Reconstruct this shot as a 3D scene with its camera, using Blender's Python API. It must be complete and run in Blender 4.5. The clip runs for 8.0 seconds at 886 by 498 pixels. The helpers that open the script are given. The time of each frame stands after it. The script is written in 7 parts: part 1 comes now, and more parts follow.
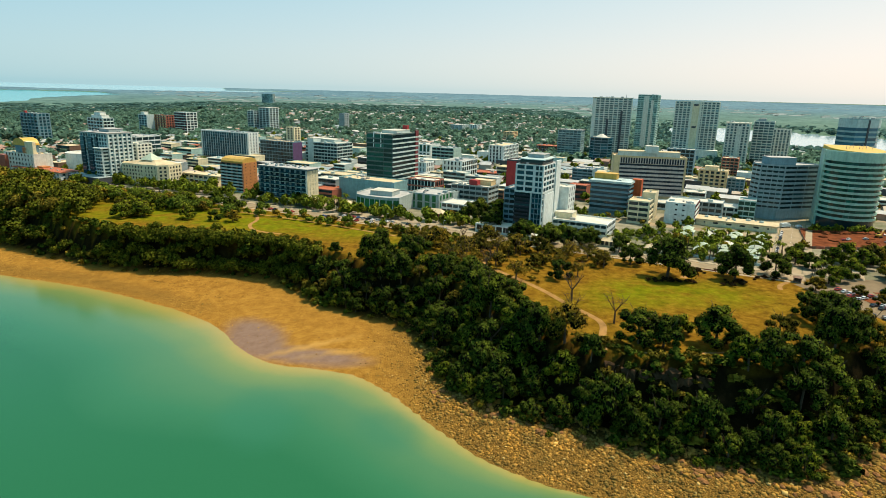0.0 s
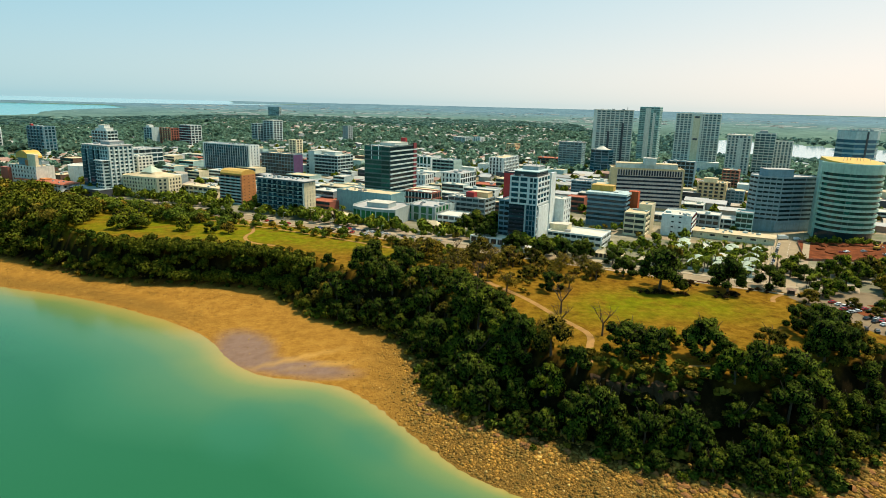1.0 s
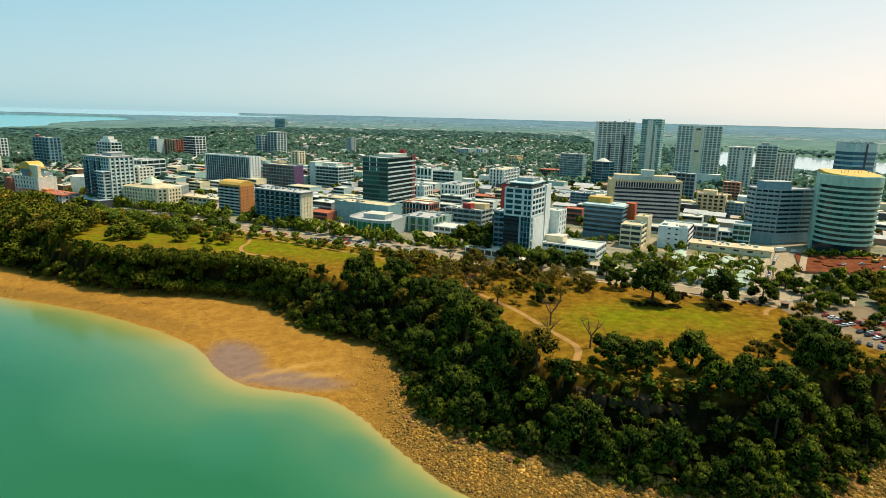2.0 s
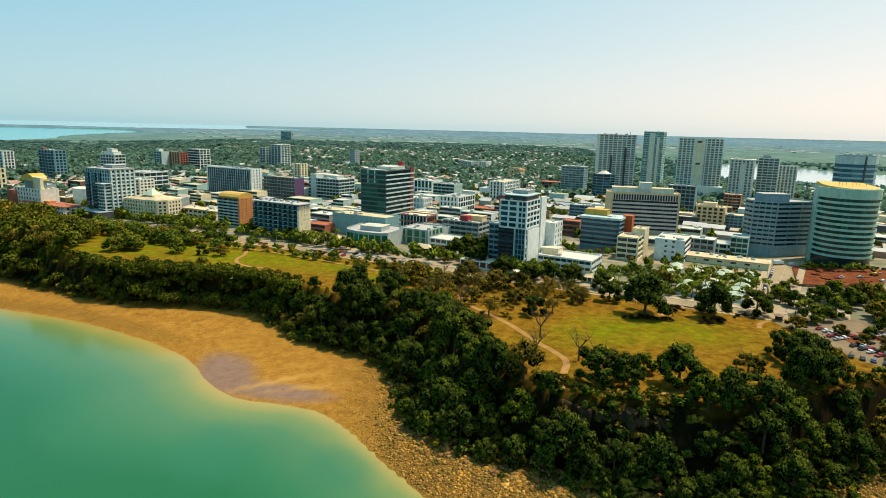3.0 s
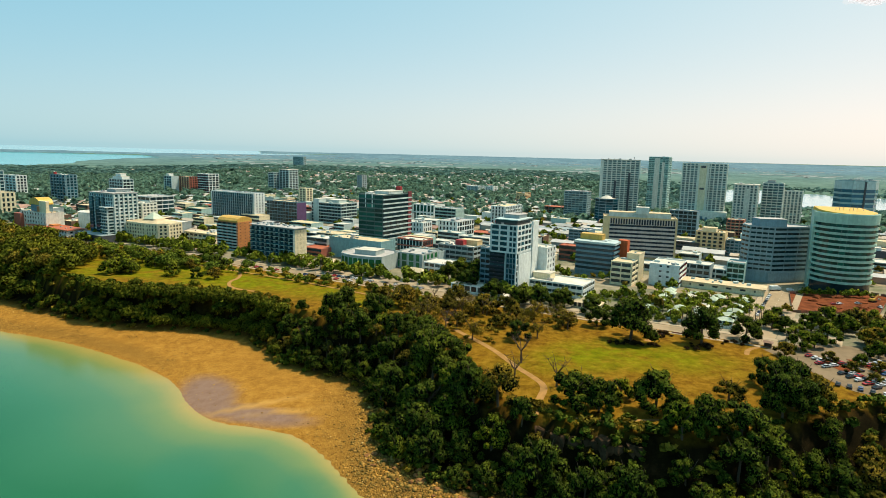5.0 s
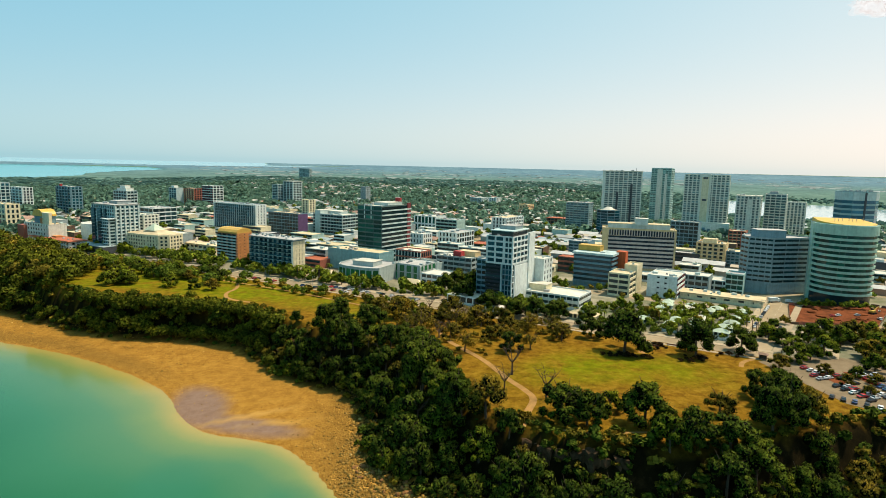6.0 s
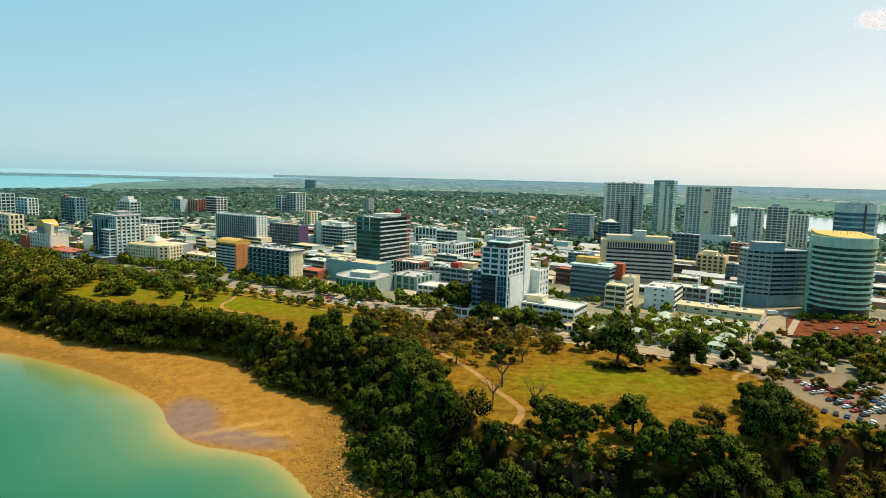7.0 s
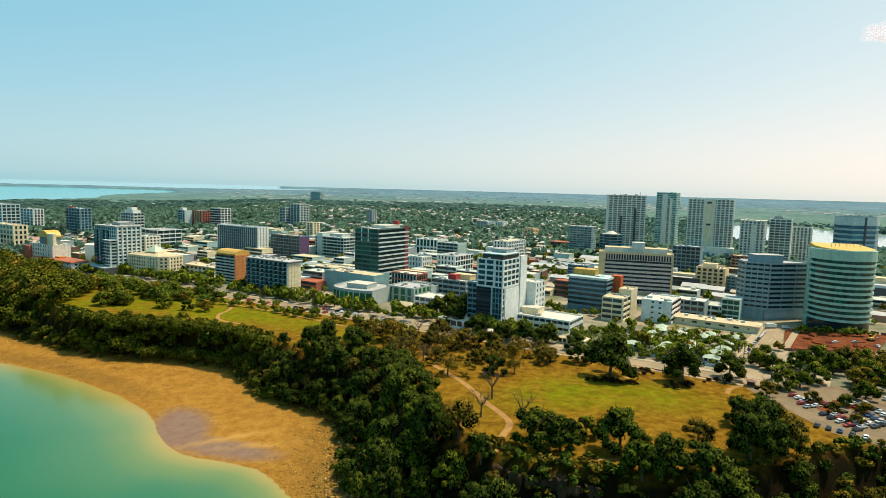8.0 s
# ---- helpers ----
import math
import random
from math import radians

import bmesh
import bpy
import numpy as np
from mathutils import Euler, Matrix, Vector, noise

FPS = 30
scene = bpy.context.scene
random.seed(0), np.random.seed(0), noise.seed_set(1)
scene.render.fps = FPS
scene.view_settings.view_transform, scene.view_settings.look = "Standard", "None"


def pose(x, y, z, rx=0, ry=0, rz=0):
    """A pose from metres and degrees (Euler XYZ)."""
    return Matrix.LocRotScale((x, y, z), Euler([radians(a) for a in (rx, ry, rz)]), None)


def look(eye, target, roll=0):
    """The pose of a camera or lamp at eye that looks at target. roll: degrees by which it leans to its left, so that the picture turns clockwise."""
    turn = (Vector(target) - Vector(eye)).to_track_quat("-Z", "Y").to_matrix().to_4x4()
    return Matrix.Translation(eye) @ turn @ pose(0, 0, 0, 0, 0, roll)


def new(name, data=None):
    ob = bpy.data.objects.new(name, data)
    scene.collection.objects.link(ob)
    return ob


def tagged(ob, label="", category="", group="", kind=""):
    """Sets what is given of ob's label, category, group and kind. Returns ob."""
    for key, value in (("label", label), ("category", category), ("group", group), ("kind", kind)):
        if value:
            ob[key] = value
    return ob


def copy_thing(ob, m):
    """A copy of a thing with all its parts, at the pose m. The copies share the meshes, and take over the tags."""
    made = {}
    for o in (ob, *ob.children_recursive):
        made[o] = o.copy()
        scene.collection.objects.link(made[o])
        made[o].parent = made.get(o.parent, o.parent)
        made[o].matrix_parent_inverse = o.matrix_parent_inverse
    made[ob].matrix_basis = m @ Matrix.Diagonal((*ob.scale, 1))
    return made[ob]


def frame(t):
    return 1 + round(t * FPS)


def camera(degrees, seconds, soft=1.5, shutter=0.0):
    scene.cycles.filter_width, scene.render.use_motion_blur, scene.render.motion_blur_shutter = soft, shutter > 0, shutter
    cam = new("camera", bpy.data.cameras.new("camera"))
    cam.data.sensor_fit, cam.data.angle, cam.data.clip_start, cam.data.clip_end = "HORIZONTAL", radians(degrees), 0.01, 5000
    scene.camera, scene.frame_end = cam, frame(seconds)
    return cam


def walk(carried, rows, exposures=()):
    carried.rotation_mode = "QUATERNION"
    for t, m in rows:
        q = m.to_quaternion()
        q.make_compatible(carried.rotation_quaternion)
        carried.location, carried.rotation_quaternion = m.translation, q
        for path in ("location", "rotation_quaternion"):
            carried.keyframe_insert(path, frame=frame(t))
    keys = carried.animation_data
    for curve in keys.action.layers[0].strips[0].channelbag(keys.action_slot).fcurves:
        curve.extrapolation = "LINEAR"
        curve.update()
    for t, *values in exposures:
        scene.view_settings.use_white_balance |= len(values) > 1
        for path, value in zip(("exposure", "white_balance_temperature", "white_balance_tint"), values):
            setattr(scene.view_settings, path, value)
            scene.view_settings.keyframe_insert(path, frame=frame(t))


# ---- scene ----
cam = camera(72.4, 8.0, soft=0.8)
PATH = [
    (0, (-65.316, 0.099, 115.832), (-65.235, 2.032, 115.324), 1.5),
    (0.5, (-61.394, 0.016, 115.858), (-61.324, 1.955, 115.369), 1.5),
    (1, (-57.54, -0.048, 115.893), (-57.481, 1.895, 115.423), 1.4),
    (1.5, (-53.703, -0.075, 115.932), (-53.655, 1.873, 115.48), 1.4),
    (3, (-42.588, -0.106, 116.117), (-42.572, 1.855, 115.722), 1.4),
    (3.5, (-38.948, -0.098, 116.165), (-38.944, 1.867, 115.79), 1.3),
    (4, (-35.389, -0.122, 116.185), (-35.397, 1.846, 115.828), 1.3),
    (4.5, (-31.871, -0.184, 116.178), (-31.889, 1.787, 115.842), 1.4),
    (6, (-21.579, -0.085, 116.125), (-21.63, 1.894, 115.846), 1.3),
    (6.5, (-18.107, 0.011, 116.113), (-18.169, 1.993, 115.853), 1.4),
    (7, (-14.663, 0.115, 116.107), (-14.735, 2.099, 115.866), 1.4),
    (7.5, (-11.237, 0.223, 116.094), (-11.32, 2.209, 115.871), 1.4),
    (8, (-7.682, 0.311, 116.077), (-7.776, 2.299, 115.874), 1.5),
]
walk(cam, [(t, look(eye, target, roll)) for t, eye, target, roll in PATH], exposures=((0, 0.19), (8, 0.21)))

# ---- world and sun ----
SUN_AZ, SUN_EL = 68.0, 64.0
world = bpy.data.worlds.new("world")
scene.world = world
world.use_nodes = True
wn = world.node_tree
sky = wn.nodes.new("ShaderNodeTexSky")
sky.sky_type = "NISHITA"
sky.sun_disc = False
sky.sun_elevation, sky.sun_rotation = radians(SUN_EL), radians(SUN_AZ)
sky.altitude, sky.air_density, sky.dust_density, sky.ozone_density = 0, 0.9, 0.15, 4.0
se, sa = radians(SUN_EL), radians(SUN_AZ)
SUNWARD = Vector((math.sin(sa) * math.cos(se), math.cos(sa) * math.cos(se), math.sin(se)))
# the dry season's dust, white and bright towards the sun
dusty = wn.nodes.new("ShaderNodeTexSky")
dusty.sky_type, dusty.turbidity, dusty.ground_albedo, dusty.sun_direction = "HOSEK_WILKIE", 8.0, 0.3, SUNWARD
wn.nodes["Background"].inputs["Strength"].default_value = 0.1
layers = []
for node, rgb in ((sky, (0.2, 0.17, 0.06)), (dusty, (25.0, 13.5, 9.2))):
    k = wn.nodes.new("ShaderNodeMix")
    k.data_type, k.blend_type, k.inputs[0].default_value, k.inputs[7].default_value = "RGBA", "MULTIPLY", 1.0, (*rgb, 1)
    wn.links.new(node.outputs["Color"], k.inputs[6])
    layers.append(k.outputs[2])
both = wn.nodes.new("ShaderNodeMix")
both.data_type, both.blend_type, both.inputs[0].default_value = "RGBA", "ADD", 1.0
wn.links.new(layers[0], both.inputs[6]), wn.links.new(layers[1], both.inputs[7])
veil = wn.nodes.new("ShaderNodeMix")
veil.data_type, veil.blend_type, veil.inputs[0].default_value, veil.inputs[7].default_value = "RGBA", "ADD", 1.0, (0.0, 3.1, 4.5, 1)
wn.links.new(both.outputs[2], veil.inputs[6])
# the haze is warmer on the sun's side of the sky and cooler away from it
toward = wn.nodes.new("ShaderNodeVectorMath")
toward.operation, toward.inputs[1].default_value = "DOT_PRODUCT", (math.sin(sa), math.cos(sa), 0)
wn.links.new(wn.nodes.new("ShaderNodeTexCoord").outputs["Generated"], toward.inputs[0])
warmth = wn.nodes.new("ShaderNodeMapRange")
warmth.inputs["From Min"].default_value, warmth.inputs["From Max"].default_value = -1.0, 1.0
wn.links.new(toward.outputs["Value"], warmth.inputs["Value"])
tint = wn.nodes.new("ShaderNodeMix")
tint.data_type, tint.inputs[6].default_value, tint.inputs[7].default_value = "RGBA", (0.56, 0.86, 0.97, 1), (1.31, 1.1, 1.03, 1)
wn.links.new(warmth.outputs["Result"], tint.inputs[0])
tinted = wn.nodes.new("ShaderNodeMix")
tinted.data_type, tinted.blend_type, tinted.inputs[0].default_value = "RGBA", "MULTIPLY", 1.0
wn.links.new(veil.outputs[2], tinted.inputs[6]), wn.links.new(tint.outputs[2], tinted.inputs[7])
wn.links.new(tinted.outputs[2], wn.nodes["Background"].inputs["Color"])

sun = new("sun", bpy.data.lights.new("sun", "SUN"))
sun.data.energy, sun.data.angle, sun.data.color = 5.0, radians(0.6), (1.0, 0.88, 0.68)
sun.matrix_world = look((0, 0, 400), Vector((0, 0, 400)) - SUNWARD)


# ---- materials ----
def nodes_of(name, rough=0.7, metal=0.0):
    m = bpy.data.materials.new(name)
    m.use_nodes = True
    n, l = m.node_tree.nodes, m.node_tree.links
    b = n["Principled BSDF"]
    b.inputs["Roughness"].default_value, b.inputs["Metallic"].default_value = rough, metal
    b.inputs["Specular IOR Level"].default_value = 0.5 if rough < 0.5 else 0.2 if rough < 0.85 else 0.05
    return m, n, l, b


def noise_node(n, l, scale, detail=4.0, rough=0.6, where="Object"):
    c = n.new("ShaderNodeTexCoord")
    t = n.new("ShaderNodeTexNoise")
    t.inputs["Scale"].default_value, t.inputs["Detail"].default_value, t.inputs["Roughness"].default_value = scale, detail, rough
    if where == "World":
        g = n.new("ShaderNodeNewGeometry")
        l.new(g.outputs["Position"], t.inputs["Vector"])
    else:
        l.new(c.outputs[where], t.inputs["Vector"])
    return t


def ramp(n, l, src, stops):
    r = n.new("ShaderNodeValToRGB")
    e = r.color_ramp.elements
    while len(e) < len(stops):
        e.new(0.5)
    for k, (p, c) in zip(e, stops):
        k.position, k.color = p, (*c, 1)
    l.new(src, r.inputs["Fac"])
    return r


def mix(n, l, a, b, fac, kind="MIX"):
    x = n.new("ShaderNodeMix")
    x.data_type, x.blend_type = "RGBA", kind
    for sock, v in (("Factor", fac), ("A", a), ("B", b)):
        i = [s for s in x.inputs if s.name == sock and (s.type == "RGBA") == (sock != "Factor")][0]
        if isinstance(v, (int, float)):
            i.default_value = v
        elif isinstance(v, tuple):
            i.default_value = (*v, 1)
        else:
            l.new(v, i)
    return [s for s in x.outputs if s.type == "RGBA"][0]


def bump(n, l, b, src, strength, dist):
    k = n.new("ShaderNodeBump")
    k.inputs["Strength"].default_value, k.inputs["Distance"].default_value = strength, dist
    l.new(src, k.inputs["Height"])
    l.new(k.outputs["Normal"], b.inputs["Normal"])


def shade(c, k):
    return tuple(min(1.0, v * k) for v in c)


def paint(name, rgb, rough=0.6, wear=0.22, scale=0.35, relief=0.05, metal=0.0):
    """Painted, rendered or sheet surface: broad weathering, fine grain and a little difference from piece to piece."""
    m, n, l, b = nodes_of(name, rough, metal)
    big = noise_node(n, l, scale, 5, 0.65, "World")
    fine = noise_node(n, l, scale * 9, 3, 0.6, "World")
    r1 = ramp(n, l, big.outputs["Fac"], [(0.3, shade(rgb, 1 - wear)), (0.62, rgb)])
    r2 = ramp(n, l, fine.outputs["Fac"], [(0.3, (0.82,) * 3), (0.7, (1.0,) * 3)])
    c = mix(n, l, r1.outputs["Color"], r2.outputs["Color"], 0.8, "MULTIPLY")
    g = n.new("ShaderNodeNewGeometry")
    mp = n.new("ShaderNodeMapping")
    mp.inputs["Scale"].default_value = (0.9, 0.9, 0.07)
    l.new(g.outputs["Position"], mp.inputs["Vector"])
    st = n.new("ShaderNodeTexNoise")
    st.inputs["Scale"].default_value, st.inputs["Detail"].default_value = 1.0, 4
    l.new(mp.outputs["Vector"], st.inputs["Vector"])
    r4 = ramp(n, l, st.outputs["Fac"], [(0.36, (0.72, 0.71, 0.68)), (0.56, (1.0,) * 3)])
    c = mix(n, l, c, r4.outputs["Color"], 0.45 if scale == 0.35 else 0.0, "MULTIPLY")
    info = n.new("ShaderNodeObjectInfo")
    r3 = ramp(n, l, info.outputs["Random"], [(0.0, (0.88,) * 3), (1.0, (1.0,) * 3)])
    l.new(mix(n, l, c, r3.outputs["Color"], 1.0, "MULTIPLY"), b.inputs["Base Color"])
    bump(n, l, b, fine.outputs["Fac"], 0.3, relief)
    return m


def glass(name, rgb, spread=0.6):
    """Tinted facade glass: dark, glossy, with blinds that differ from pane to pane."""
    m, n, l, b = nodes_of(name, 0.12)
    info = n.new("ShaderNodeObjectInfo")
    geo = n.new("ShaderNodeNewGeometry")
    add = n.new("ShaderNodeMath")
    add.operation = "ADD"
    l.new(info.outputs["Random"], add.inputs[0]), l.new(geo.outputs["Random Per Island"], add.inputs[1])
    fr = n.new("ShaderNodeMath")
    fr.operation = "FRACT"
    l.new(add.outputs["Value"], fr.inputs[0])
    r = ramp(n, l, fr.outputs["Value"], [(0.0, shade(rgb, 1 - spread)), (0.75, rgb), (0.93, shade(rgb, 1.45)), (1.0, shade(rgb, 2.2))])
    big = noise_node(n, l, 0.25, 3, 0.6, "World")
    r2 = ramp(n, l, big.outputs["Fac"], [(0.35, (0.6,) * 3), (0.65, (1.0,) * 3)])
    l.new(mix(n, l, r.outputs["Color"], r2.outputs["Color"], 0.7, "MULTIPLY"), b.inputs["Base Color"])
    b.inputs["Specular IOR Level"].default_value = 0.4
    return m


def leafy(name, dark, light, dry, thin=0.22, even=False):
    m, n, l, b = nodes_of(name, 0.8)
    g = n.new("ShaderNodeNewGeometry")
    info = n.new("ShaderNodeObjectInfo")
    r = ramp(n, l, g.outputs["Random Per Island"], [(0.0, dark), (0.25, shade(light, 0.5)), (0.6, light), (0.96, shade(light, 1.25)), (1.0, dry)])
    r2 = ramp(n, l, info.outputs["Random"], [(0.0, (0.62, 0.7, 0.6)), (0.5, (1.0, 1.0, 0.9)), (1.0, (1.2, 1.12, 0.85))])
    c = mix(n, l, r.outputs["Color"], r2.outputs["Color"], 0.0 if even else 1.0, "MULTIPLY")
    sway = noise_node(n, l, 0.11, 3, 0.6, "World")
    r3 = ramp(n, l, sway.outputs["Fac"], [(0.36, (0.5, 0.6, 0.62)), (0.5, (0.95, 0.95, 0.9)), (0.64, (1.35, 1.22, 0.9))])
    c = mix(n, l, c, r3.outputs["Color"], 0.0 if even else 0.85, "MULTIPLY")
    l.new(c, b.inputs["Base Color"])
    b.inputs["Specular IOR Level"].default_value = 0.02
    t = n.new("ShaderNodeBsdfTranslucent")
    l.new(c, t.inputs["Color"])
    x = n.new("ShaderNodeMixShader")
    x.inputs["Fac"].default_value = thin
    l.new(b.outputs["BSDF"], x.inputs[1])
    l.new(t.outputs["BSDF"], x.inputs[2])
    l.new(x.outputs["Shader"], n["Material Output"].inputs["Surface"])
    return m


M_WHITE = paint("white render", (0.76, 0.82, 0.78))
M_CREAM = paint("cream render", (0.82, 0.73, 0.48))
M_BEIGE = paint("beige render", (0.7, 0.54, 0.29))
M_GREY = paint("grey concrete", (0.33, 0.4, 0.4))
M_LGREY = paint("pale grey cladding", (0.5, 0.62, 0.6))
M_NIGHT = paint("blue-black louvres", (0.02, 0.035, 0.05))
M_DUSK = paint("dusky blue-grey cladding", (0.28, 0.38, 0.4))
M_DGREY = paint("charcoal cladding", (0.08, 0.09, 0.1))
M_TEAL = paint("pale teal cladding", (0.46, 0.66, 0.6))
M_SEAGREEN = paint("sea green cladding", (0.4, 0.55, 0.49))
M_STEEL = paint("blue grey cladding", (0.16, 0.28, 0.33))
M_YELLOW = paint("machine yellow", (0.6, 0.36, 0.04), 0.45)
M_RED = paint("red cladding", (0.42, 0.05, 0.05))
M_SLATE = paint("slate teal cladding", (0.32, 0.46, 0.46))
M_AQUA = paint("weathered aqua cladding", (0.42, 0.62, 0.5))
M_PALE = paint("pale cream cladding", (0.76, 0.77, 0.66))
M_SOFT = paint("soft grey render", (0.4, 0.47, 0.44))
M_LAGOON = paint("lagoon blue-green render", (0.24, 0.42, 0.42))
M_MAUVE = paint("pinkish grey precast", (0.52, 0.47, 0.42))
M_BRICKRED = paint("brick red render", (0.42, 0.14, 0.09))
M_MAROON = paint("maroon cladding", (0.2, 0.045, 0.05))
M_ORANGE = paint("burnt orange render", (0.58, 0.24, 0.08))
M_VERMILION = paint("vermilion render", (0.62, 0.13, 0.04))
M_OCHRE = paint("ochre roof sheet", (0.62, 0.38, 0.08), 0.5)
M_GOLD = paint("yellow roof sheet", (0.7, 0.42, 0.04), 0.45)
M_PURPLE = paint("purple cladding", (0.12, 0.07, 0.16))
M_BROWN = paint("brown render", (0.2, 0.12, 0.08))
M_ROOFW = paint("white roof sheet", (0.68, 0.64, 0.52), 0.5, 0.3, 0.12)
M_ROOFC = paint("cream roof membrane", (0.66, 0.53, 0.32), 0.7, 0.35, 0.12)
M_ROOFG = paint("grey roof membrane", (0.45, 0.44, 0.41), 0.8, 0.35, 0.12)
M_ROOFR = paint("terracotta roof", (0.45, 0.13, 0.06), 0.7, 0.3, 0.2)
M_ROOFGR = paint("pale green roof sheet", (0.46, 0.54, 0.4), 0.5, 0.3, 0.2)
M_METAL = paint("dull steel", (0.42, 0.43, 0.43), 0.4, 0.2, 1.0, 0.01, 0.6)
M_ASPHALT = paint("asphalt", (0.35, 0.27, 0.165), 0.9, 0.3, 0.08, 0.02)
M_CARPARK = paint("worn car park asphalt", (0.22, 0.165, 0.1), 0.9, 0.35, 0.1, 0.02)
M_PAVE = paint("concrete paving", (0.4, 0.32, 0.21), 0.9, 0.25, 0.1, 0.02)
M_TRACK = paint("dirt track", (0.36, 0.2, 0.066), 0.95, 0.3, 0.25, 0.04)
M_REDDIRT = paint("red dirt", (0.2, 0.06, 0.022), 0.95, 0.6, 0.18, 0.4)
M_LINE = paint("road paint", (0.7, 0.68, 0.6), 0.7)
M_BARK = paint("bark", (0.13, 0.09, 0.06), 0.9, 0.4, 1.5, 0.05)
M_GLASS = glass("dark glass", (0.014, 0.04, 0.045))
M_GLASSB = glass("blue glass", (0.01, 0.065, 0.085))
M_GLASSG = glass("green glass", (0.008, 0.07, 0.05))
# glass of the far towers, lightened to paint in the veil of distance
M_GLASSF = glass("blue-green tower glass", (0.1, 0.17, 0.175), 0.4)
M_GLASSK = glass("sky blue tower glass", (0.03, 0.13, 0.19), 0.4)
M_GLASSP = glass("pale teal tower glass", (0.12, 0.25, 0.23), 0.35)
M_GLASSL = glass("leaf green office glass", (0.03, 0.17, 0.06), 0.4)
M_RUBBER = paint("rubber", (0.02, 0.02, 0.02), 0.8)
M_LEAF = leafy("deep green leaves", (0.004, 0.008, 0.001), (0.063, 0.089, 0.012), (0.13, 0.14, 0.015), 0.02)
M_LEAFM = leafy("mixed woodland leaves", (0.005, 0.009, 0.0015), (0.072, 0.086, 0.01), (0.15, 0.14, 0.015), 0.02)
M_LEAFR = leafy("reddish planting bed leaves", (0.008, 0.004, 0.002), (0.055, 0.03, 0.014), (0.1, 0.06, 0.02), 0.03)
M_LEAFC = leafy("garden tree leaves", (0.012, 0.024, 0.004), (0.115, 0.155, 0.02), (0.19, 0.21, 0.025), 0.1)
# near-black colour that paints the shade inside tree crowns
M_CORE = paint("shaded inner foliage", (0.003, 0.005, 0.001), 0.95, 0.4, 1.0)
M_LEAFB = leafy("fresh green leaves", (0.02, 0.035, 0.004), (0.13, 0.158, 0.014), (0.22, 0.22, 0.02), 0.1)
M_LEAFO = leafy("olive dry leaves", (0.02, 0.02, 0.003), (0.17, 0.128, 0.018), (0.28, 0.2, 0.035), 0.08)
# distance haze is painted into these two paler, bluer leaf colours
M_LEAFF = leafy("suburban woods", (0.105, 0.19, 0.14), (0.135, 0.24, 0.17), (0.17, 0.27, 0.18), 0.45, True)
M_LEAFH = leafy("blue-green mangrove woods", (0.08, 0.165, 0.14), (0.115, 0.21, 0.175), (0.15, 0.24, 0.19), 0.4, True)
M_DKGREEN = paint("dark green cladding", (0.1, 0.16, 0.145))


# ---- the lie of the land ----
G = 26.5
SHORE = [(-1500, 1500), (-900, 800), (-560, 501.6), (-420, 409.8), (-317, 360.5), (-277, 348.9), (-237, 332.4), (-196, 308.3), (-165, 286.1), (-145, 256.1), (-129, 241.6), (-107, 236.8), (-92, 233.9),
         (-77, 219.4), (-68, 206.8), (-52, 183.6), (-39, 168.1), (-20, 156.5), (10, 145.9), (60, 140.1), (140, 158.5), (300, 182.6), (800, 150), (3000, 0)]
VEG = [(-1480, 1520), (-880, 830), (-580, 569.2), (-440, 472.6), (-354, 418.5), (-325, 402), (-273, 374), (-228, 358.5), (-186, 362.4), (-152, 348.9), (-135, 330.5), (-115, 303.4), (-93, 291.8), (-75, 279.3),
       (-61, 257.1), (-57, 229), (-53, 214.5), (-41, 201), (-28, 191.3), (-13, 186.5), (4, 175.9), (19, 167.2), (35, 164.3), (55, 155.6), (80, 165.2), (100, 180.7), (160, 197.1), (310, 206.8), (800, 175), (3000, 20)]
TOP = [(-1450, 1550), (-850, 860), (-570, 603.1), (-430, 501.6), (-345, 439.7), (-318, 410.4), (-268, 383.3), (-225, 370.8), (-186, 369.8), (-148, 358.2), (-122, 336.9), (-100, 315.7), (-78, 306.3), (-56, 288.9),
       (-38, 264.8), (-32, 238.7), (-24, 219.4), (-6, 205.8), (12, 193.3), (32, 190.4), (60, 184.6), (85, 196.2), (130, 217.4), (180, 227.1), (310, 231), (800, 200), (3000, 50)]


def along(line, step=4.0):
    """Points at even steps on a smoothed line."""
    p = np.array(line, float)
    for _ in range(2):
        q = np.empty((2 * len(p) - 2, 2))
        q[0::2], q[1::2] = 0.75 * p[:-1] + 0.25 * p[1:], 0.25 * p[:-1] + 0.75 * p[1:]
        p = np.vstack([p[:1], q, p[-1:]])
    return p


def side(line, x, y):
    """Signed distance to a line: positive inland."""
    p = along(line)
    a, d = p[:-1], np.diff(p, axis=0)
    best, sign = np.full(x.shape, 1e9), np.ones(x.shape)
    for (ax, ay), (dx, dy) in zip(a, d):
        t = np.clip(((x - ax) * dx + (y - ay) * dy) / (dx * dx + dy * dy), 0, 1)
        ex, ey = x - ax - t * dx, y - ay - t * dy
        q = ex * ex + ey * ey
        near = q < best
        best[near] = q[near]
        sign[near] = np.where((dx * ey - dy * ex) > 0, 1, -1)[near]
    return np.sqrt(best) * sign


def wave(x, y, s, k=0.0):
    """Cheap smooth noise, about -1 to 1."""
    return (np.sin(x / s + 1.3 * np.sin(y / s * 0.7 + k)) + np.sin(y / s * 1.1 + 1.7 * np.sin(x / s * 0.6 + 2.1 + k)) + np.sin((x + y) / s * 0.53 + 4 + k)) / 3


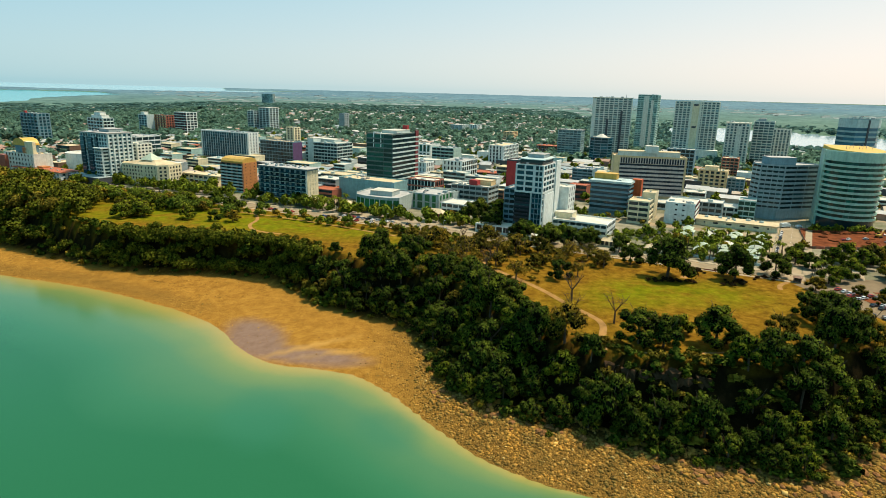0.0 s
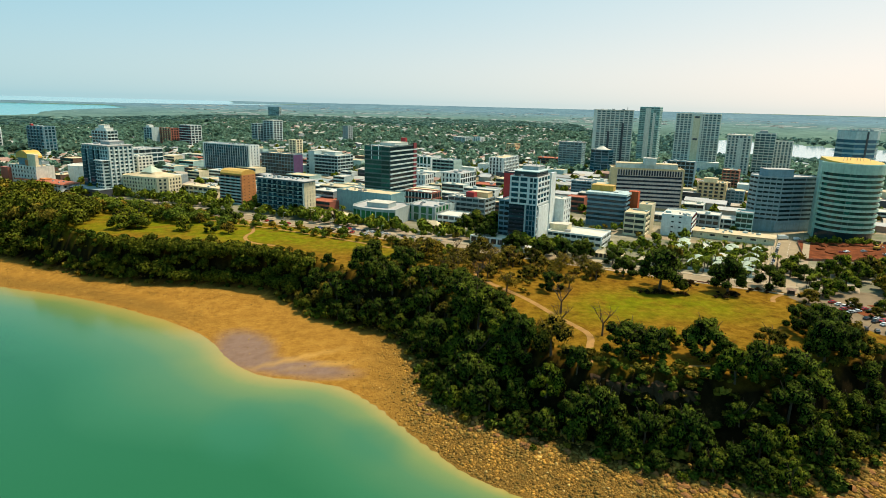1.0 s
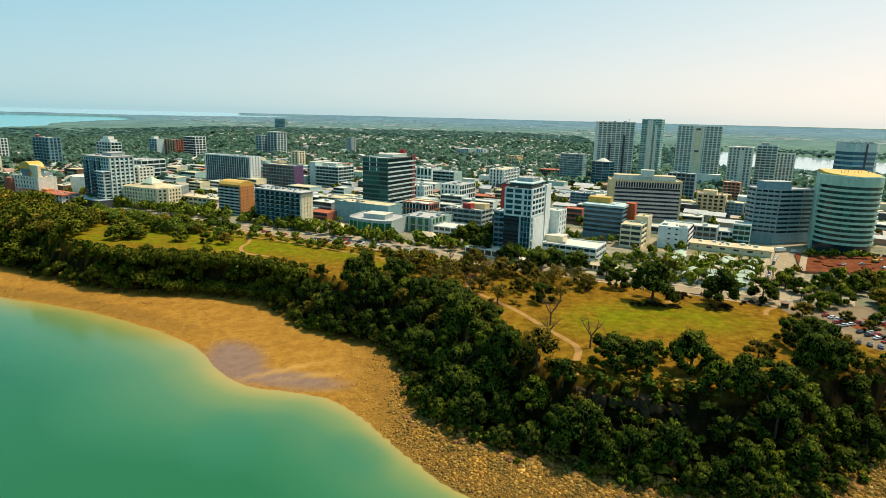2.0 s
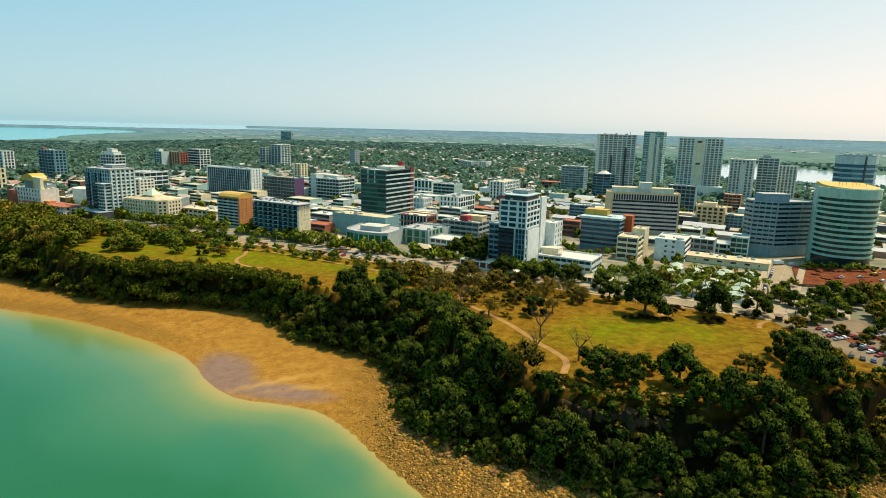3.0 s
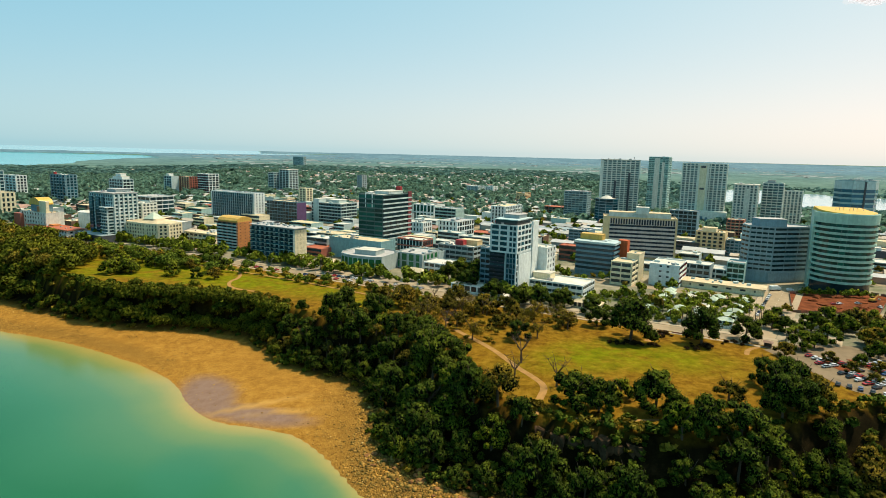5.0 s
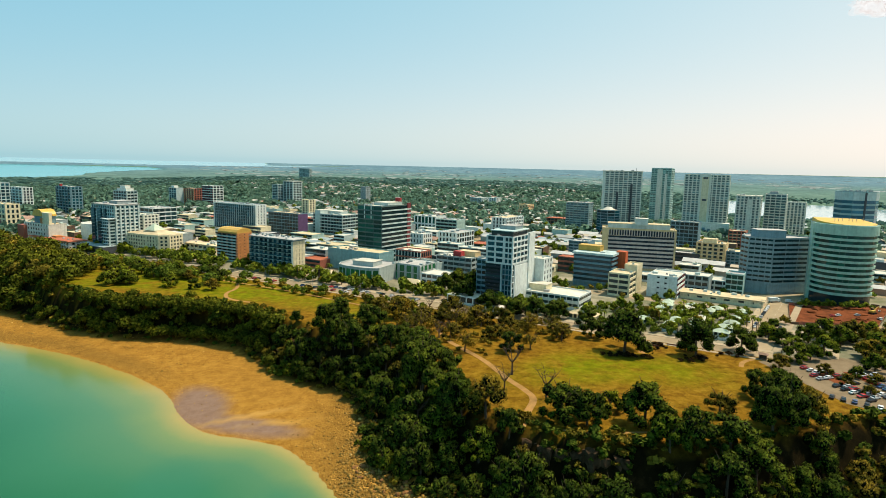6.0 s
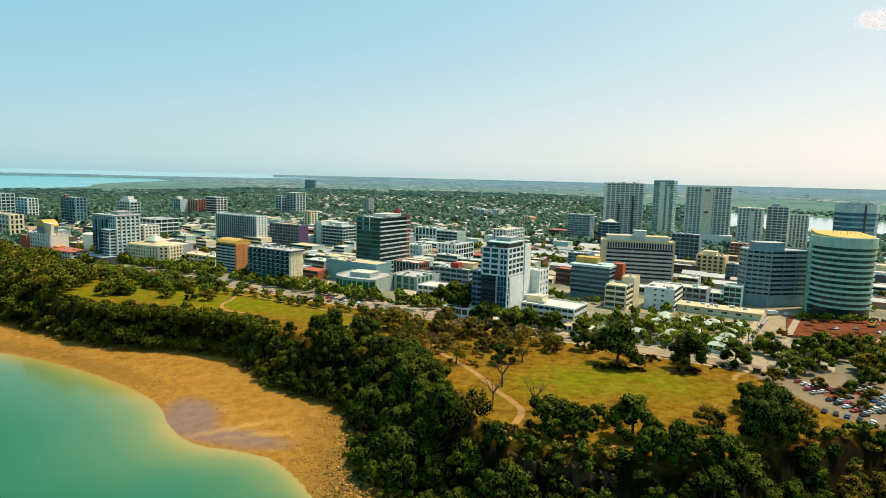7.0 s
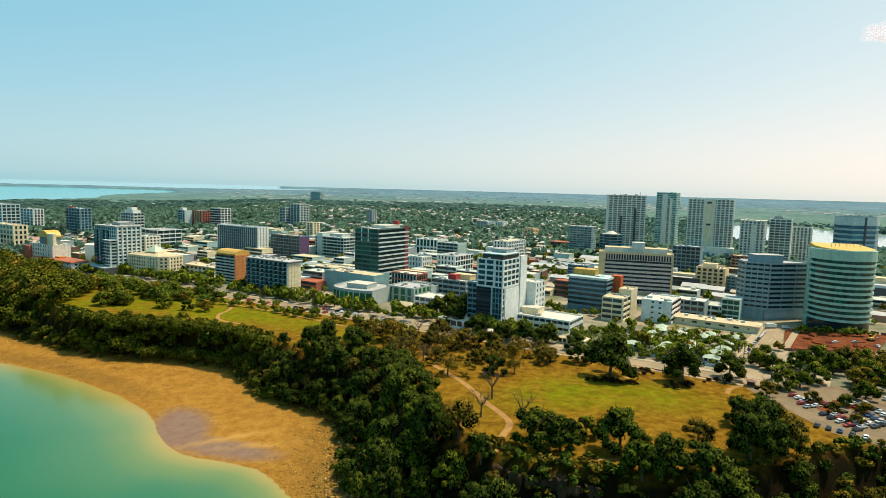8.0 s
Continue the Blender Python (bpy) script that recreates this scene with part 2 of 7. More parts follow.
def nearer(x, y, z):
    """Shrinks land past 2.5 km towards the mean eye point (-36, 0, 116) to fit the camera's view: it comes within 5 km
    on a rising dish, scaled down with it, so that the horizon keeps its height.
    """
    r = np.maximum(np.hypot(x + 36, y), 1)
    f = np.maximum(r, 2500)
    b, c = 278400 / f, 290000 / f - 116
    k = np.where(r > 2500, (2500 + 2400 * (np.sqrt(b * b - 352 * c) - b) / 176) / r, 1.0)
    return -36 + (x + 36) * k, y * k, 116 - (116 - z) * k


def inlet(x, y):
    """True over the far bay, the open gulf behind its spit and the mangrove creek."""
    r, a = np.hypot(x, y), np.degrees(np.arctan2(x, y))
    w = wave(x, y, 300)
    near = np.interp(a, (-60, -39.1, -35.9, -32.6, -32.0, -29.7, -25.7), (2500, 3180, 3510, 3860, 4450, 5080, 6000))
    back = np.interp(a, (-60, -38.9, -31, -27.5, -25.5), (8700, 8700, 8300, 8100, 6000))
    bay = (a < -25.6) & (r > near + 40 * w) & (r < back + 80 * w)
    outer = np.interp(a, (-45, -38.9, -31, -26.7, -22.5, -18, -14, -9), (11200, 10800, 10200, 9500, 9400, 9900, 10800, 12800))
    gulf = (a < -9) & (r > outer + 100 * w) & ~((a > -17.5 + 0.4 * w) & (r > 13400))
    creek = (a > 20.5 + 0.6 * w) & (r > 1560 + 30 * w) & (r < np.interp(a, (20, 25.1, 28.4, 33.3, 45), (2350, 2645, 2560, 2400, 2300)) + 35 * w)
    return bay | gulf | creek


def height(x, y):
    x, y = np.asarray(x, float), np.asarray(y, float)
    s, v, t = side(SHORE, x, y), side(VEG, x, y), side(TOP, x, y)
    z = np.where(s < 0, np.maximum(-6, 0.09 * s), 0)
    beach = np.clip(s / np.maximum(s - v, 1e-3), 0, 1)
    z = np.where((s >= 0) & (v < 0), 3.2 * beach ** 0.8 + 0.12 * wave(x, y, 5), z)
    k = np.clip(v / np.maximum(v - t, 1e-3), 0, 1)
    up = 3.2 + 9 * k + (G - 12.2) * np.clip((k - 0.55) / 0.4, 0, 1) ** 1.4
    z = np.where((v >= 0) & (t < 0), np.minimum(G, up + 0.9 * wave(x, y, 7)), z)
    z = np.where(t >= 0, G, z)
    return z


def graded(lo, hi, a, b, step, grow=1.12):
    """Even steps from a to b, growing outwards to lo and hi."""
    v = list(np.arange(a, b + 0.1, step))
    s = step
    while v[-1] < hi:
        s *= grow
        v.append(v[-1] + s)
    s = step
    while v[0] > lo:
        s *= grow
        v.insert(0, v[0] - s)
    return np.array(v)


def sheet(name, xs, ys, zfun, mat, covers=None):
    """A grid of ground that fans out towards the horizon."""
    X, Y = np.meshgrid(xs, ys)
    X = X * np.maximum(1, Y / 480)
    Z = zfun(X, Y)
    nx, ny = len(xs), len(ys)
    i = np.arange(nx * ny).reshape(ny, nx)
    f = np.stack([i[:-1, :-1], i[:-1, 1:], i[1:, 1:], i[1:, :-1]], -1).reshape(-1, 4)
    me = bpy.data.meshes.new(name)
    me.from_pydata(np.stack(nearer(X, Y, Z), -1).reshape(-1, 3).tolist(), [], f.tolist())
    me.polygons.foreach_set("use_smooth", [True] * len(me.polygons))
    for key, fun in (covers or {}).items():
        a = me.attributes.new(key, "FLOAT", "POINT")
        a.data.foreach_set("value", np.asarray(fun(X, Y, Z), float).reshape(-1))
    me.materials.append(mat)
    return new(name, me)


def attr(n, key):
    a = n.new("ShaderNodeAttribute")
    a.attribute_name = key
    return a.outputs["Fac"]


def ground_material():
    m, n, l, b = nodes_of("ground cover", 0.95)
    big = noise_node(n, l, 0.03, 6, 0.65, "World")
    mid = noise_node(n, l, 0.22, 6, 0.7, "World")
    fine = noise_node(n, l, 2.2, 6, 0.8, "World")
    # stony sand
    sand = ramp(n, l, mid.outputs["Fac"], [(0.3, (0.22, 0.108, 0.018)), (0.5, (0.31, 0.157, 0.026)), (0.7, (0.38, 0.205, 0.038))])
    peb = ramp(n, l, fine.outputs["Fac"], [(0.36, (0.45, 0.4, 0.34)), (0.58, (1.12, 1.12, 1.12))])
    beach = mix(n, l, sand.outputs["Color"], peb.outputs["Color"], 0.8, "MULTIPLY")
    shingle = ramp(n, l, fine.outputs["Fac"], [(0.38, (0.03, 0.017, 0.005)), (0.5, (0.125, 0.07, 0.015)), (0.62, (0.3, 0.175, 0.04))])
    beach = mix(n, l, beach, shingle.outputs["Color"], attr(n, "shingle"))
    mud = ramp(n, l, mid.outputs["Fac"], [(0.3, (0.17, 0.105, 0.07)), (0.7, (0.22, 0.145, 0.105))])
    beach = mix(n, l, beach, mud.outputs["Color"], attr(n, "mud"))
    beach = mix(n, l, beach, (0.46, 0.27, 0.07), attr(n, "trodden"))
    # rock and leaf litter of the escarpment, blackened to paint in the woods' shade
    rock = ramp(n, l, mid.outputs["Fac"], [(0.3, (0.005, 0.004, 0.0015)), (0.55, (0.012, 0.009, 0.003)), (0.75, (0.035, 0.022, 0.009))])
    # park grass, green where watered and straw-brown elsewhere
    lush = ramp(n, l, mid.outputs["Fac"], [(0.3, (0.08, 0.09, 0.002)), (0.7, (0.17, 0.17, 0.004))])
    straw = ramp(n, l, mid.outputs["Fac"], [(0.3, (0.075, 0.033, 0.004)), (0.5, (0.165, 0.087, 0.007)), (0.72, (0.26, 0.152, 0.016))])
    patchy = noise_node(n, l, 0.07, 6, 0.75, "World")
    worn = ramp(n, l, patchy.outputs["Fac"], [(0.36, (0.1, 0.1, 0.1)), (0.56, (1, 1, 1))])
    green = mix(n, l, attr(n, "lush"), worn.outputs["Color"], 0.85, "MULTIPLY")
    grass = mix(n, l, straw.outputs["Color"], lush.outputs["Color"], green)
    town = ramp(n, l, big.outputs["Fac"], [(0.34, (0.08, 0.105, 0.045)), (0.5, (0.19, 0.175, 0.115)), (0.68, (0.33, 0.29, 0.2))])
    # far bush ground, lightened to match the haze painted into the woods
    wild = ramp(n, l, mid.outputs["Fac"], [(0.3, (0.07, 0.125, 0.085)), (0.7, (0.11, 0.18, 0.125))])
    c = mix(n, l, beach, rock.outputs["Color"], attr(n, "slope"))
    c = mix(n, l, c, grass, attr(n, "park"))
    c = mix(n, l, c, town.outputs["Color"], attr(n, "town"))
    c = mix(n, l, c, wild.outputs["Color"], attr(n, "wild"))
    g2 = ramp(n, l, fine.outputs["Fac"], [(0.3, (0.8, 0.8, 0.8)), (0.7, (1.05, 1.05, 1.05))])
    l.new(mix(n, l, c, g2.outputs["Color"], 0.7, "MULTIPLY"), b.inputs["Base Color"])
    b.inputs["Specular IOR Level"].default_value = 0.02
    bump(n, l, b, fine.outputs["Fac"], 0.6, 0.3)
    return m


def soft(v, w):
    return np.clip(0.5 + v / w, 0, 1)


def blob(x, y, cx, cy, rx, ry, turn=0.0, edge=0.5):
    c, s = math.cos(radians(turn)), math.sin(radians(turn))
    u, v = ((x - cx) * c + (y - cy) * s) / rx, (-(x - cx) * s + (y - cy) * c) / ry
    q = np.hypot(u, v) + 0.12 * wave(x, y, 9)
    return np.clip((1 - q) / edge + 0.5, 0, 1)


def far_ground(X, Y):
    """The whole ground before nearer() shrinks it to the view: the near shore and lower land towards the far creek."""
    z = height(X, Y)
    r, a = np.hypot(X, Y), np.degrees(np.arctan2(X, Y))
    k = np.clip((r - 950) / 700, 0, 1) * np.clip((a - 8) / 10, 0, 1)
    k = np.maximum(k, np.clip((r - 1500) / 900, 0, 1) * np.clip((-20 - a) / 8, 0, 1) * 0.92)
    z = np.where(z > 20, z - 24 * k, z)
    z = np.where(z > 6, z - (z - 6) * np.clip((r - 2600) / 2600, 0, 1), z)
    return np.where(inlet(X, Y), -3.0, z)


def road_line(x, y):
    """Distance inland of the foreshore road, whose middle runs straight at -27.8 degrees."""
    return (x + 103) * 0.466 + (y - 409.7) * 0.885


ground = sheet(
    "ground", graded(-1900, 1900, -440, 300, 4.0, 1.2), graded(100, 19500, 140, 480, 4.0, 1.05), far_ground, ground_material(),
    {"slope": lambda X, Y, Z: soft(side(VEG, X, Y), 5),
     "park": lambda X, Y, Z: soft(side(TOP, X, Y) - 1, 3),
     "town": lambda X, Y, Z: soft(road_line(X, Y) - 6, 4) * (1 - soft(np.hypot(X, Y) - 1500 + 300 * wave(X, Y, 200), 300)),
     "wild": lambda X, Y, Z: soft(np.hypot(X, Y) - 1500 + 300 * wave(X, Y, 200), 300),
     "shingle": lambda X, Y, Z: np.maximum(0.9 * soft(X + 66 + 8 * wave(X, Y, 13), 50), 0.55 * soft(-X - 175 + 10 * wave(X, Y, 9), 60) * soft(6 - np.abs(side(SHORE, X, Y) - 7 - 3 * wave(X, Y, 16)), 7)),
     "mud": lambda X, Y, Z: np.maximum(blob(X, Y, -142, 269.6, 24, 12, -58), blob(X, Y, -112, 248.4, 26, 7, -15)),
     "trodden": lambda X, Y, Z: 0.6 * np.maximum(blob(X, Y, -112, 259, 19, 2.2, 26, 0.9), blob(X, Y, -98, 252, 15, 1.8, 12, 0.9)),
     "lush": lambda X, Y, Z: np.clip(0.92 * blob(X, Y, 46, 262, 42, 20, 10, 1.0) + 0.95 * blob(X, Y, -215, 424.3, 75, 34, -28, 0.6) + 0.8 * blob(X, Y, -75, 337.3, 14, 16, 0, 0.6)
                                        + 0.85 * blob(X, Y, -300, 440, 60, 40, -28, 0.7) + 0.75 * blob(X, Y, -120, 383, 80, 20, -28, 0.7) + 0.3 * wave(X, Y, 11), 0, 1)})
tagged(ground, "stony beach, wooded escarpment, dry park grass and town ground", "ground", kind="structure")


def water_material():
    m, n, l, b = nodes_of("turquoise sea water", 0.12)
    w = noise_node(n, l, 0.02, 5, 0.6, "World")
    a = n.new("ShaderNodeMath")
    a.operation = "MULTIPLY_ADD"
    l.new(w.outputs["Fac"], a.inputs[0])
    a.inputs[1].default_value = 0.16
    l.new(attr(n, "depth"), a.inputs[2])
    r = ramp(n, l, a.outputs["Value"], [(0.06, (0.33, 0.21, 0.055)), (0.11, (0.27, 0.22, 0.055)), (0.24, (0.13, 0.18, 0.055)), (0.45, (0.055, 0.145, 0.06)), (0.75, (0.024, 0.122, 0.05)), (1.0, (0.013, 0.1, 0.036))])
    # paler water to the right and, painted in place of haze, past 9 km
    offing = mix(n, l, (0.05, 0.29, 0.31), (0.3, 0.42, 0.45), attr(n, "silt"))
    # two soft-edged darker teal patches off the beach
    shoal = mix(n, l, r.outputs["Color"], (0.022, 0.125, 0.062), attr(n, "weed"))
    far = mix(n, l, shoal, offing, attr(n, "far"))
    l.new(far, b.inputs["Base Color"])
    b.inputs["Specular IOR Level"].default_value = 0.22
    f = noise_node(n, l, 0.9, 4, 0.6, "World")
    bump(n, l, b, f.outputs["Fac"], 0.12, 0.25)
    return m


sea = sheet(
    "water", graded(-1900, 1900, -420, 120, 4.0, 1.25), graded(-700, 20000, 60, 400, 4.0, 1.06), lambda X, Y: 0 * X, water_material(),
    {"depth": lambda X, Y, Z: np.clip(-side(SHORE, X, Y) / (43 + np.where(X > -60, 36, 34) * np.clip((-60 - X) / np.where(X > -60, 50, 120), -0.93, 1)), 0, 1),
     "weed": lambda X, Y, Z: 0.55 * blob(X, Y, -122, 198, 13, 20, 20, 0.7) + 0.5 * blob(X, Y, -75, 190, 9, 14, 35, 0.8),
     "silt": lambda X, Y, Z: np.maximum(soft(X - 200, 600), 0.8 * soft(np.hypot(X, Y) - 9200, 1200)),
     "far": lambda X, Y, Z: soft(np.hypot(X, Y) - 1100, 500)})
tagged(sea, "calm turquoise sea shading to sandy shallows", "sea", kind="structure")


# ---- building kit ----
CACHE = {}
FOOT = []


def box_mesh(w, d, h, mat):
    """A box with its base at z = 0, centred in x and y; alike boxes share one mesh."""
    key = (round(w, 2), round(d, 2), round(h, 2), mat.name)
    if key not in CACHE:
        x, y = w / 2, d / 2
        me = bpy.data.meshes.new("block")
        me.from_pydata([(a, b, c) for c in (0, h) for a, b in ((-x, -y), (x, -y), (x, y), (-x, y))], [],
                       [(3, 2, 1, 0), (4, 5, 6, 7), (0, 1, 5, 4), (1, 2, 6, 5), (2, 3, 7, 6), (3, 0, 4, 7)])
        me.materials.append(mat)
        CACHE[key] = me
    return CACHE[key]


def row_mesh(k, step, w, h, mat, deep=0.12):
    """A storey's row of panes, for buildings far off."""
    key = ("row", k, round(step, 2), round(w, 2), round(h, 2), mat.name, round(deep, 2))
    if key not in CACHE:
        V, F = [], []
        for j in range(k):
            c, o = (j - (k - 1) / 2) * step, 8 * j
            V += [(c + a * w / 2, b, z) for z in (0, h) for a, b in ((-1, -deep / 2), (1, -deep / 2), (1, deep / 2), (-1, deep / 2))]
            F += [tuple(o + i for i in f) for f in ((3, 2, 1, 0), (4, 5, 6, 7), (0, 1, 5, 4), (1, 2, 6, 5), (3, 0, 4, 7))]
        me = bpy.data.meshes.new("row")
        me.from_pydata(V, [], F)
        me.materials.append(mat)
        CACHE[key] = me
    return CACHE[key]


def put(name, me, parent, x=0, y=0, z=0, turn=0.0, label=""):
    ob = new(name, me)
    ob.parent = parent
    ob.location, ob.rotation_euler = (x, y, z), (0, 0, turn)
    if label:
        ob["label"] = label
    return ob


def prism_mesh(poly, z0, z1, mat, top=None):
    me = bpy.data.meshes.new("prism")
    k = len(poly)
    me.from_pydata([(x, y, z0) for x, y in poly] + [(x, y, z1) for x, y in poly], [],
                   [tuple(range(k, 2 * k)), tuple(reversed(range(k)))] + [(i, (i + 1) % k, k + (i + 1) % k, k + i) for i in range(k)])
    me.materials.append(mat)
    return me


def ring_mesh(poly, z0, z1, mat, out=0.12, thick=0.35):
    """A parapet round a footprint, standing a little proud of the wall."""
    r = max(math.hypot(x, y) for x, y in poly)
    o, i = 1 + out / r, 1 - thick / r
    k = len(poly)
    v = [(x * f, y * f, z) for f, z in ((o, z0), (o, z1), (i, z1), (i, z0)) for x, y in poly]
    me = bpy.data.meshes.new("parapet")
    me.from_pydata(v, [], [(c * k + j, c * k + (j + 1) % k, ((c + 1) % 4) * k + (j + 1) % k, ((c + 1) % 4) * k + j) for c in range(4) for j in range(k)])
    me.materials.append(mat)
    return me


def part(name, bm, mat, parent, label=""):
    me = bpy.data.meshes.new(name)
    bm.to_mesh(me)
    bm.free()
    me.materials.append(mat)
    ob = new(name, me)
    ob.parent = parent
    if label:
        ob["label"] = label
    return ob


def base(name, x, y, z, label, category, group="", turn=0.0):
    e = new(name)
    e.location, e.rotation_euler = (x, y, z), (0, 0, turn)
    e.empty_display_size = 1
    return tagged(e, label, category, group)


def face(parent, a, b, z0, z1, n, bay, wall, win, pier=0.5, band=1.1, out=0.35, balcony=0.0, bal_mat=None, rail=None, band_out=None, pier_mat=None, skip_panes=False, fins=None):
    """One front of a building, from a to b with the outside on the right hand: sill bands, piers and panes, each a piece of its own."""
    dx, dy = b[0] - a[0], b[1] - a[1]
    L = math.hypot(dx, dy)
    turn = math.atan2(dy, dx)
    ux, uy = dx / L, dy / L
    ox, oy = uy, -ux
    fh = (z1 - z0) / n
    distant = parent.location.y > 478
    bo = out if band_out is None else band_out

    def at(s, o):
        return a[0] + ux * s + ox * o, a[1] + uy * s + oy * o

    k = max(1, round(L / bay))
    bw = L / k
    for i in range(n):
        z = z0 + i * fh
        if band > 0:
            x, y = at(L / 2, bo / 2)
            put("spandrel", box_mesh(L + (0.02 if bo < out else 0.05), bo, band, wall), parent, x, y, z, turn)
        if not skip_panes and distant:
            x, y = at(L / 2, 0.06)
            put("glazing", row_mesh(k, bw, bw - max(pier, 0.12), fh - band - 0.05, win), parent, x, y, z + band + 0.02, turn)["kind"] = "stuff"
        elif not skip_panes:
            for j in range(k):
                x, y = at((j + 0.5) * bw, 0.06)
                put("window", box_mesh(bw - max(pier, 0.12), 0.12, fh - band - 0.05, win), parent, x, y, z + band + 0.02, turn)
        if balcony > 0:
            x, y = at(L / 2, balcony / 2 + 0.02)
            slab = put("balcony_slab", box_mesh(L, balcony, 0.3, bal_mat or wall), parent, x, y, z - 0.02, turn)
            if rail:
                put("balustrade", box_mesh(L - 0.2, 0.1, 1.0, rail), slab, 0, -(balcony / 2 - 0.07), 0.3)
    if pier > 0:
        po = (max(out, balcony) if fins is None else fins) - 0.04
        if distant:
            x, y = at(L / 2, po / 2)
            put("mullions", row_mesh(k + 1, (L - pier) / k, pier, z1 - z0 - 0.03, pier_mat or wall, po), parent, x, y, z0 + 0.01, turn)["kind"] = "stuff"
        for j in range(0 if distant else k + 1):
            x, y = at(min(max(j * bw, pier / 2), L - pier / 2), po / 2)
            put("pier", box_mesh(pier, po, z1 - z0 - 0.03, pier_mat or wall), parent, x, y, z0 + 0.01, turn)


def rect(w, d):
    return [(-w / 2, -d / 2), (w / 2, -d / 2), (w / 2, d / 2), (-w / 2, d / 2)]


def arc(cx, cy, r, a0, a1, k):
    return [(cx + r * math.cos(radians(a0 + (a1 - a0) * i / k)), cy + r * math.sin(radians(a0 + (a1 - a0) * i / k))) for i in range(k + 1)]


def block(x, y, z1, label, poly, wall, roof, turn=-30.0, z0=G, name="building", parapet=0.9, category="building", group=""):
    """A building's body, roof and parapet on a footprint of its own."""
    e = base(name, x, y, z0, label, category, group, radians(turn))
    h = z1 - z0
    put("wall", prism_mesh(poly, 0, h - parapet, wall), e)
    put("roof", prism_mesh([(px * 0.985, py * 0.985) for px, py in poly], h - parapet, h - parapet + 0.15, roof), e)
    put("parapet", ring_mesh(poly, h - parapet + 0.01, h + 0.1, wall), e)
    FOOT.append((x, y, max(math.hypot(px, py) for px, py in poly)))
    return e, h


def roof_box(e, x, y, z, w, d, h, mat, name="plant_room", top=None):
    room = put(name, box_mesh(w, d, h, mat), e, x, y, z)
    if top:
        put("roof_cap", box_mesh(w + 0.5, d + 0.5, 0.3, top), room, 0, 0, h)


def tower(label, x, y, w, d, z1, n, wall, win, roof, front=None, right=None, left=None, turn=-30.0, z0=G, foot=0.0, plant=None, parapet=0.9, roof_over=0.0, **common):
    """A straight building: front faces the sea, right its sunny end."""
    e, h = block(x, y, z1, label, rect(w, d), wall, roof, turn, z0, parapet=parapet)
    c = dict(bay=4.0, **common) if "bay" not in common else common
    top = h - parapet
    if front is not None:
        face(e, (-w / 2, -d / 2), (w / 2, -d / 2), foot, top, n, **{"wall": wall, "win": win, **c, **front})
    if right is not None:
        face(e, (w / 2, -d / 2), (w / 2, d / 2), foot, top, n, **{"wall": wall, "win": win, **c, **right})
    if left is not None:
        face(e, (-w / 2, d / 2), (-w / 2, -d / 2), foot, top, n, **{"wall": wall, "win": win, **c, **left})
    if plant:
        roof_box(e, plant[0], plant[1], h - parapet + 0.1, plant[2], plant[3], plant[4], plant[5] if len(plant) > 5 else wall, top=roof)
    clutter = random.Random(int(abs(x) * 7 + abs(y)))
    for _ in range(min(6, int(w * d / 90))):
        px, py = clutter.uniform(-0.4, 0.4) * w, clutter.uniform(-0.4, 0.4) * d
        if plant and abs(px - plant[0]) < plant[2] / 2 + 1.5 and abs(py - plant[1]) < plant[3] / 2 + 1.5:
            continue
        s = clutter.choice((0.9, 1.3, 1.8, 2.6))
        put("roof_unit", box_mesh(s * 1.4, s, 0.7 + 0.3 * s, clutter.choice((M_LGREY, M_METAL, M_GREY))), e, px, py, h + 0.58 if roof_over else h - parapet + 0.14)
    if roof_over:
        put("roof_slab", box_mesh(w + 2 * roof_over, d + 2 * roof_over, 0.5, roof), e, 0, 0, h + 0.1)
    return e, h


# ---- front row along the park ----
# white apartment tower with a glazed corner
e, h = tower("pale apartment tower with dark glazed front bays", -353.8, 575.1, 38, 24, 70.6, 13, M_LGREY, M_GLASSB, M_ROOFG,
             front=dict(bay=3.8, pier=0.7, band=0.9, out=0.6, wall=M_LGREY), right=dict(bay=4.8, pier=1.5, band=1.3, out=0.5, balcony=1.2, bal_mat=M_WHITE), roof_over=0.8)
for k, wide, z in ((-15.6, 5.6, 0), (-4.6, 6.2, 6), (4.6, 3.2, 0)):
    bay = put("glazed_bay", box_mesh(wide, 1.8, h - 3.5 - z, M_GLASSB), e, k, -12.7, z, label="dark glazed bay")
    for j in range(int((h - 5 - z) / 3.3)):
        put("bay_band", box_mesh(wide + 0.1, 0.12, 0.4, M_STEEL), bay, 0, -0.95, 2.9 + 3.3 * j)
# lower wing of balconies stepping forward of the tower, with its own white lid
wing = put("balcony_wing", box_mesh(9.5, 7.0, h - 12.6, M_LGREY), e, 14.6, -15.2, 0)
for j in range(10):
    put("wing_balcony", box_mesh(9.9, 1.6, 0.3, M_WHITE), wing, 0, -4.2, 2.6 + 3.0 * j)
    for q in (-2.9, 0.2, 3.2):
        put("wing_window", box_mesh(2.0, 0.2, 1.7, M_GLASSB), wing, q, -3.52, 3.0 + 3.0 * j)
    put("wing_window", box_mesh(0.2, 4.6, 1.6, M_GLASS), wing, 4.78, 0.3, 3.0 + 3.0 * j)
put("wing_lid", box_mesh(11.5, 9.0, 0.7, M_WHITE), wing, 0.3, -0.6, h - 12.6)
put("dark_podium", box_mesh(44, 13, 6.5, M_DGREY), e, 2, -21.0, 0)
put("podium_rail", box_mesh(44.4, 13.4, 0.5, M_GREY), e, 2, -21.0, 6.5)
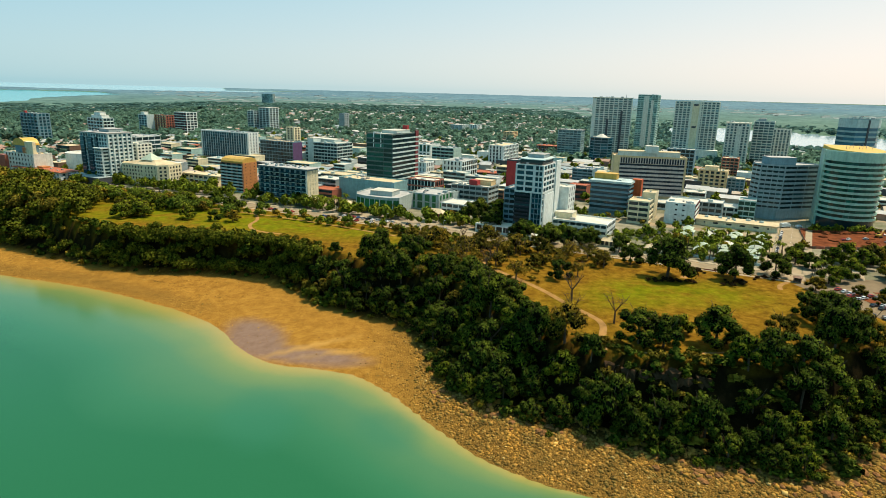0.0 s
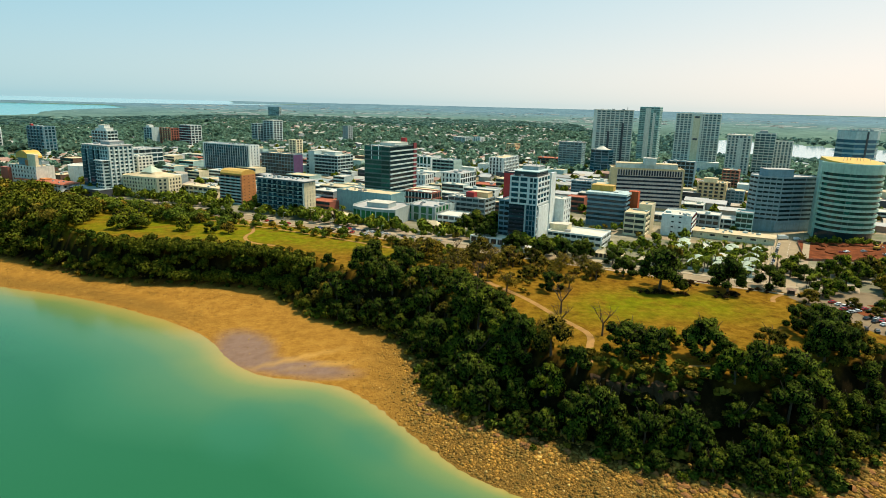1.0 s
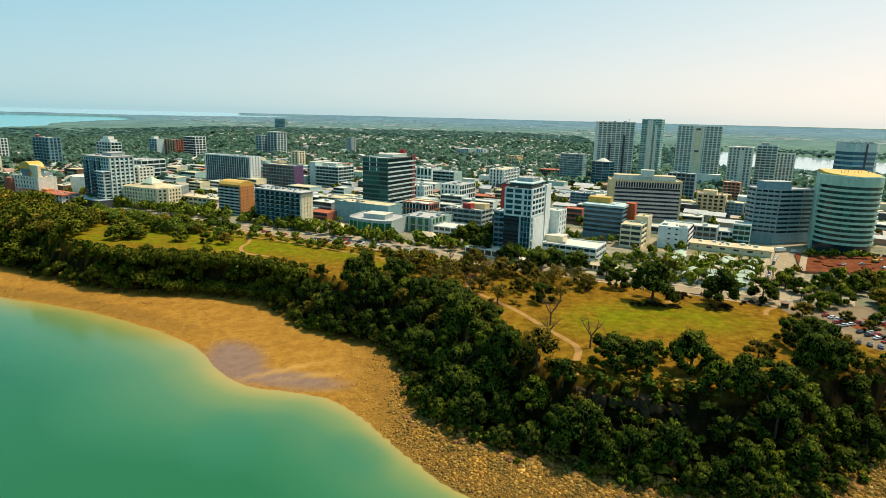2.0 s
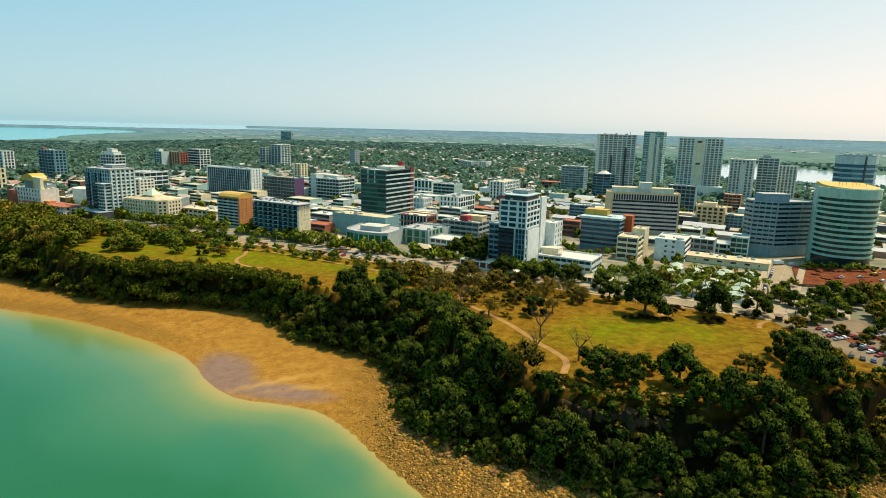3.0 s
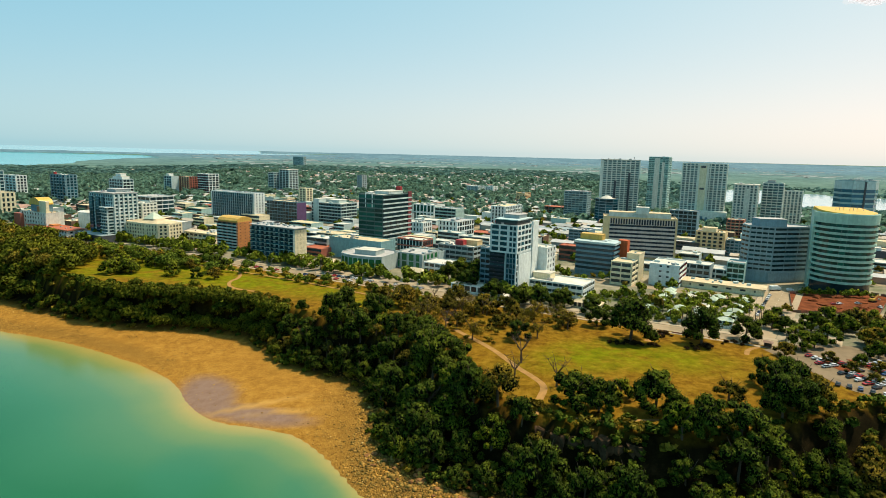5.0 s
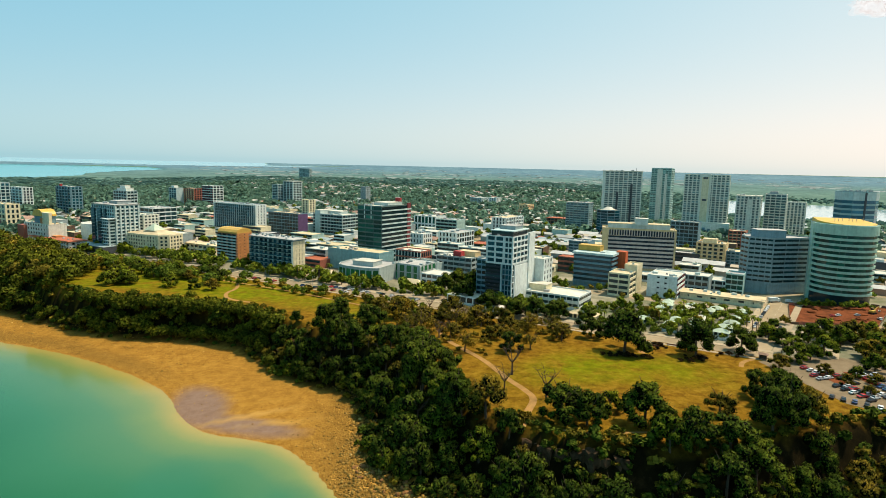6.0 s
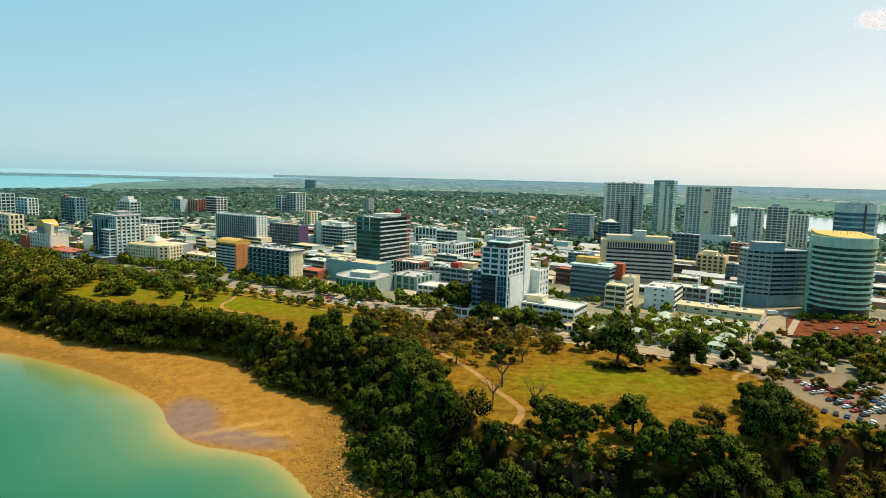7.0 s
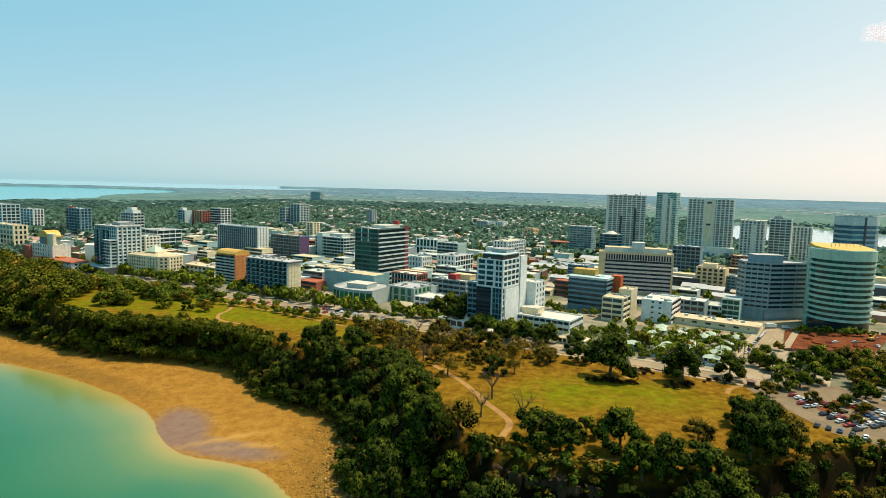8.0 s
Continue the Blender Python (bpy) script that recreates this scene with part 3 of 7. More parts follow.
roof_box(e, 2, 4, h, 14, 14, 3.2, M_GREY, top=M_ROOFG)
e2, h2 = tower("pale rear wing of the apartment tower", -334, 592, 20, 16, 60, 11, M_PALE, M_GLASS, M_ROOFW, front=dict(bay=7, pier=1.4, band=1.3), right=dict(bay=4.4, pier=1.4, band=1.3))

# cream hotel with canted corners and a glazed hip
poly = [(-25, -4), (-21, -9), (6, -12), (20, -11), (26, -4), (26, 12), (-25, 12)]
e, h = block(-311, 559, 45.2, "cream hotel with canted corners and a pyramid roof light", poly, M_CREAM, M_ROOFC, -21)
for i in range(5):
    face(e, poly[i], poly[i + 1], 1.0, h - 1.5, 5, 3.8, M_CREAM, M_GLASS, pier=1.8, band=1.3, out=0.4)
bm = bmesh.new()
lo, hi = [bm.verts.new((x, y, h - 0.6)) for x, y in poly], [bm.verts.new((x * 0.35 + 3, y * 0.35 + 1, h + 3.4)) for x, y in poly]
for i in range(7):
    bm.faces.new((lo[i], lo[(i + 1) % 7], hi[(i + 1) % 7], hi[i]))
bm.faces.new(hi)
part("hip_roof", bm, M_ROOFC, e)
bm = bmesh.new()
bmesh.ops.create_cone(bm, cap_ends=True, segments=4, radius1=9.5, radius2=0.3, depth=6, matrix=Matrix.Translation((3, 1, h + 6.3)) @ Matrix.Rotation(radians(45), 4, "Z"))
part("roof_light", bm, M_ROOFGR, e, "pale green glazed pyramid roof light")

# burnt orange block with an ochre barrel roof
e, h = tower("burnt orange apartment block with ochre roof", -222.1, 532.8, 25.7, 15.5, 51.5, 9, M_ORANGE, M_GLASS, M_OCHRE,
             front=dict(bay=6, pier=0.4, band=1.0, balcony=1.6, rail=M_LGREY, bal_mat=M_LGREY, pier_mat=M_BROWN), right=dict(bay=5, pier=4.0, band=2.0, out=0.15))
bm = bmesh.new()
for x0, x1, zz in ((-12.6, 12.6, 1.0),):
    ring = [(-8.3, 0), (-8.3, 1.2), (-6.5, 3.2), (-3, 4.4), (3, 4.4), (6.5, 3.2), (8.3, 1.2), (8.3, 0)]
    va, vb = [bm.verts.new((x0, p, h + q - 0.2)) for p, q in ring], [bm.verts.new((x1, p, h + q - 0.2)) for p, q in ring]
    for i in range(7):
        bm.faces.new((va[i], va[i + 1], vb[i + 1], vb[i]))
    bm.faces.new(va[::-1]), bm.faces.new(vb)
part("barrel_roof", bm, M_OCHRE, e)

# balcony apartments beside it
e, h = tower("teal-grey apartment block with deep balconies and a thin roof", -169.8, 487.5, 48.4, 13, 53.5, 8, M_STEEL, M_GLASSB, M_ROOFG,
             front=dict(bay=5.2, pier=0.35, band=0.5, balcony=1.9, rail=M_GLASSB, bal_mat=M_TEAL, pier_mat=M_SLATE), roof_over=1.4)
face(e, (24.2, -6.5), (24.2, 6.5), 0, h - 1, 8, 4.5, M_CREAM, M_GLASS, pier=2.9, band=0.9, out=0.2)
for k in range(9):
    put("roof_unit", box_mesh(1.6, 1.6, 1.2, M_GREY), e, -18 + 4.1 * k, 1 + (k % 3), h + 0.6)

tower("long low cream shop row with dark verandas", -262, 566, 44, 12, 35, 2, M_CREAM, M_GLASS, M_ROOFC, front=dict(bay=6, pier=0.4, band=1.7, balcony=1.4, bal_mat=M_WHITE), roof_over=0.8)
# long hotel with a white window grid
e, h = tower("long hotel block with a white window grid", -287.8, 725.4, 75.2, 15.3, 63.5, 9, M_WHITE, M_GLASSB, M_ROOFG,
             front=dict(bay=3.7, pier=0.55, band=0.7, wall=M_STEEL, pier_mat=M_LGREY), right=dict(bay=5.5, pier=2.4, band=1.6), foot=6)
put("front_frame", box_mesh(75.2, 0.9, 1.2, M_WHITE), e, 0, -7.9, h - 1.1)
put("front_frame", box_mesh(1.6, 0.9, h, M_WHITE), e, -36.8, -7.95, 0)
put("front_frame", box_mesh(1.6, 0.9, h, M_WHITE), e, 36.8, -7.95, 0)
# dark long office
e, h = tower("dark glass office with purple end wall", -227.2, 718.5, 49.3, 15, 54.5, 7, M_STEEL, M_GLASS, M_ROOFC, front=dict(bay=4.6, pier=0.35, band=0.8), right=dict(bay=16, pier=0, band=0, skip_panes=True))
put("end_wall", box_mesh(0.4, 15.2, h - 1, M_PURPLE), e, 24.9, 0, 0)
# stepped office with a pale lift tower
e, h = tower("grey stepped office with banded windows", -176.9, 754.9, 47.5, 30, 51.2, 6, M_LGREY, M_GLASS, M_ROOFW, front=dict(bay=5, pier=0.3, band=1.3), right=dict(bay=5, pier=0.3, band=1.3))
roof_box(e, -16, 0, 0, 9, 31, h + 4, M_LGREY, "lift_tower", M_ROOFW)
roof_box(e, -2, 6, h - 0.8, 22, 14, 3.5, M_LGREY, "plant_room", M_ROOFW)

# dark banded office tower with a red fin
e, h = tower("dark office tower with pale bands and a red corner fin", -89.4, 549.8, 26.5, 44.4, 78.2, 12, M_DKGREEN, M_GLASS, M_ROOFW,
             front=dict(bay=8.8, pier=0.15, band=1.15, out=0.3, win=M_GLASSG), right=dict(bay=45, pier=0, band=1.15, out=0.8, wall=M_LGREY), foot=4, plant=(-1, 6, 16, 22, 2.6, M_LGREY))
put("corner_fin", box_mesh(1.0, 5.0, h + 1.5, M_MAROON), e, 13.4, 18.6, 0, label="dark red corner fin")
for px in (-5.8, 1.6):
    put("portal_leg", box_mesh(0.9, 0.9, 12, M_WHITE), e, px, -22.0, h - 11.5)
put("portal_beam", box_mesh(8.3, 0.9, 0.9, M_WHITE), e, -2.1, -22.0, h - 12.4)
put("portal_top", box_mesh(8.3, 0.9, 0.9, M_WHITE), e, -2.1, -22.0, h + 0.5)
put("sign_box", box_mesh(5, 3, 3.6, M_RED), e, 2, 18, h + 2, label="red rooftop sign box")

# low office with green glass and a bowed front
poly = [(-24, -8), (-20, -16), (-11, -20.5), (2, -22), (12, -21), (16, -18), (16, 16), (-24, 16)]
e, h = block(-88, 462, 38.5, "low pale grey office with bowed green glass front", poly, M_SOFT, M_ROOFG, -22)
for i in range(5):
    face(e, poly[i], poly[i + 1], 0, 3.4, 1, 4.6, M_DGREY, M_GLASS, pier=0.4, band=0.2, out=0.4, pier_mat=M_LGREY)
    face(e, poly[i], poly[i + 1], 3.4, h - 1.9, 1, 4.6, M_DGREY, M_GLASSL, pier=0.4, band=0.25, out=0.4, pier_mat=M_LGREY)
roof_box(e, -2, -4, h - 0.8, 18, 14, 3.4, M_SOFT, "plant_room", M_ROOFW)
e, h = tower("pale grey office wing with tall green windows", -55, 472, 26, 28, 38.8, 2, M_SOFT, M_GLASSL, M_ROOFG, front=dict(bay=6.4, pier=2.2, band=0.7), right=dict(bay=6, pier=2, band=2))
# teal podium wall behind
tower("long blue-green podium with a blank wall", -103.9, 502.3, 54.5, 20, 43.5, 2, M_LAGOON, M_GLASS, M_ROOFC)
tower("red brick shop with white lattice panels", -60, 512, 26, 16, 43, 3, M_BRICKRED, M_GLASS, M_ROOFW, front=dict(bay=3.2, pier=0.6, band=1.2, pier_mat=M_WHITE), right=dict(bay=3.2, pier=0.6, band=1.2))
# grey shop block with a red roof cube
e, h = tower("grey shop building with a red rooftop cube", -20.3, 487, 32.4, 20, 43, 4, M_GREY, M_GLASS, M_ROOFW, front=dict(bay=5, pier=0.3, band=1.6), right=dict(bay=6, pier=0.6, band=1.8))
put("roof_cube", box_mesh(7, 6, 4, M_RED), e, 2, -5, h, label="red rooftop cube")
roof_box(e, 6, 5, h - 0.8, 16, 9, 4, M_BEIGE, "plant_room", M_ROOFC)
tower("blank pale warehouse with low walls", -46, 486, 26, 16, 38, 1, M_LGREY, M_GLASS, M_ROOFC)

# the white tower above the park
e, h = tower("white office tower with dark glass base and blank sunlit wall", 12.6, 396.7, 18.6, 32.5, 71.5, 13, M_WHITE, M_GLASSB, M_ROOFG,
             front=None, right=None, parapet=0.6)
zc = 27.0
face(e, (-9.3, -16.2), (3.6, -16.2), zc, h - 0.6, 5, 6.4, M_WHITE, M_GLASSB, pier=1.1, band=1.15, out=0.45)
face(e, (3.6, -16.2), (9.3, -16.2), zc, h - 0.6, 5, 2.8, M_WHITE, M_GLASSB, pier=0.6, band=1.0, out=0.45)
face(e, (-9.3, -16.2), (1.4, -16.2), 0, zc, 11, 10.7, M_NIGHT, M_GLASS, pier=0, band=1.1, out=0.4)
face(e, (2.4, -16.2), (9.3, -16.2), 0, zc, 8, 2.3, M_STEEL, M_GLASSB, pier=0.3, band=0.6, out=0.35, pier_mat=M_SLATE)
put("white_strip", box_mesh(0.6, 0.7, zc, M_LGREY), e, 1.9, -16.5, 0)
face(e, (9.3, -16.2), (9.3, 6.8), zc, h - 0.6, 5, 5.6, M_WHITE, M_GLASSB, pier=1.0, band=1.15, out=0.45)
face(e, (9.3, -16.2), (9.3, -13.2), 0, zc, 7, 3.0, M_WHITE, M_GLASSB, pier=0.5, band=0.6, out=0.3)
put("blank_wall", box_mesh(0.5, 29.0, zc - 1.0, M_WHITE), e, 9.65, 1.6, 0)
put("wall_fin", box_mesh(1.2, 9.5, h + 1, M_WHITE), e, 9.8, 11.9, 0)
put("corner_strip", box_mesh(0.7, 0.7, h, M_WHITE), e, 9.3, -16.4, 0)
put("roof_eave", box_mesh(17, 24, 0.5, M_LGREY), e, -0.6, 0, h + 2.6)
roof_box(e, -1, 0, h - 0.4, 15, 22, 3.0, M_GLASS, "penthouse", M_ROOFG)
roof_box(e, -1, 3, h + 2.9, 11, 12, 2.4, M_GREY, "plant_room", M_ROOFG)
for k in range(4):
    put("roof_mast", box_mesh(0.25, 0.25, 3.5 + k % 2, M_METAL), e, -4 + 2.4 * k, 1 + k, h + 5.4)
tower("slate apartment wing with banded windows", -1.5, 400, 7.5, 18, 55, 8, M_STEEL, M_GLASS, M_ROOFG, front=dict(bay=4.5, pier=0.4, band=1.3))
e, h = tower("white lift block with small windows", 34.5, 415, 13, 16, 54, 7, M_WHITE, M_GLASS, M_ROOFW, right=dict(bay=5.5, pier=4.2, band=1.6, out=0.15))
e, h = tower("low white podium with a flat white roof", 45, 393, 36, 24, 35.2, 2, M_WHITE, M_GLASS, M_ROOFW, front=dict(bay=4, pier=0.4, band=2.0), right=dict(bay=4, pier=0.4, band=2.0))
roof_box(e, -13, 1, h - 0.8, 12, 10, 4, M_CREAM, "plant_room", M_ROOFW)

# stepped blue office with ochre plant room and vermilion core
e, h = tower("blue-grey office with projecting shaded floors", 84.5, 462.1, 28.2, 20.8, 52, 6, M_STEEL, M_GLASSB, M_ROOFC, front=dict(bay=29, pier=0, band=1.5, out=1.2), right=dict(bay=19, pier=0, band=1.5, out=1.2), foot=3)
put("roof_fascia", box_mesh(31.5, 22, 1.6, M_LGREY), e, 0, -0.2, h - 1.4)
roof_box(e, -6, 4, h + 0.25, 17, 9, 4, M_OCHRE, "plant_room", M_OCHRE)
put("stair_core", box_mesh(7, 7, h + 1.2, M_VERMILION), e, 17.2, 8, 0, label="vermilion stair core")

# wide brown-banded office
e, h = block(131, 517, 66, "wide beige office with dark horizontal bands", rect(59, 22), M_BEIGE, M_ROOFC, -13)
face(e, (-24.5, -11), (28.2, -11), 6.5, h - 6.5, 8, 52.7, M_MAUVE, M_NIGHT, pier=0, band=1.75, out=0.7)
face(e, (-24.5, -11), (28.2, -11), h - 6.3, h - 1.5, 1, 2.1, M_MAUVE, M_NIGHT, pier=0.7, band=0.3, out=0.8)
put("end_panel", box_mesh(5.2, 1.2, h, M_BEIGE), e, -27.0, -11.3, 0)
put("end_panel", box_mesh(1.4, 1.2, h, M_BEIGE), e, 28.9, -11.3, 0)
roof_box(e, 0, 2, h - 0.8, 50, 12, 4.0, M_LGREY, "plant_room", M_ROOFC)
roof_box(e, 2, -2, h + 2.5, 10, 8, 5.5, M_LGREY, "plant_room", M_ROOFW)

# pair of small white offices above the resort
e, h = tower("small cream office with open ribbon floors", 96, 429, 14.4, 19, 43, 4, M_CREAM, M_GLASS, M_ROOFC, front=dict(bay=6.5, pier=0.5, band=1.6, out=0.6), right=dict(bay=9, pier=0.5, band=1.6, out=0.6))
tower("cream stair block beside the small office", 107, 441, 9, 16, 47, 1, M_CREAM, M_GLASS, M_ROOFC)
e, h = tower("white office with small square windows", 128.5, 433, 20.1, 28, 42, 4, M_WHITE, M_GLASS, M_ROOFW, front=dict(bay=5.0, pier=3.4, band=2.5, out=0.2), right=dict(bay=5.6, pier=0.5, band=1.7, out=0.5, pier_mat=M_MAROON))
put("side_screen", box_mesh(0.5, 8, h - 3, M_MAROON), e, 10.2, 9, 0)

# grey office bent in plan
poly = [(-18, 9), (-17, -1), (-3, -9), (28, -1), (31, 8), (18, 22), (-10, 22)]
e, h = block(210, 451, 68, "grey office bent in plan with ribbon windows", poly, M_DUSK, M_ROOFG, 0)
face(e, poly[1], poly[2], 7, h - 1, 10, 4.5, M_DUSK, M_GLASS, pier=0.5, band=1.9, out=0.3)
face(e, poly[2], poly[3], 7, h - 1, 10, 11, M_DUSK, M_GLASS, pier=0.25, band=1.7, out=0.4)
face(e, poly[3], poly[4], 7, h - 1, 10, 4.7, M_BEIGE, M_GLASS, pier=0.6, band=1.5, out=0.9)
face(e, poly[0], poly[1], 7, h - 1, 10, 5, M_DUSK, M_GLASS, pier=0.5, band=1.9, out=0.3)
put("podium_screen", box_mesh(34, 0.6, 6.0, M_DUSK), e, 11.5, -5.6, 1.5, radians(12.2))
roof_box(e, 0, 6, h - 0.8, 20, 12, 5.5, M_STEEL, "plant_room", M_ROOFG)

# round-fronted office with a yellow roof
def hoop(r0, r1, z0, z1, a0, a1, k, mat):
    """A curved band standing on a circle, from bearing a0 to a1."""
    p, q = arc(0, 0, r0, a0, a1, k), arc(0, 0, r1, a0, a1, k)
    bm = bmesh.new()
    rows = [[bm.verts.new((*u, z0)), bm.verts.new((*v, z0)), bm.verts.new((*v, z1)), bm.verts.new((*u, z1))] for u, v in zip(p, q)]
    for a, b in zip(rows, rows[1:]):
        for c in range(4):
            bm.faces.new((a[c], b[c], b[(c + 1) % 4], a[(c + 1) % 4]))
    bm.faces.new(rows[0]), bm.faces.new(rows[-1][::-1])
    bmesh.ops.recalc_face_normals(bm, faces=bm.faces)
    me = bpy.data.meshes.new("hoop")
    bm.to_mesh(me)
    bm.free()
    me.materials.append(mat)
    return me


R, A0, A1 = 18.4, -205.0, -28.0
poly = arc(0, 0, R, A0, A1, 20) + [(17, 12), (-14, 17)]
e, h = block(246.5, 426, 81.5, "curved pale green office tower with a yellow roof", poly, M_SEAGREEN, M_GOLD, 0)
top = h - 7.0
fh = (top - 7.0) / 11
for i in range(11):
    put("spandrel", hoop(R, R + 1.2, 7 + i * fh, 7 + i * fh + 1.6, A0, A1, 28, M_AQUA), e)
    for k in range(16):
        a = A0 + (A1 - A0) * (k + 0.5) / 16
        put("window", box_mesh(3.45, 0.3, fh - 1.65, M_GLASSG), e, R * math.cos(radians(a)), R * math.sin(radians(a)), 7 + i * fh + 1.62, radians(a + 90))
put("crown_wall", hoop(R, R + 1.3, top, h - 0.2, A0, A1, 28, M_AQUA), e)
put("lobby_glass", hoop(R, R + 0.3, 0, 6.9, A0, A1, 28, M_GLASS), e)
put("end_panel", box_mesh(4.0, 1.6, h - 3, M_AQUA), e, (R + 0.6) * math.cos(radians(-197)), (R + 0.6) * math.sin(radians(-197)), 0, radians(-107))
bm = bmesh.new()
lo, hi = [bm.verts.new((x * 0.98, y * 0.98, h - 0.2)) for x, y in poly], [bm.verts.new((x * 0.97, y * 0.97, h + 0.5 + 0.075 * (y + 12))) for x, y in poly]
for i in range(len(poly)):
    bm.faces.new((lo[i], lo[(i + 1) % len(poly)], hi[(i + 1) % len(poly)], hi[i]))
bm.faces.new(hi)
part("sloping_roof", bm, M_GOLD, e, "yellow sheet-metal roof")
for k in range(7):
    put("roof_post", box_mesh(0.25, 0.25, 3.0, M_METAL), e, -9 + 3.2 * k, -2 + 1.1 * (k % 3), h + 0.9)

# glass tower behind it
poly = [(-14, 8), (-14.3, -2), (-9, -7.5), (0, -9), (9, -7.5), (15, -2), (15.6, 9), (7, 16), (-7, 16)]
e, h = block(302, 502, 101.3, "blue glass tower with rounded corners", poly, M_SLATE, M_ROOFG, 0)
for i in range(6):
    face(e, poly[i], poly[i + 1], 0, h - 7, 17, 9, M_SLATE, M_GLASSK, pier=0, band=1.5, out=0.35)
    put("crown_wall", box_mesh(math.dist(poly[i], poly[i + 1]) + 0.1, 0.6, 6.4, M_LGREY), e, (poly[i][0] + poly[i + 1][0]) / 2, (poly[i][1] + poly[i + 1][1]) / 2, h - 6.9 + 0.003 * i,
        math.atan2(poly[i + 1][1] - poly[i][1], poly[i + 1][0] - poly[i][0]))
# charcoal strip on the front corner, coloured as the shadow of a slot
put("shadow_slot", box_mesh(1.6, 0.8, h - 0.5, M_DGREY), e, 0, -9.0, 0)
for k in range(9):
    put("roof_unit", box_mesh(2, 2, 1 + 0.5 * (k % 3), M_GREY), e, -11 + 2.7 * k, 2 + (k % 2) * 3, h - 0.7)

# ---- tall towers behind ----
# wide pale tower
e, h = tower("tall pale apartment tower with rows of balconies", 222, 925, 54, 24, 111, 26, M_PALE, M_GLASSF, M_ROOFW, turn=-6, front=dict(bay=6.75, pier=1.3, band=1.2, out=0.8, fins=1.5), right=dict(bay=13, pier=1, band=1), roof_over=0.8)
# charcoal strips standing proud; their colour stands in for shaded recesses
put("dark_recess", box_mesh(3.0, 1.2, 50, M_DGREY), e, -8, -14, 4)
put("dark_recess", box_mesh(3.0, 1.2, 62, M_DGREY), e, 12, -14, 4)
put("roof_mast", box_mesh(0.6, 0.6, 5, M_METAL), e, 20, 0, h)
# slim glass tower
e, h = tower("slim green-glass tower with a pale central strip", 321, 1042, 32, 25, 117, 30, M_TEAL, M_GLASSP, M_ROOFG, front=dict(bay=4.6, pier=0.3, band=0.8, out=0.6), right=dict(bay=6, pier=0.4, band=0.9, out=0.6))
put("pale_strip", box_mesh(8, 1.2, h - 2, M_PALE), e, -2, -13.2, 0)
put("pale_strip", box_mesh(4, 1.0, h - 9, M_PALE), e, 8, -13.2, 0)
# broad tower with blank centre
e, h = tower("broad apartment tower with a blank cream centre", 324, 862, 58, 24, 109.3, 25, M_PALE, M_GLASSF, M_ROOFW, turn=-25, front=dict(bay=5.4, pier=1.3, band=1.1, out=0.7, fins=1.5), right=dict(bay=13, pier=1.5, band=1.0))
put("blank_centre", box_mesh(15, 2.0, h + 0.4, M_PALE), e, -1.5, -14, 0)
put("blank_centre", box_mesh(9, 2.4, h - 3, M_CREAM), e, -1.5, -14.2, 0)
for z in (h - 6, h - 36, h - 70):
    put("dark_vent", box_mesh(6, 0.6, 2.6, M_DGREY), e, -1.5, -15.5, z)
put("stepped_podium", box_mesh(58, 16, 18, M_PALE), e, 4, -20, 0)
for k in range(6):
    put("podium_step", box_mesh(3.4, 0.6, 9 - 1.3 * k + 4, M_STEEL), e, -18 + 6.5 * k, -28.3, 2)
e, h = tower("white apartment tower with a flat roof lid", 358, 806.7, 28.6, 22, 83.5, 16, M_PALE, M_GLASSF, M_ROOFW, front=dict(bay=4.8, pier=1.6, band=1.0, out=0.5, fins=1.3), right=dict(bay=11, pier=2.5, band=1.1), roof_over=1.0)
put("blank_strip", box_mesh(5, 1.6, h - 5, M_PALE), e, 1, -11.4, 0)
e, h = tower("white apartment tower with projecting bays", 395, 810.7, 24.8, 22, 86.5, 17, M_PALE, M_GLASSF, M_ROOFG, front=dict(bay=6, pier=0.8, band=1.0, balcony=1.5, bal_mat=M_PALE), right=dict(bay=11, pier=2.5, band=1.1), plant=(-3, 0, 9, 8, 4, M_GREY))
tower("grey apartment tower with a dark strip", 441, 845, 22.8, 22, 75, 13, M_PALE, M_GLASSF, M_ROOFW, front=dict(bay=4.4, pier=1.6, band=0.8), right=dict(bay=11, pier=2.5, band=1.1))
tower("dark apartment tower with ribbon balconies", 149, 865.5, 32.9, 17, 66, 12, M_SLATE, M_GLASSF, M_ROOFG, front=dict(bay=5.3, pier=0.5, band=0.9, balcony=1.4, bal_mat=M_PALE), right=dict(bay=5, pier=1.8, band=1), roof_over=0.7)
poly = arc(0, 0, 15, 180, 540, 10)[:-1]
e, h = block(178, 815.5, 60.5, "round blue glass office with a small dome", poly, M_STEEL, M_ROOFC, 0)
for i in range(6):
    face(e, poly[i], poly[i + 1], 0, h - 1, 9, 10, M_STEEL, M_GLASSB, pier=0.3, band=0.8, out=0.25)
bm = bmesh.new()
bmesh.ops.create_cone(bm, cap_ends=True, segments=14, radius1=9, radius2=2.5, depth=4, matrix=Matrix.Translation((0, 0, h + 1.5)))
part("dome", bm, M_ROOFW, e)

# ---- middle of the town ----
e, h = tower("charcoal office with a crimson front panel", 17, 512, 12, 16, 61, 9, M_DGREY, M_GLASS, M_ROOFG, right=dict(bay=4, pier=0.6, band=1.3))
put("crimson_panel", box_mesh(8.5, 0.4, h - 1, M_RED), e, -1.6, -8.15, 0, label="crimson wall panel")
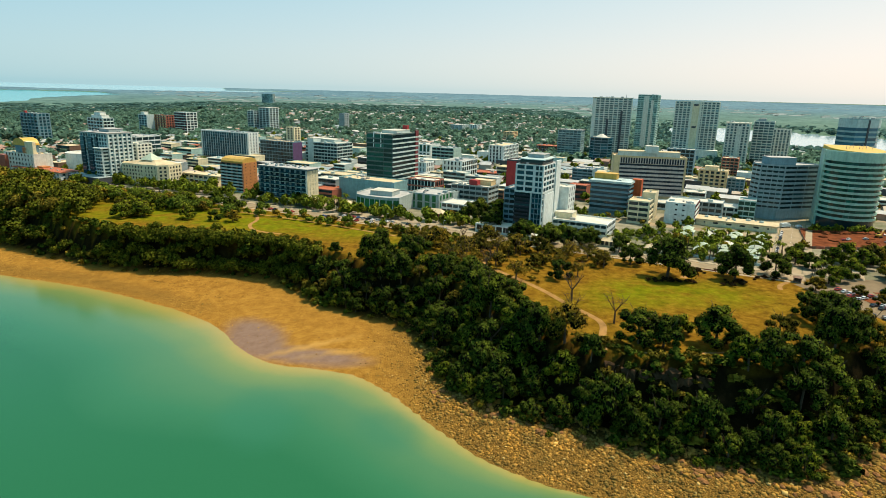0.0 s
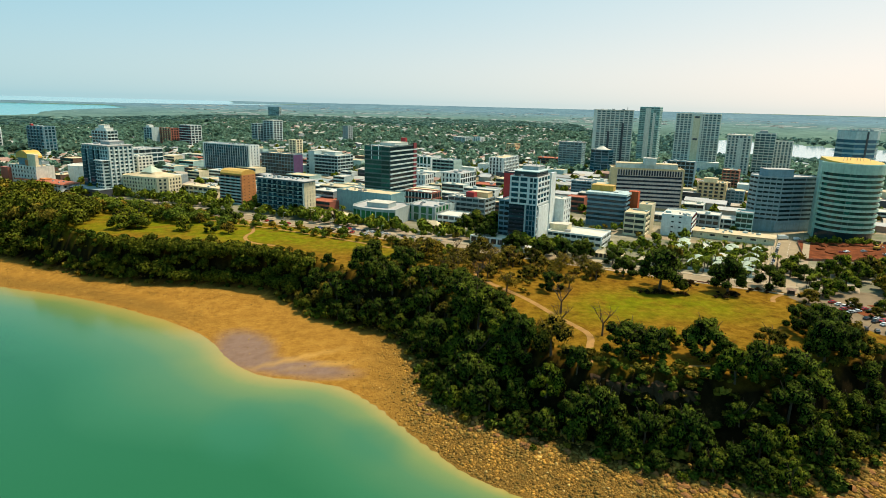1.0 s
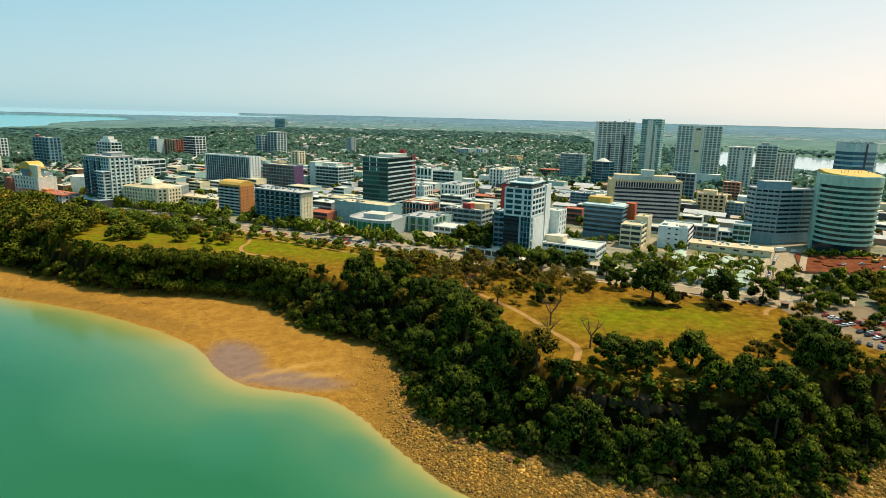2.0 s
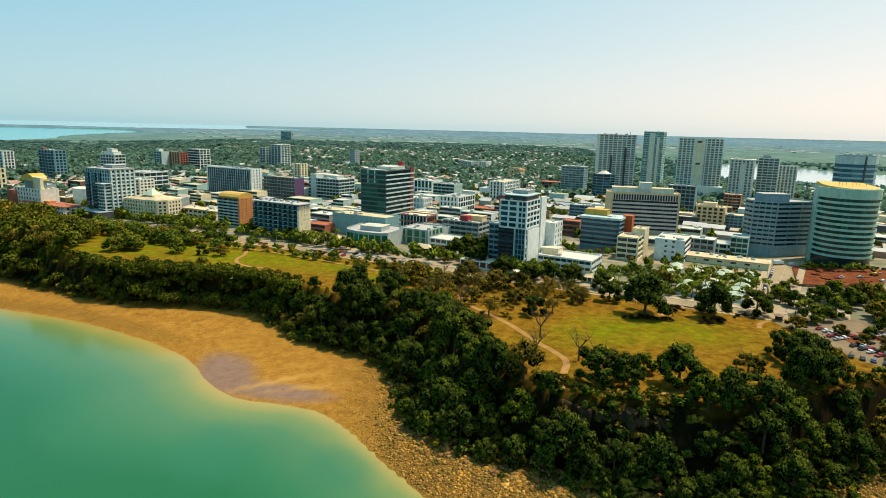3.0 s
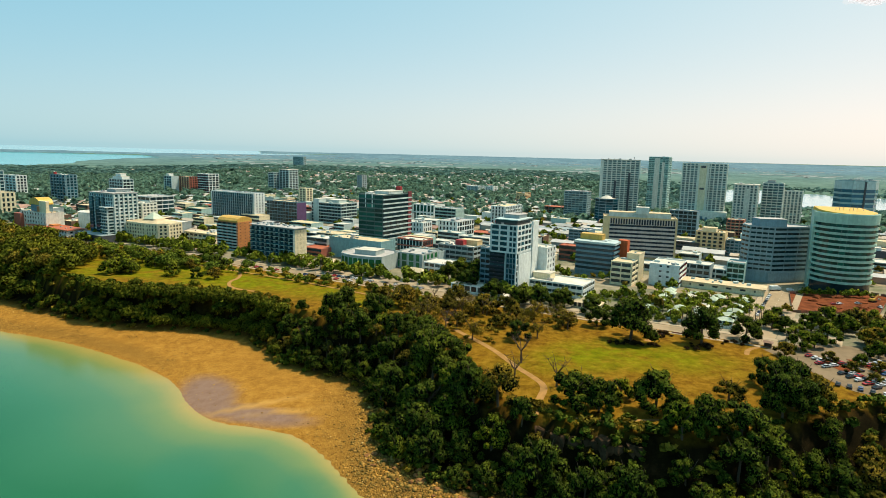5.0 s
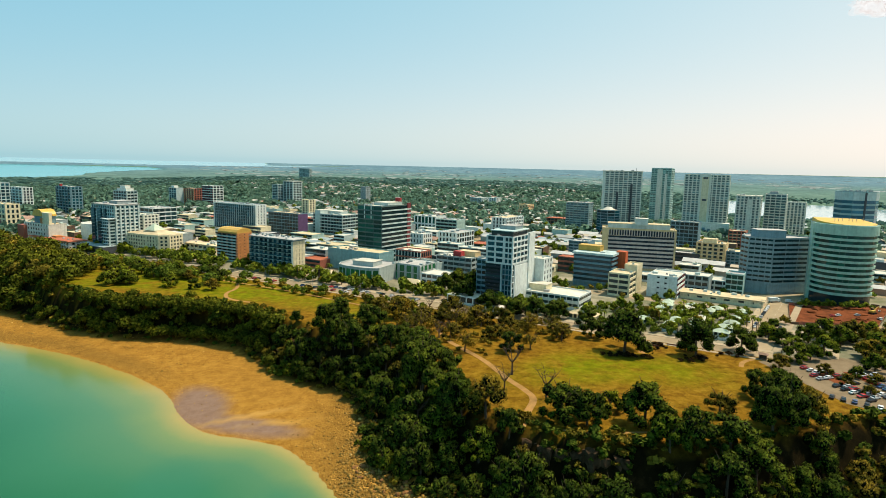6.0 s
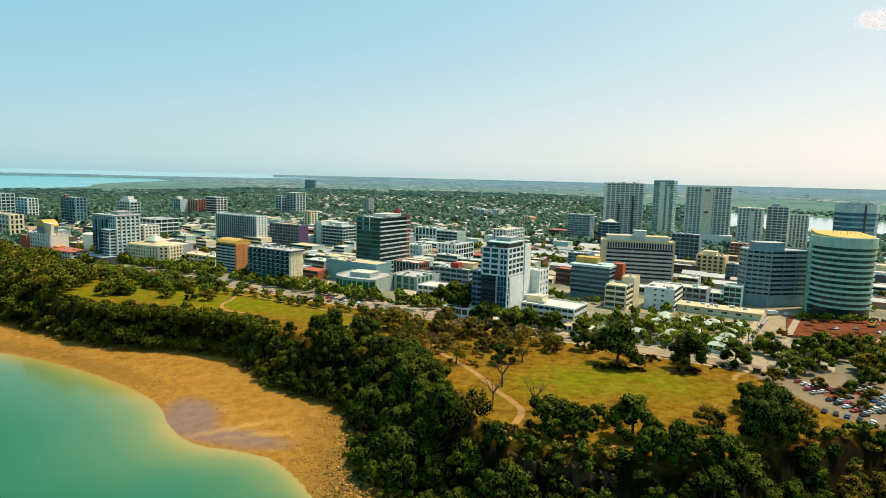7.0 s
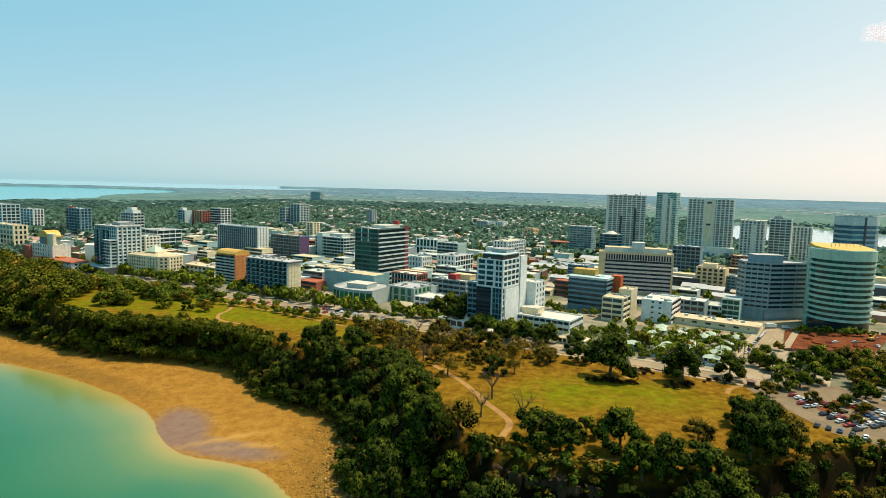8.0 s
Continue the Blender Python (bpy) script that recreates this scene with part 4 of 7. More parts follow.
# one lone slab block out in the far suburbs
e, h = tower("lone grey apartment slab in the far suburbs", -890, 3400, 78, 18, 72, 12, M_LGREY, M_GLASS, M_ROOFW, z0=18, front=dict(bay=8, pier=1.6, band=1.4), right=dict(bay=6, pier=1.5, band=1.3))
# moved in and scaled about the eye point to fit the camera's view
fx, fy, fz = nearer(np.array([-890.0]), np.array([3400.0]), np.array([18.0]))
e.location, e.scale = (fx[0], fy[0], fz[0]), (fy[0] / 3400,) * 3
tower("white and dark striped apartment block", 40, 768, 19, 50, 52, 6, M_WHITE, M_GLASS, M_ROOFC, front=dict(bay=5, pier=2.0, band=1.0), right=dict(bay=5, pier=1.0, band=1.4, balcony=1.2))
tower("pale green office with ribbon windows", -32.3, 756.4, 29.6, 21, 47.8, 5, M_SEAGREEN, M_GLASS, M_ROOFG, front=dict(bay=6, pier=0.3, band=1.7), right=dict(bay=9, pier=7, band=2))
tower("white block with zigzag shade panels", -24.1, 621, 21.5, 36, 48, 4, M_WHITE, M_GLASS, M_ROOFG, front=dict(bay=4, pier=2.0, band=1.8), right=dict(bay=5, pier=1.0, band=1.2))
tower("white flats with small square windows", -65, 640, 24, 18, 43, 3, M_WHITE, M_GLASS, M_ROOFW, front=dict(bay=4, pier=2.2, band=1.8), right=dict(bay=4, pier=2.2, band=1.8))
tower("hall with a white gabled roof", -60, 800, 34, 26, 48, 2, M_WHITE, M_GLASSG, M_ROOFW, front=dict(bay=6, pier=1.5, band=2))
tower("grey-green far apartment block", 23, 1372.5, 28.6, 35, 43, 9, M_LGREY, M_GLASS, M_ROOFW, front=dict(bay=9, pier=1.2, band=1.0), right=dict(bay=8, pier=1.2, band=1))
tower("blue and white far apartment block", 57.6, 1365, 18.7, 24, 43.5, 8, M_WHITE, M_GLASSB, M_ROOFW, front=dict(bay=7, pier=2.5, band=0.8), right=dict(bay=8, pier=2, band=1))
tower("far block with an orange end", 106.8, 1166, 18.2, 27, 43, 6, M_BEIGE, M_GLASS, M_ROOFC, front=dict(bay=7, pier=2, band=1.4), right=dict(bay=9, pier=3, band=1.5, pier_mat=M_BRICKRED))
tower("far grey apartment slab with balconies", -398, 1245.4, 16, 14.7, 66.5, 12, M_LGREY, M_GLASSB, M_ROOFG, front=dict(bay=7, pier=1, band=1), right=dict(bay=7, pier=1, band=1))
tower("far pale apartment tower with flat lid", -369, 1253.3, 27.3, 26.5, 73, 13, M_LGREY, M_GLASS, M_ROOFW, front=dict(bay=8, pier=2, band=1.1), right=dict(bay=8, pier=2, band=1.1), roof_over=0.8)
tower("cream flats with a narrow front", -257.5, 940, 14.7, 14.8, 56, 8, M_CREAM, M_GLASS, M_ROOFW, front=dict(bay=7, pier=2.5, band=1.3), right=dict(bay=7, pier=2.5, band=1.3))
tower("far grey tower block with blank ends", -226, 1310.5, 13.4, 16.4, 63.4, 8, M_GREY, M_GLASS, M_ROOFG, front=dict(bay=8, pier=4, band=2), right=dict(bay=8, pier=4, band=2))
tower("blue apartment block with a red roof sign", -635.4, 938, 42.7, 17, 68, 9, M_STEEL, M_GLASSB, M_ROOFW, front=dict(bay=9, pier=1.0, band=1.1, balcony=1.5, bal_mat=M_LGREY), right=dict(bay=6, pier=1.5, band=1.2), plant=(-13, -6, 4, 3, 4, M_RED))
e, h = tower("grey apartment tower with a stepped crown", -491.6, 840.4, 31.6, 15, 69, 10, M_LGREY, M_GLASS, M_ROOFW, front=dict(bay=6, pier=0.5, band=1.3, balcony=1.2, bal_mat=M_WHITE), right=dict(bay=5, pier=0.5, band=1.3, balcony=1.0, bal_mat=M_WHITE), plant=(0, 0, 22, 11, 4, M_WHITE))
roof_box(e, 0, 0, h + 3, 12, 8, 4, M_WHITE, "plant_room", M_ROOFW)
tower("white apartment block with dark balconies", -735.4, 968, 45, 15.5, 63.5, 8, M_WHITE, M_GLASS, M_ROOFW, front=dict(bay=10, pier=1.5, band=1.2, balcony=1.2), right=dict(bay=6, pier=1.5, band=1.2))
tower("tall blue-grey apartment slab", -678, 827.8, 72, 22.4, 77, 11, M_LGREY, M_GLASSB, M_ROOFG, front=dict(bay=9, pier=1, band=1.1), right=dict(bay=6, pier=1, band=1.1))
tower("white far apartments with a red base", -498.2, 1158.4, 31.8, 24, 64.5, 8, M_WHITE, M_GLASS, M_ROOFW, front=dict(bay=7, pier=1.5, band=1.2, pier_mat=M_MAROON), right=dict(bay=7, pier=1.5, band=1.2))
tower("far grey apartments with domed lift heads", -571.4, 1162.4, 23, 15.5, 58.5, 7, M_LGREY, M_GLASSB, M_ROOFW, front=dict(bay=7, pier=1.5, band=1.2), plant=(-4, 0, 9, 9, 5, M_WHITE))
tower("far red-brown apartments with beige piers", -540.6, 1165.8, 31.4, 18, 58, 7, M_BRICKRED, M_GLASS, M_ROOFC, front=dict(bay=7, pier=3, band=1.6, pier_mat=M_BEIGE), right=dict(bay=7, pier=2, band=1.4))
tower("long beige flats with pale roofs", -581.5, 722.5, 62, 16, 57, 5, M_CREAM, M_GLASS, M_ROOFC, front=dict(bay=9, pier=2, band=1.8), right=dict(bay=6, pier=2, band=1.8))
# parliament-like hall with a yellow barrel roof
e, h = tower("pale green hotel with arched yellow roof", -444.8, 604.9, 49, 17, 47.5, 5, M_PALE, M_GLASS, M_ROOFC, front=dict(bay=5.5, pier=2.8, band=2.0), z0=G)
put("brick_wing", box_mesh(13, 8, h - 3, M_BRICKRED), e, -25, -8.0, 0)
put("brick_wing", box_mesh(12, 7, h - 11, M_ORANGE), e, 27, -3.0, 0)
put("brick_tower", box_mesh(7, 7, h + 5, M_ORANGE), e, 5, -2.0, 0)
roof_box(e, -6, 3, h - 0.8, 20, 11, 8, M_STEEL, "hall", None)
bm = bmesh.new()
ring = [(11 * math.cos(radians(a)), 7 * math.sin(radians(a))) for a in range(0, 181, 15)]
va, vb = [bm.verts.new((-6 + p, -4, h + 6.5 + q)) for p, q in ring], [bm.verts.new((-6 + p, 9, h + 6.5 + q)) for p, q in ring]
for i in range(12):
    bm.faces.new((va[i], va[i + 1], vb[i + 1], vb[i]))
bm.faces.new(va), bm.faces.new(vb[::-1])
part("barrel_roof", bm, M_GOLD, e, "yellow sheet barrel roof")
put("end_gable", box_mesh(13, 3, 12, M_CREAM), e, 13, -4, h - 1)
tower("long low hotel with terracotta roof", -418, 584, 74, 16, 34.5, 2, M_WHITE, M_GLASS, M_ROOFR, front=dict(bay=5, pier=0.5, band=1.6, balcony=1.5, bal_mat=M_WHITE), right=dict(bay=6, pier=2, band=1.6), roof_over=1.5)
poly = arc(0, 0, 19, 0, 360, 20)[:-1]
block(-408, 640, 45, "white drum-shaped hall with flat roof", poly, M_WHITE, M_ROOFW, 0)
tower("dark louvred office with a white core", -409, 763, 35, 33, 53, 5, M_WHITE, M_GLASS, M_ROOFG, front=dict(bay=8, pier=0.4, band=1.4), right=dict(bay=8, pier=0.4, band=1.4))
tower("beige hotel with stacked balconies", 218.4, 575, 25, 22, 48.5, 6, M_BEIGE, M_GLASS, M_ROOFC, front=dict(bay=4.8, pier=1.6, band=1.2, balcony=1.2, bal_mat=M_CREAM), right=dict(bay=12, pier=5, band=3), plant=(-2, 2, 12, 10, 3.5, M_CREAM))
tower("navy office with ribbon floors", 240, 571, 15, 22, 41.5, 5, M_STEEL, M_GLASSB, M_ROOFC, front=dict(bay=4, pier=0.8, band=1.2))
tower("navy and grey small tower", 103.7, 613.8, 20.5, 20, 42.5, 5, M_STEEL, M_GLASSB, M_ROOFG, front=dict(bay=5, pier=0.4, band=1.3))
tower("low block with an orange tiled roof", 128.6, 916.5, 31, 20, 39, 3, M_BROWN, M_GLASS, M_ROOFR, front=dict(bay=6, pier=1, band=1.4), roof_over=1)
tower("reddish apartment block with white balconies", 299.7, 702, 18, 20, 48, 6, M_BRICKRED, M_GLASS, M_ROOFC, front=dict(bay=4, pier=0.8, band=1.2, balcony=1.2, bal_mat=M_CREAM))
tower("dark block with a maroon end", 237, 695, 29.8, 18, 57.5, 7, M_STEEL, M_GLASS, M_ROOFW, front=dict(bay=5, pier=0.6, band=1.2))
e, h = tower("long low shop row with a white roof", 161, 415, 52, 15, 30.6, 1, M_CREAM, M_GLASS, M_ROOFC, front=dict(bay=8.6, pier=5.2, band=1.9), roof_over=1.0)
for k in range(5):
    put("roof_unit", box_mesh(2.4, 1.8, 1.3, M_LGREY), e, -20 + 9 * k, 1 + (k % 2) * 2, h + 0.58)
tower("small teal glass office behind shops", 181, 440, 11.6, 15, 42.5, 4, M_TEAL, M_GLASSG, M_ROOFG, front=dict(bay=4, pier=0.3, band=1.0))


# ---- trees ----
def quads(p, nrm, size, rng):
    """Leaf sprays: one bent four-cornered card each, at p, roughly across nrm."""
    k = len(p)
    t = np.cross(nrm, rng.normal(size=(k, 3)))
    t /= np.linalg.norm(t, axis=1, keepdims=True) + 1e-9
    b = np.cross(nrm, t)
    s = size[:, None]
    v = np.stack([p - t * s - b * s * 0.55, p + t * s - b * s * 0.55 - nrm * s * 0.3, p + t * s * 0.8 + b * s * 0.6, p - t * s * 0.8 + b * s * 0.6 - nrm * s * 0.3], 1)
    return v.reshape(-1, 3), np.arange(4 * k).reshape(-1, 4)


def tips(p, nrm, size, rng):
    """Pointed leaf sprays of three corners each."""
    k = len(p)
    t = np.cross(nrm, rng.normal(size=(k, 3)))
    t /= np.linalg.norm(t, axis=1, keepdims=True) + 1e-9
    b = np.cross(nrm, t)
    s = size[:, None]
    v = np.stack([p - t * s - b * s * 0.7, p + t * s - b * s * 0.5 - nrm * s * 0.3, p + t * s * rng.uniform(-0.6, 0.6, (k, 1)) + b * s * 1.1], 1)
    return v.reshape(-1, 3), np.arange(3 * k).reshape(-1, 3)


def soften(me, nrm):
    """Shade a mesh by the given normals, one for each of its corners."""
    me.polygons.foreach_set("use_smooth", [True] * len(me.polygons))
    me.normals_split_custom_set_from_vertices((nrm / (np.linalg.norm(nrm, axis=1, keepdims=True) + 1e-9)).tolist())


def crown_mesh(seed, r, h, lumps, leaves, leaf, mat, hollow=0.0, lift=0.0):
    rng = np.random.default_rng(seed)
    P, N, D = [], [], []
    V, F, C = [], [], []
    for i in range(lumps):
        a, q = rng.uniform(0, 2 * math.pi), math.sqrt(rng.uniform(0, 1)) * (0 if i == 0 else 0.88)
        c = np.array([r * q * math.cos(a), r * q * math.sin(a), lift + h * (0.14 + 0.46 * (1 - q * q) + rng.uniform(-0.15, 0.22))])
        rr = r * rng.uniform(0.15, 0.38)
        k = leaves // lumps
        d = rng.normal(size=(k, 3))
        d /= np.linalg.norm(d, axis=1, keepdims=True)
        d[:, 2] = np.where(d[:, 2] < -0.65, -d[:, 2], d[:, 2])
        P.append(c + d * rr * rng.uniform(0.72, 1.18, (k, 1)) * np.array([1, 1, 0.85]))
        nn = d + rng.normal(scale=0.38, size=(k, 3))
        N.append(nn / np.linalg.norm(nn, axis=1, keepdims=True))
        # core added in each lump: painted shade that also stops light leaking through
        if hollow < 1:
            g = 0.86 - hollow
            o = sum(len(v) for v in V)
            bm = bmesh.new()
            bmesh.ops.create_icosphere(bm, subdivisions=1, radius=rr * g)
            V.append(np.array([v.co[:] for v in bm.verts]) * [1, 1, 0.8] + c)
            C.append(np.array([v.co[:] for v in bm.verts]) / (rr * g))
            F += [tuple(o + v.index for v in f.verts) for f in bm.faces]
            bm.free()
        D.append(d + 0.5 * (c + d * rr - (0, 0, lift + 0.35 * h)) / r + rng.normal(scale=0.22, size=(k, 3)))
    P, N, D = np.vstack(P), np.vstack(N), np.vstack(D)
    v, f = tips(P, N, rng.uniform(0.6, 1.3, len(P)) * leaf, rng)
    o, cores = sum(len(x) for x in V), len(F)
    V.append(v)
    F += [tuple(q) for q in (f + o).tolist()]
    me = bpy.data.meshes.new("crown")
    me.from_pydata(np.vstack(V).tolist(), [], F)
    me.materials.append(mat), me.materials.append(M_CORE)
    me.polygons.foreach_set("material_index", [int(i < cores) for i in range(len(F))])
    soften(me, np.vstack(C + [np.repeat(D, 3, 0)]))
    return me


def limb(bm, a, b, ra, rb, seg=6):
    a, b = Vector(a), Vector(b)
    q = (b - a).to_track_quat("Z", "Y")
    va = [bm.verts.new(a + q @ Vector((ra * math.cos(2 * math.pi * i / seg), ra * math.sin(2 * math.pi * i / seg), 0))) for i in range(seg)]
    vb = [bm.verts.new(b + q @ Vector((rb * math.cos(2 * math.pi * i / seg), rb * math.sin(2 * math.pi * i / seg), 0))) for i in range(seg)]
    for i in range(seg):
        bm.faces.new((va[i], va[(i + 1) % seg], vb[(i + 1) % seg], vb[i]))


def trunk_mesh(seed, r, h, thick, forks=5, twigs=0):
    rng = random.Random(seed)
    bm = bmesh.new()
    fork = (rng.uniform(-0.3, 0.3), rng.uniform(-0.3, 0.3), h * 0.38)
    limb(bm, (0, 0, -0.8), fork, thick, thick * 0.7, 7)
    for i in range(forks):
        a = 2 * math.pi * (i + rng.uniform(-0.3, 0.3)) / forks
        m = (r * 0.3 * math.cos(a), r * 0.3 * math.sin(a), h * rng.uniform(0.52, 0.62))
        t = (r * 0.62 * math.cos(a + 0.2), r * 0.62 * math.sin(a + 0.2), h * rng.uniform(0.72, 0.9))
        limb(bm, fork, m, thick * 0.5, thick * 0.34)
        limb(bm, m, t, thick * 0.34, thick * 0.1)
        for _ in range(twigs):
            s = rng.uniform(0.2, 1.0)
            p = [m[k] + (t[k] - m[k]) * s for k in range(3)]
            limb(bm, p, (p[0] + rng.uniform(-1, 1) * r * 0.4, p[1] + rng.uniform(-1, 1) * r * 0.4, p[2] + rng.uniform(0.1, 0.35) * h * 0.6), thick * 0.16, thick * 0.05, 4)
    me = bpy.data.meshes.new("trunk")
    bm.to_mesh(me)
    bm.free()
    me.materials.append(M_BARK)
    return me


KINDS = {}
for key, mat, r, h, lumps, leaves, leaf, hollow in (
        ("deep", M_LEAF, 5.0, 10.5, 26, 3900, 0.235, 0.0), ("fresh", M_LEAFB, 4.4, 8.5, 24, 3500, 0.215, 0.0), ("olive", M_LEAFO, 4.6, 8.5, 22, 2700, 0.215, 0.12), ("sparse", M_LEAFO, 4.8, 9.0, 14, 1500, 0.2, 1.0)):
    KINDS[key] = [(crown_mesh(50 + 7 * i + len(key), r, h, lumps, leaves, leaf, mat, hollow), trunk_mesh(9 * i + len(key), r, h, 0.34, 5, 3 if key == "sparse" else 0)) for i in range(4)]
KINDS["bare"] = [(None, trunk_mesh(70 + i, 4.4, 9.0, 0.3, 6, 7)) for i in range(2)]
LABELS = {"deep": "dense dark green coastal tree", "fresh": "bright green leafy tree", "olive": "olive green tree with drying leaves", "sparse": "thin dry-season tree with few leaves", "bare": "leafless grey tree in dry grass"}
pick = random.Random(5)


def tree(kind, x, y, z, size=1.0, tall=1.0, group="", label=""):
    crown, trunk = pick.choice(KINDS[kind])
    e = new("tree")
    e.location, e.rotation_euler = (x, y, z), (0, 0, pick.uniform(0, 6.28))
    e.scale = (size, size, size * tall)
    tagged(e, label or LABELS[kind], "tree", group)
    put("trunk", trunk, e)
    if crown:
        put("crown", crown, e)
    return e


def loft(name, V, Q, mat):
    """A mesh of four-cornered faces alone, from arrays."""
    me = bpy.data.meshes.new(name)
    me.vertices.add(len(V)), me.loops.add(Q.size), me.polygons.add(len(Q))
    me.vertices.foreach_set("co", np.ascontiguousarray(V, np.float32).reshape(-1))
    me.loops.foreach_set("vertex_index", np.ascontiguousarray(Q, np.int32).reshape(-1))
    me.polygons.foreach_set("loop_start", np.arange(0, Q.size, 4, dtype=np.int32))
    me.update(calc_edges=True)
    me.materials.append(mat)
    return me


def clump(seed, leaves, leaf, lumps=5):
    """A crown of radius 1 and height 2 as leaf sprays, with larger ones added inside to block light."""
    rng = np.random.default_rng(seed)
    P, N, S, D = [], [], [], []
    for i in range(lumps):
        a, q = rng.uniform(0, 6.28), 0 if i == 0 else rng.uniform(0.3, 0.72)
        c = np.array([q * math.cos(a), q * math.sin(a), 0.85 + 0.65 * (1 - q) + rng.uniform(-0.3, 0.3)])
        k = max(3, leaves // lumps)
        d = rng.normal(size=(k, 3))
        d /= np.linalg.norm(d, axis=1, keepdims=True)
        d[:, 2] = np.where(d[:, 2] < -0.5, -d[:, 2], d[:, 2])
        inner = rng.random((k, 1)) < 0.27
        P.append(c + d * np.where(inner, 0.2, rng.uniform(0.38, 0.55, (k, 1))))
        n = d + rng.normal(scale=0.4, size=(k, 3))
        N.append(n / np.linalg.norm(n, axis=1, keepdims=True))
        S.append(np.where(inner[:, 0], 2.2, rng.uniform(0.7, 1.3, k)) * leaf)
        D.append(d + 0.5 * (c + 0.4 * d - (0, 0, 0.8)) + rng.normal(scale=0.2, size=(k, 3)))
    return *quads(np.vstack(P), np.vstack(N), np.concatenate(S), rng), np.repeat(np.vstack(D), 4, 0)


def scatter(name, label, places, clumps, mat, category="trees", seed=1):
    """Many crowns as one mesh: places are x, y, z, radius, height."""
    rng = np.random.default_rng(seed)
    VV, QQ, NN, o = [], [], [], 0
    for x, y, z, r, h in places:
        v, q, d = clumps[rng.integers(len(clumps))]
        a = rng.uniform(0, 6.28)
        c, s = math.cos(a), math.sin(a)
        VV.append(np.stack([(v[:, 0] * c - v[:, 1] * s) * r + x, (v[:, 0] * s + v[:, 1] * c) * r + y, v[:, 2] * h / 2 + z], 1))
        NN.append(np.stack([d[:, 0] * c - d[:, 1] * s, d[:, 0] * s + d[:, 1] * c, d[:, 2]], 1))
        QQ.append(q + o)
        o += len(v)
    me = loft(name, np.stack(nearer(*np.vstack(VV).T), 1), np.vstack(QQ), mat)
    soften(me, np.vstack(NN))
    return tagged(new(name, me), label, category, kind="stuff")


# the wooded escarpment: the near trees one by one, the rest as one wood
tries = random.Random(11)
cand = np.array([(tries.uniform(-620, 190), tries.uniform(155, 680)) for _ in range(60000)])
cv, ct = side(VEG, cand[:, 0], cand[:, 1]), side(TOP, cand[:, 0], cand[:, 1])
cz = height(cand[:, 0], cand[:, 1])
cells, far_deep, far_olive, made = {}, [], [], 0
for (x, y), v, t, z in zip(cand, cv, ct, cz):
    deep = 44 if x < -300 else 9 if x < -90 else 16 if x < -40 else 9 if x < -14 else 2 if x < 2 else 1 if x < 62 else 34
    if v < 0.5 or t > deep or (x > 122 and t > 4) or road_line(x, y) > -14:
        continue
    low_rim = -292 < x < -95
    if (x > 118 and t > -3) or (low_rim and t > 4) or (62 < x < 88 and t > 0):
        continue
    # open lawn beside the corner wood, and the bare strip below the car park
    if (62 < x < 96 and y > 213) or (x > 107 and t > -9 and y < 223):
        continue
    # the bare cliff face, its shade painted into the rock colour
    if (-24 < x < 4 and t < -3 and v > 4 and tries.random() < 0.8) or (4 <= x < 112 and -15 < t < -1 and tries.random() < 0.87):
        continue
    gap = 5.8 if low_rim else 5.2 if x > 114 else 3.7 if (0 < x < 42 and t > -16) else 7.7 if (x > 10 and t < -14) else 7.0 if t < 10 else 8.5
    cx, cy = int(x // 9), int(y // 9)
    if any((x - a) ** 2 + (y - b) ** 2 < gap * gap for i in (-1, 0, 1) for j in (-1, 0, 1) for a, b in cells.get((cx + i, cy + j), ())):
        continue
    cells.setdefault((cx, cy), []).append((x, y))
    edge = v < 5
    q = tries.random()
    dry = x < -290 or (-75 < x < -10 and t > -10)
    kind = "fresh" if q < 0.13 else "olive" if q < (0.32 if dry else 0.22) else "deep"
    size = tries.uniform(0.95, 1.75) * (0.65 if edge else 1.0) * (1.15 if x > 50 and t > 0 else 1.0) * (0.8 if -90 < x < -10 and t > 0 else 1.0)
    size = min(size, max(0.4, (v + 2.5) / 4.2))
    if low_rim:
        size = min(size * tries.uniform(0.75, 1.25), (G + tries.uniform(0, 7) - z) / 9.5)
    if 0 < x < 42 and t > -16:
        size = min(size, (G - (7 if 3 < x < 28 else 1.5) - z) / 11)
        if size < 0.25:
            continue
    if x > 62 and t > -3:
        size = min(size, 1.5 if y < 216 else 1.15)
    if x > 112:
        size, kind = size * 0.8, "olive" if q < 0.7 else "deep"
    if x > -120 and made < 285:
        made += 1
        tree(kind, x, y, z - 0.4, size, tries.uniform(0.95, 1.4), "escarpment trees")
    else:
        (far_olive if kind == "olive" else far_deep).append((x, y, z - 1.0, 5.2 * size, 10.5 * size))
# tree crowns, some floating, set to cover the steep cliff stretch in the camera's view
cliff = random.Random(61)
for k in range(64):
    x = -262 + 2.1 * k + cliff.uniform(-1, 1)
    p = along(TOP)
    y = float(np.interp(x, p[:, 0], p[:, 1])) - cliff.uniform(0.5, 6)
    z = float(height(np.array([x]), np.array([y]))[0])
    h = min(10.0, G + cliff.uniform(-3, 4.5) - z)
    far_deep.append((x, y, max(z - 1, G - 6.5), cliff.uniform(3.2, 5.0), h))
    far_deep.append((x + 1, y - 4, max(3, z - 6), cliff.uniform(3.2, 5.0), 10))
fine_clumps = [clump(200 + i, 450, 0.1, 14) for i in range(5)]
scatter("woodland", "dense dark green woodland on the escarpment", far_deep, fine_clumps, M_LEAFM, "woodland", 3)
scatter("woodland", "olive and yellowing woodland on the escarpment", far_olive, fine_clumps, M_LEAFO, "woodland", 4)

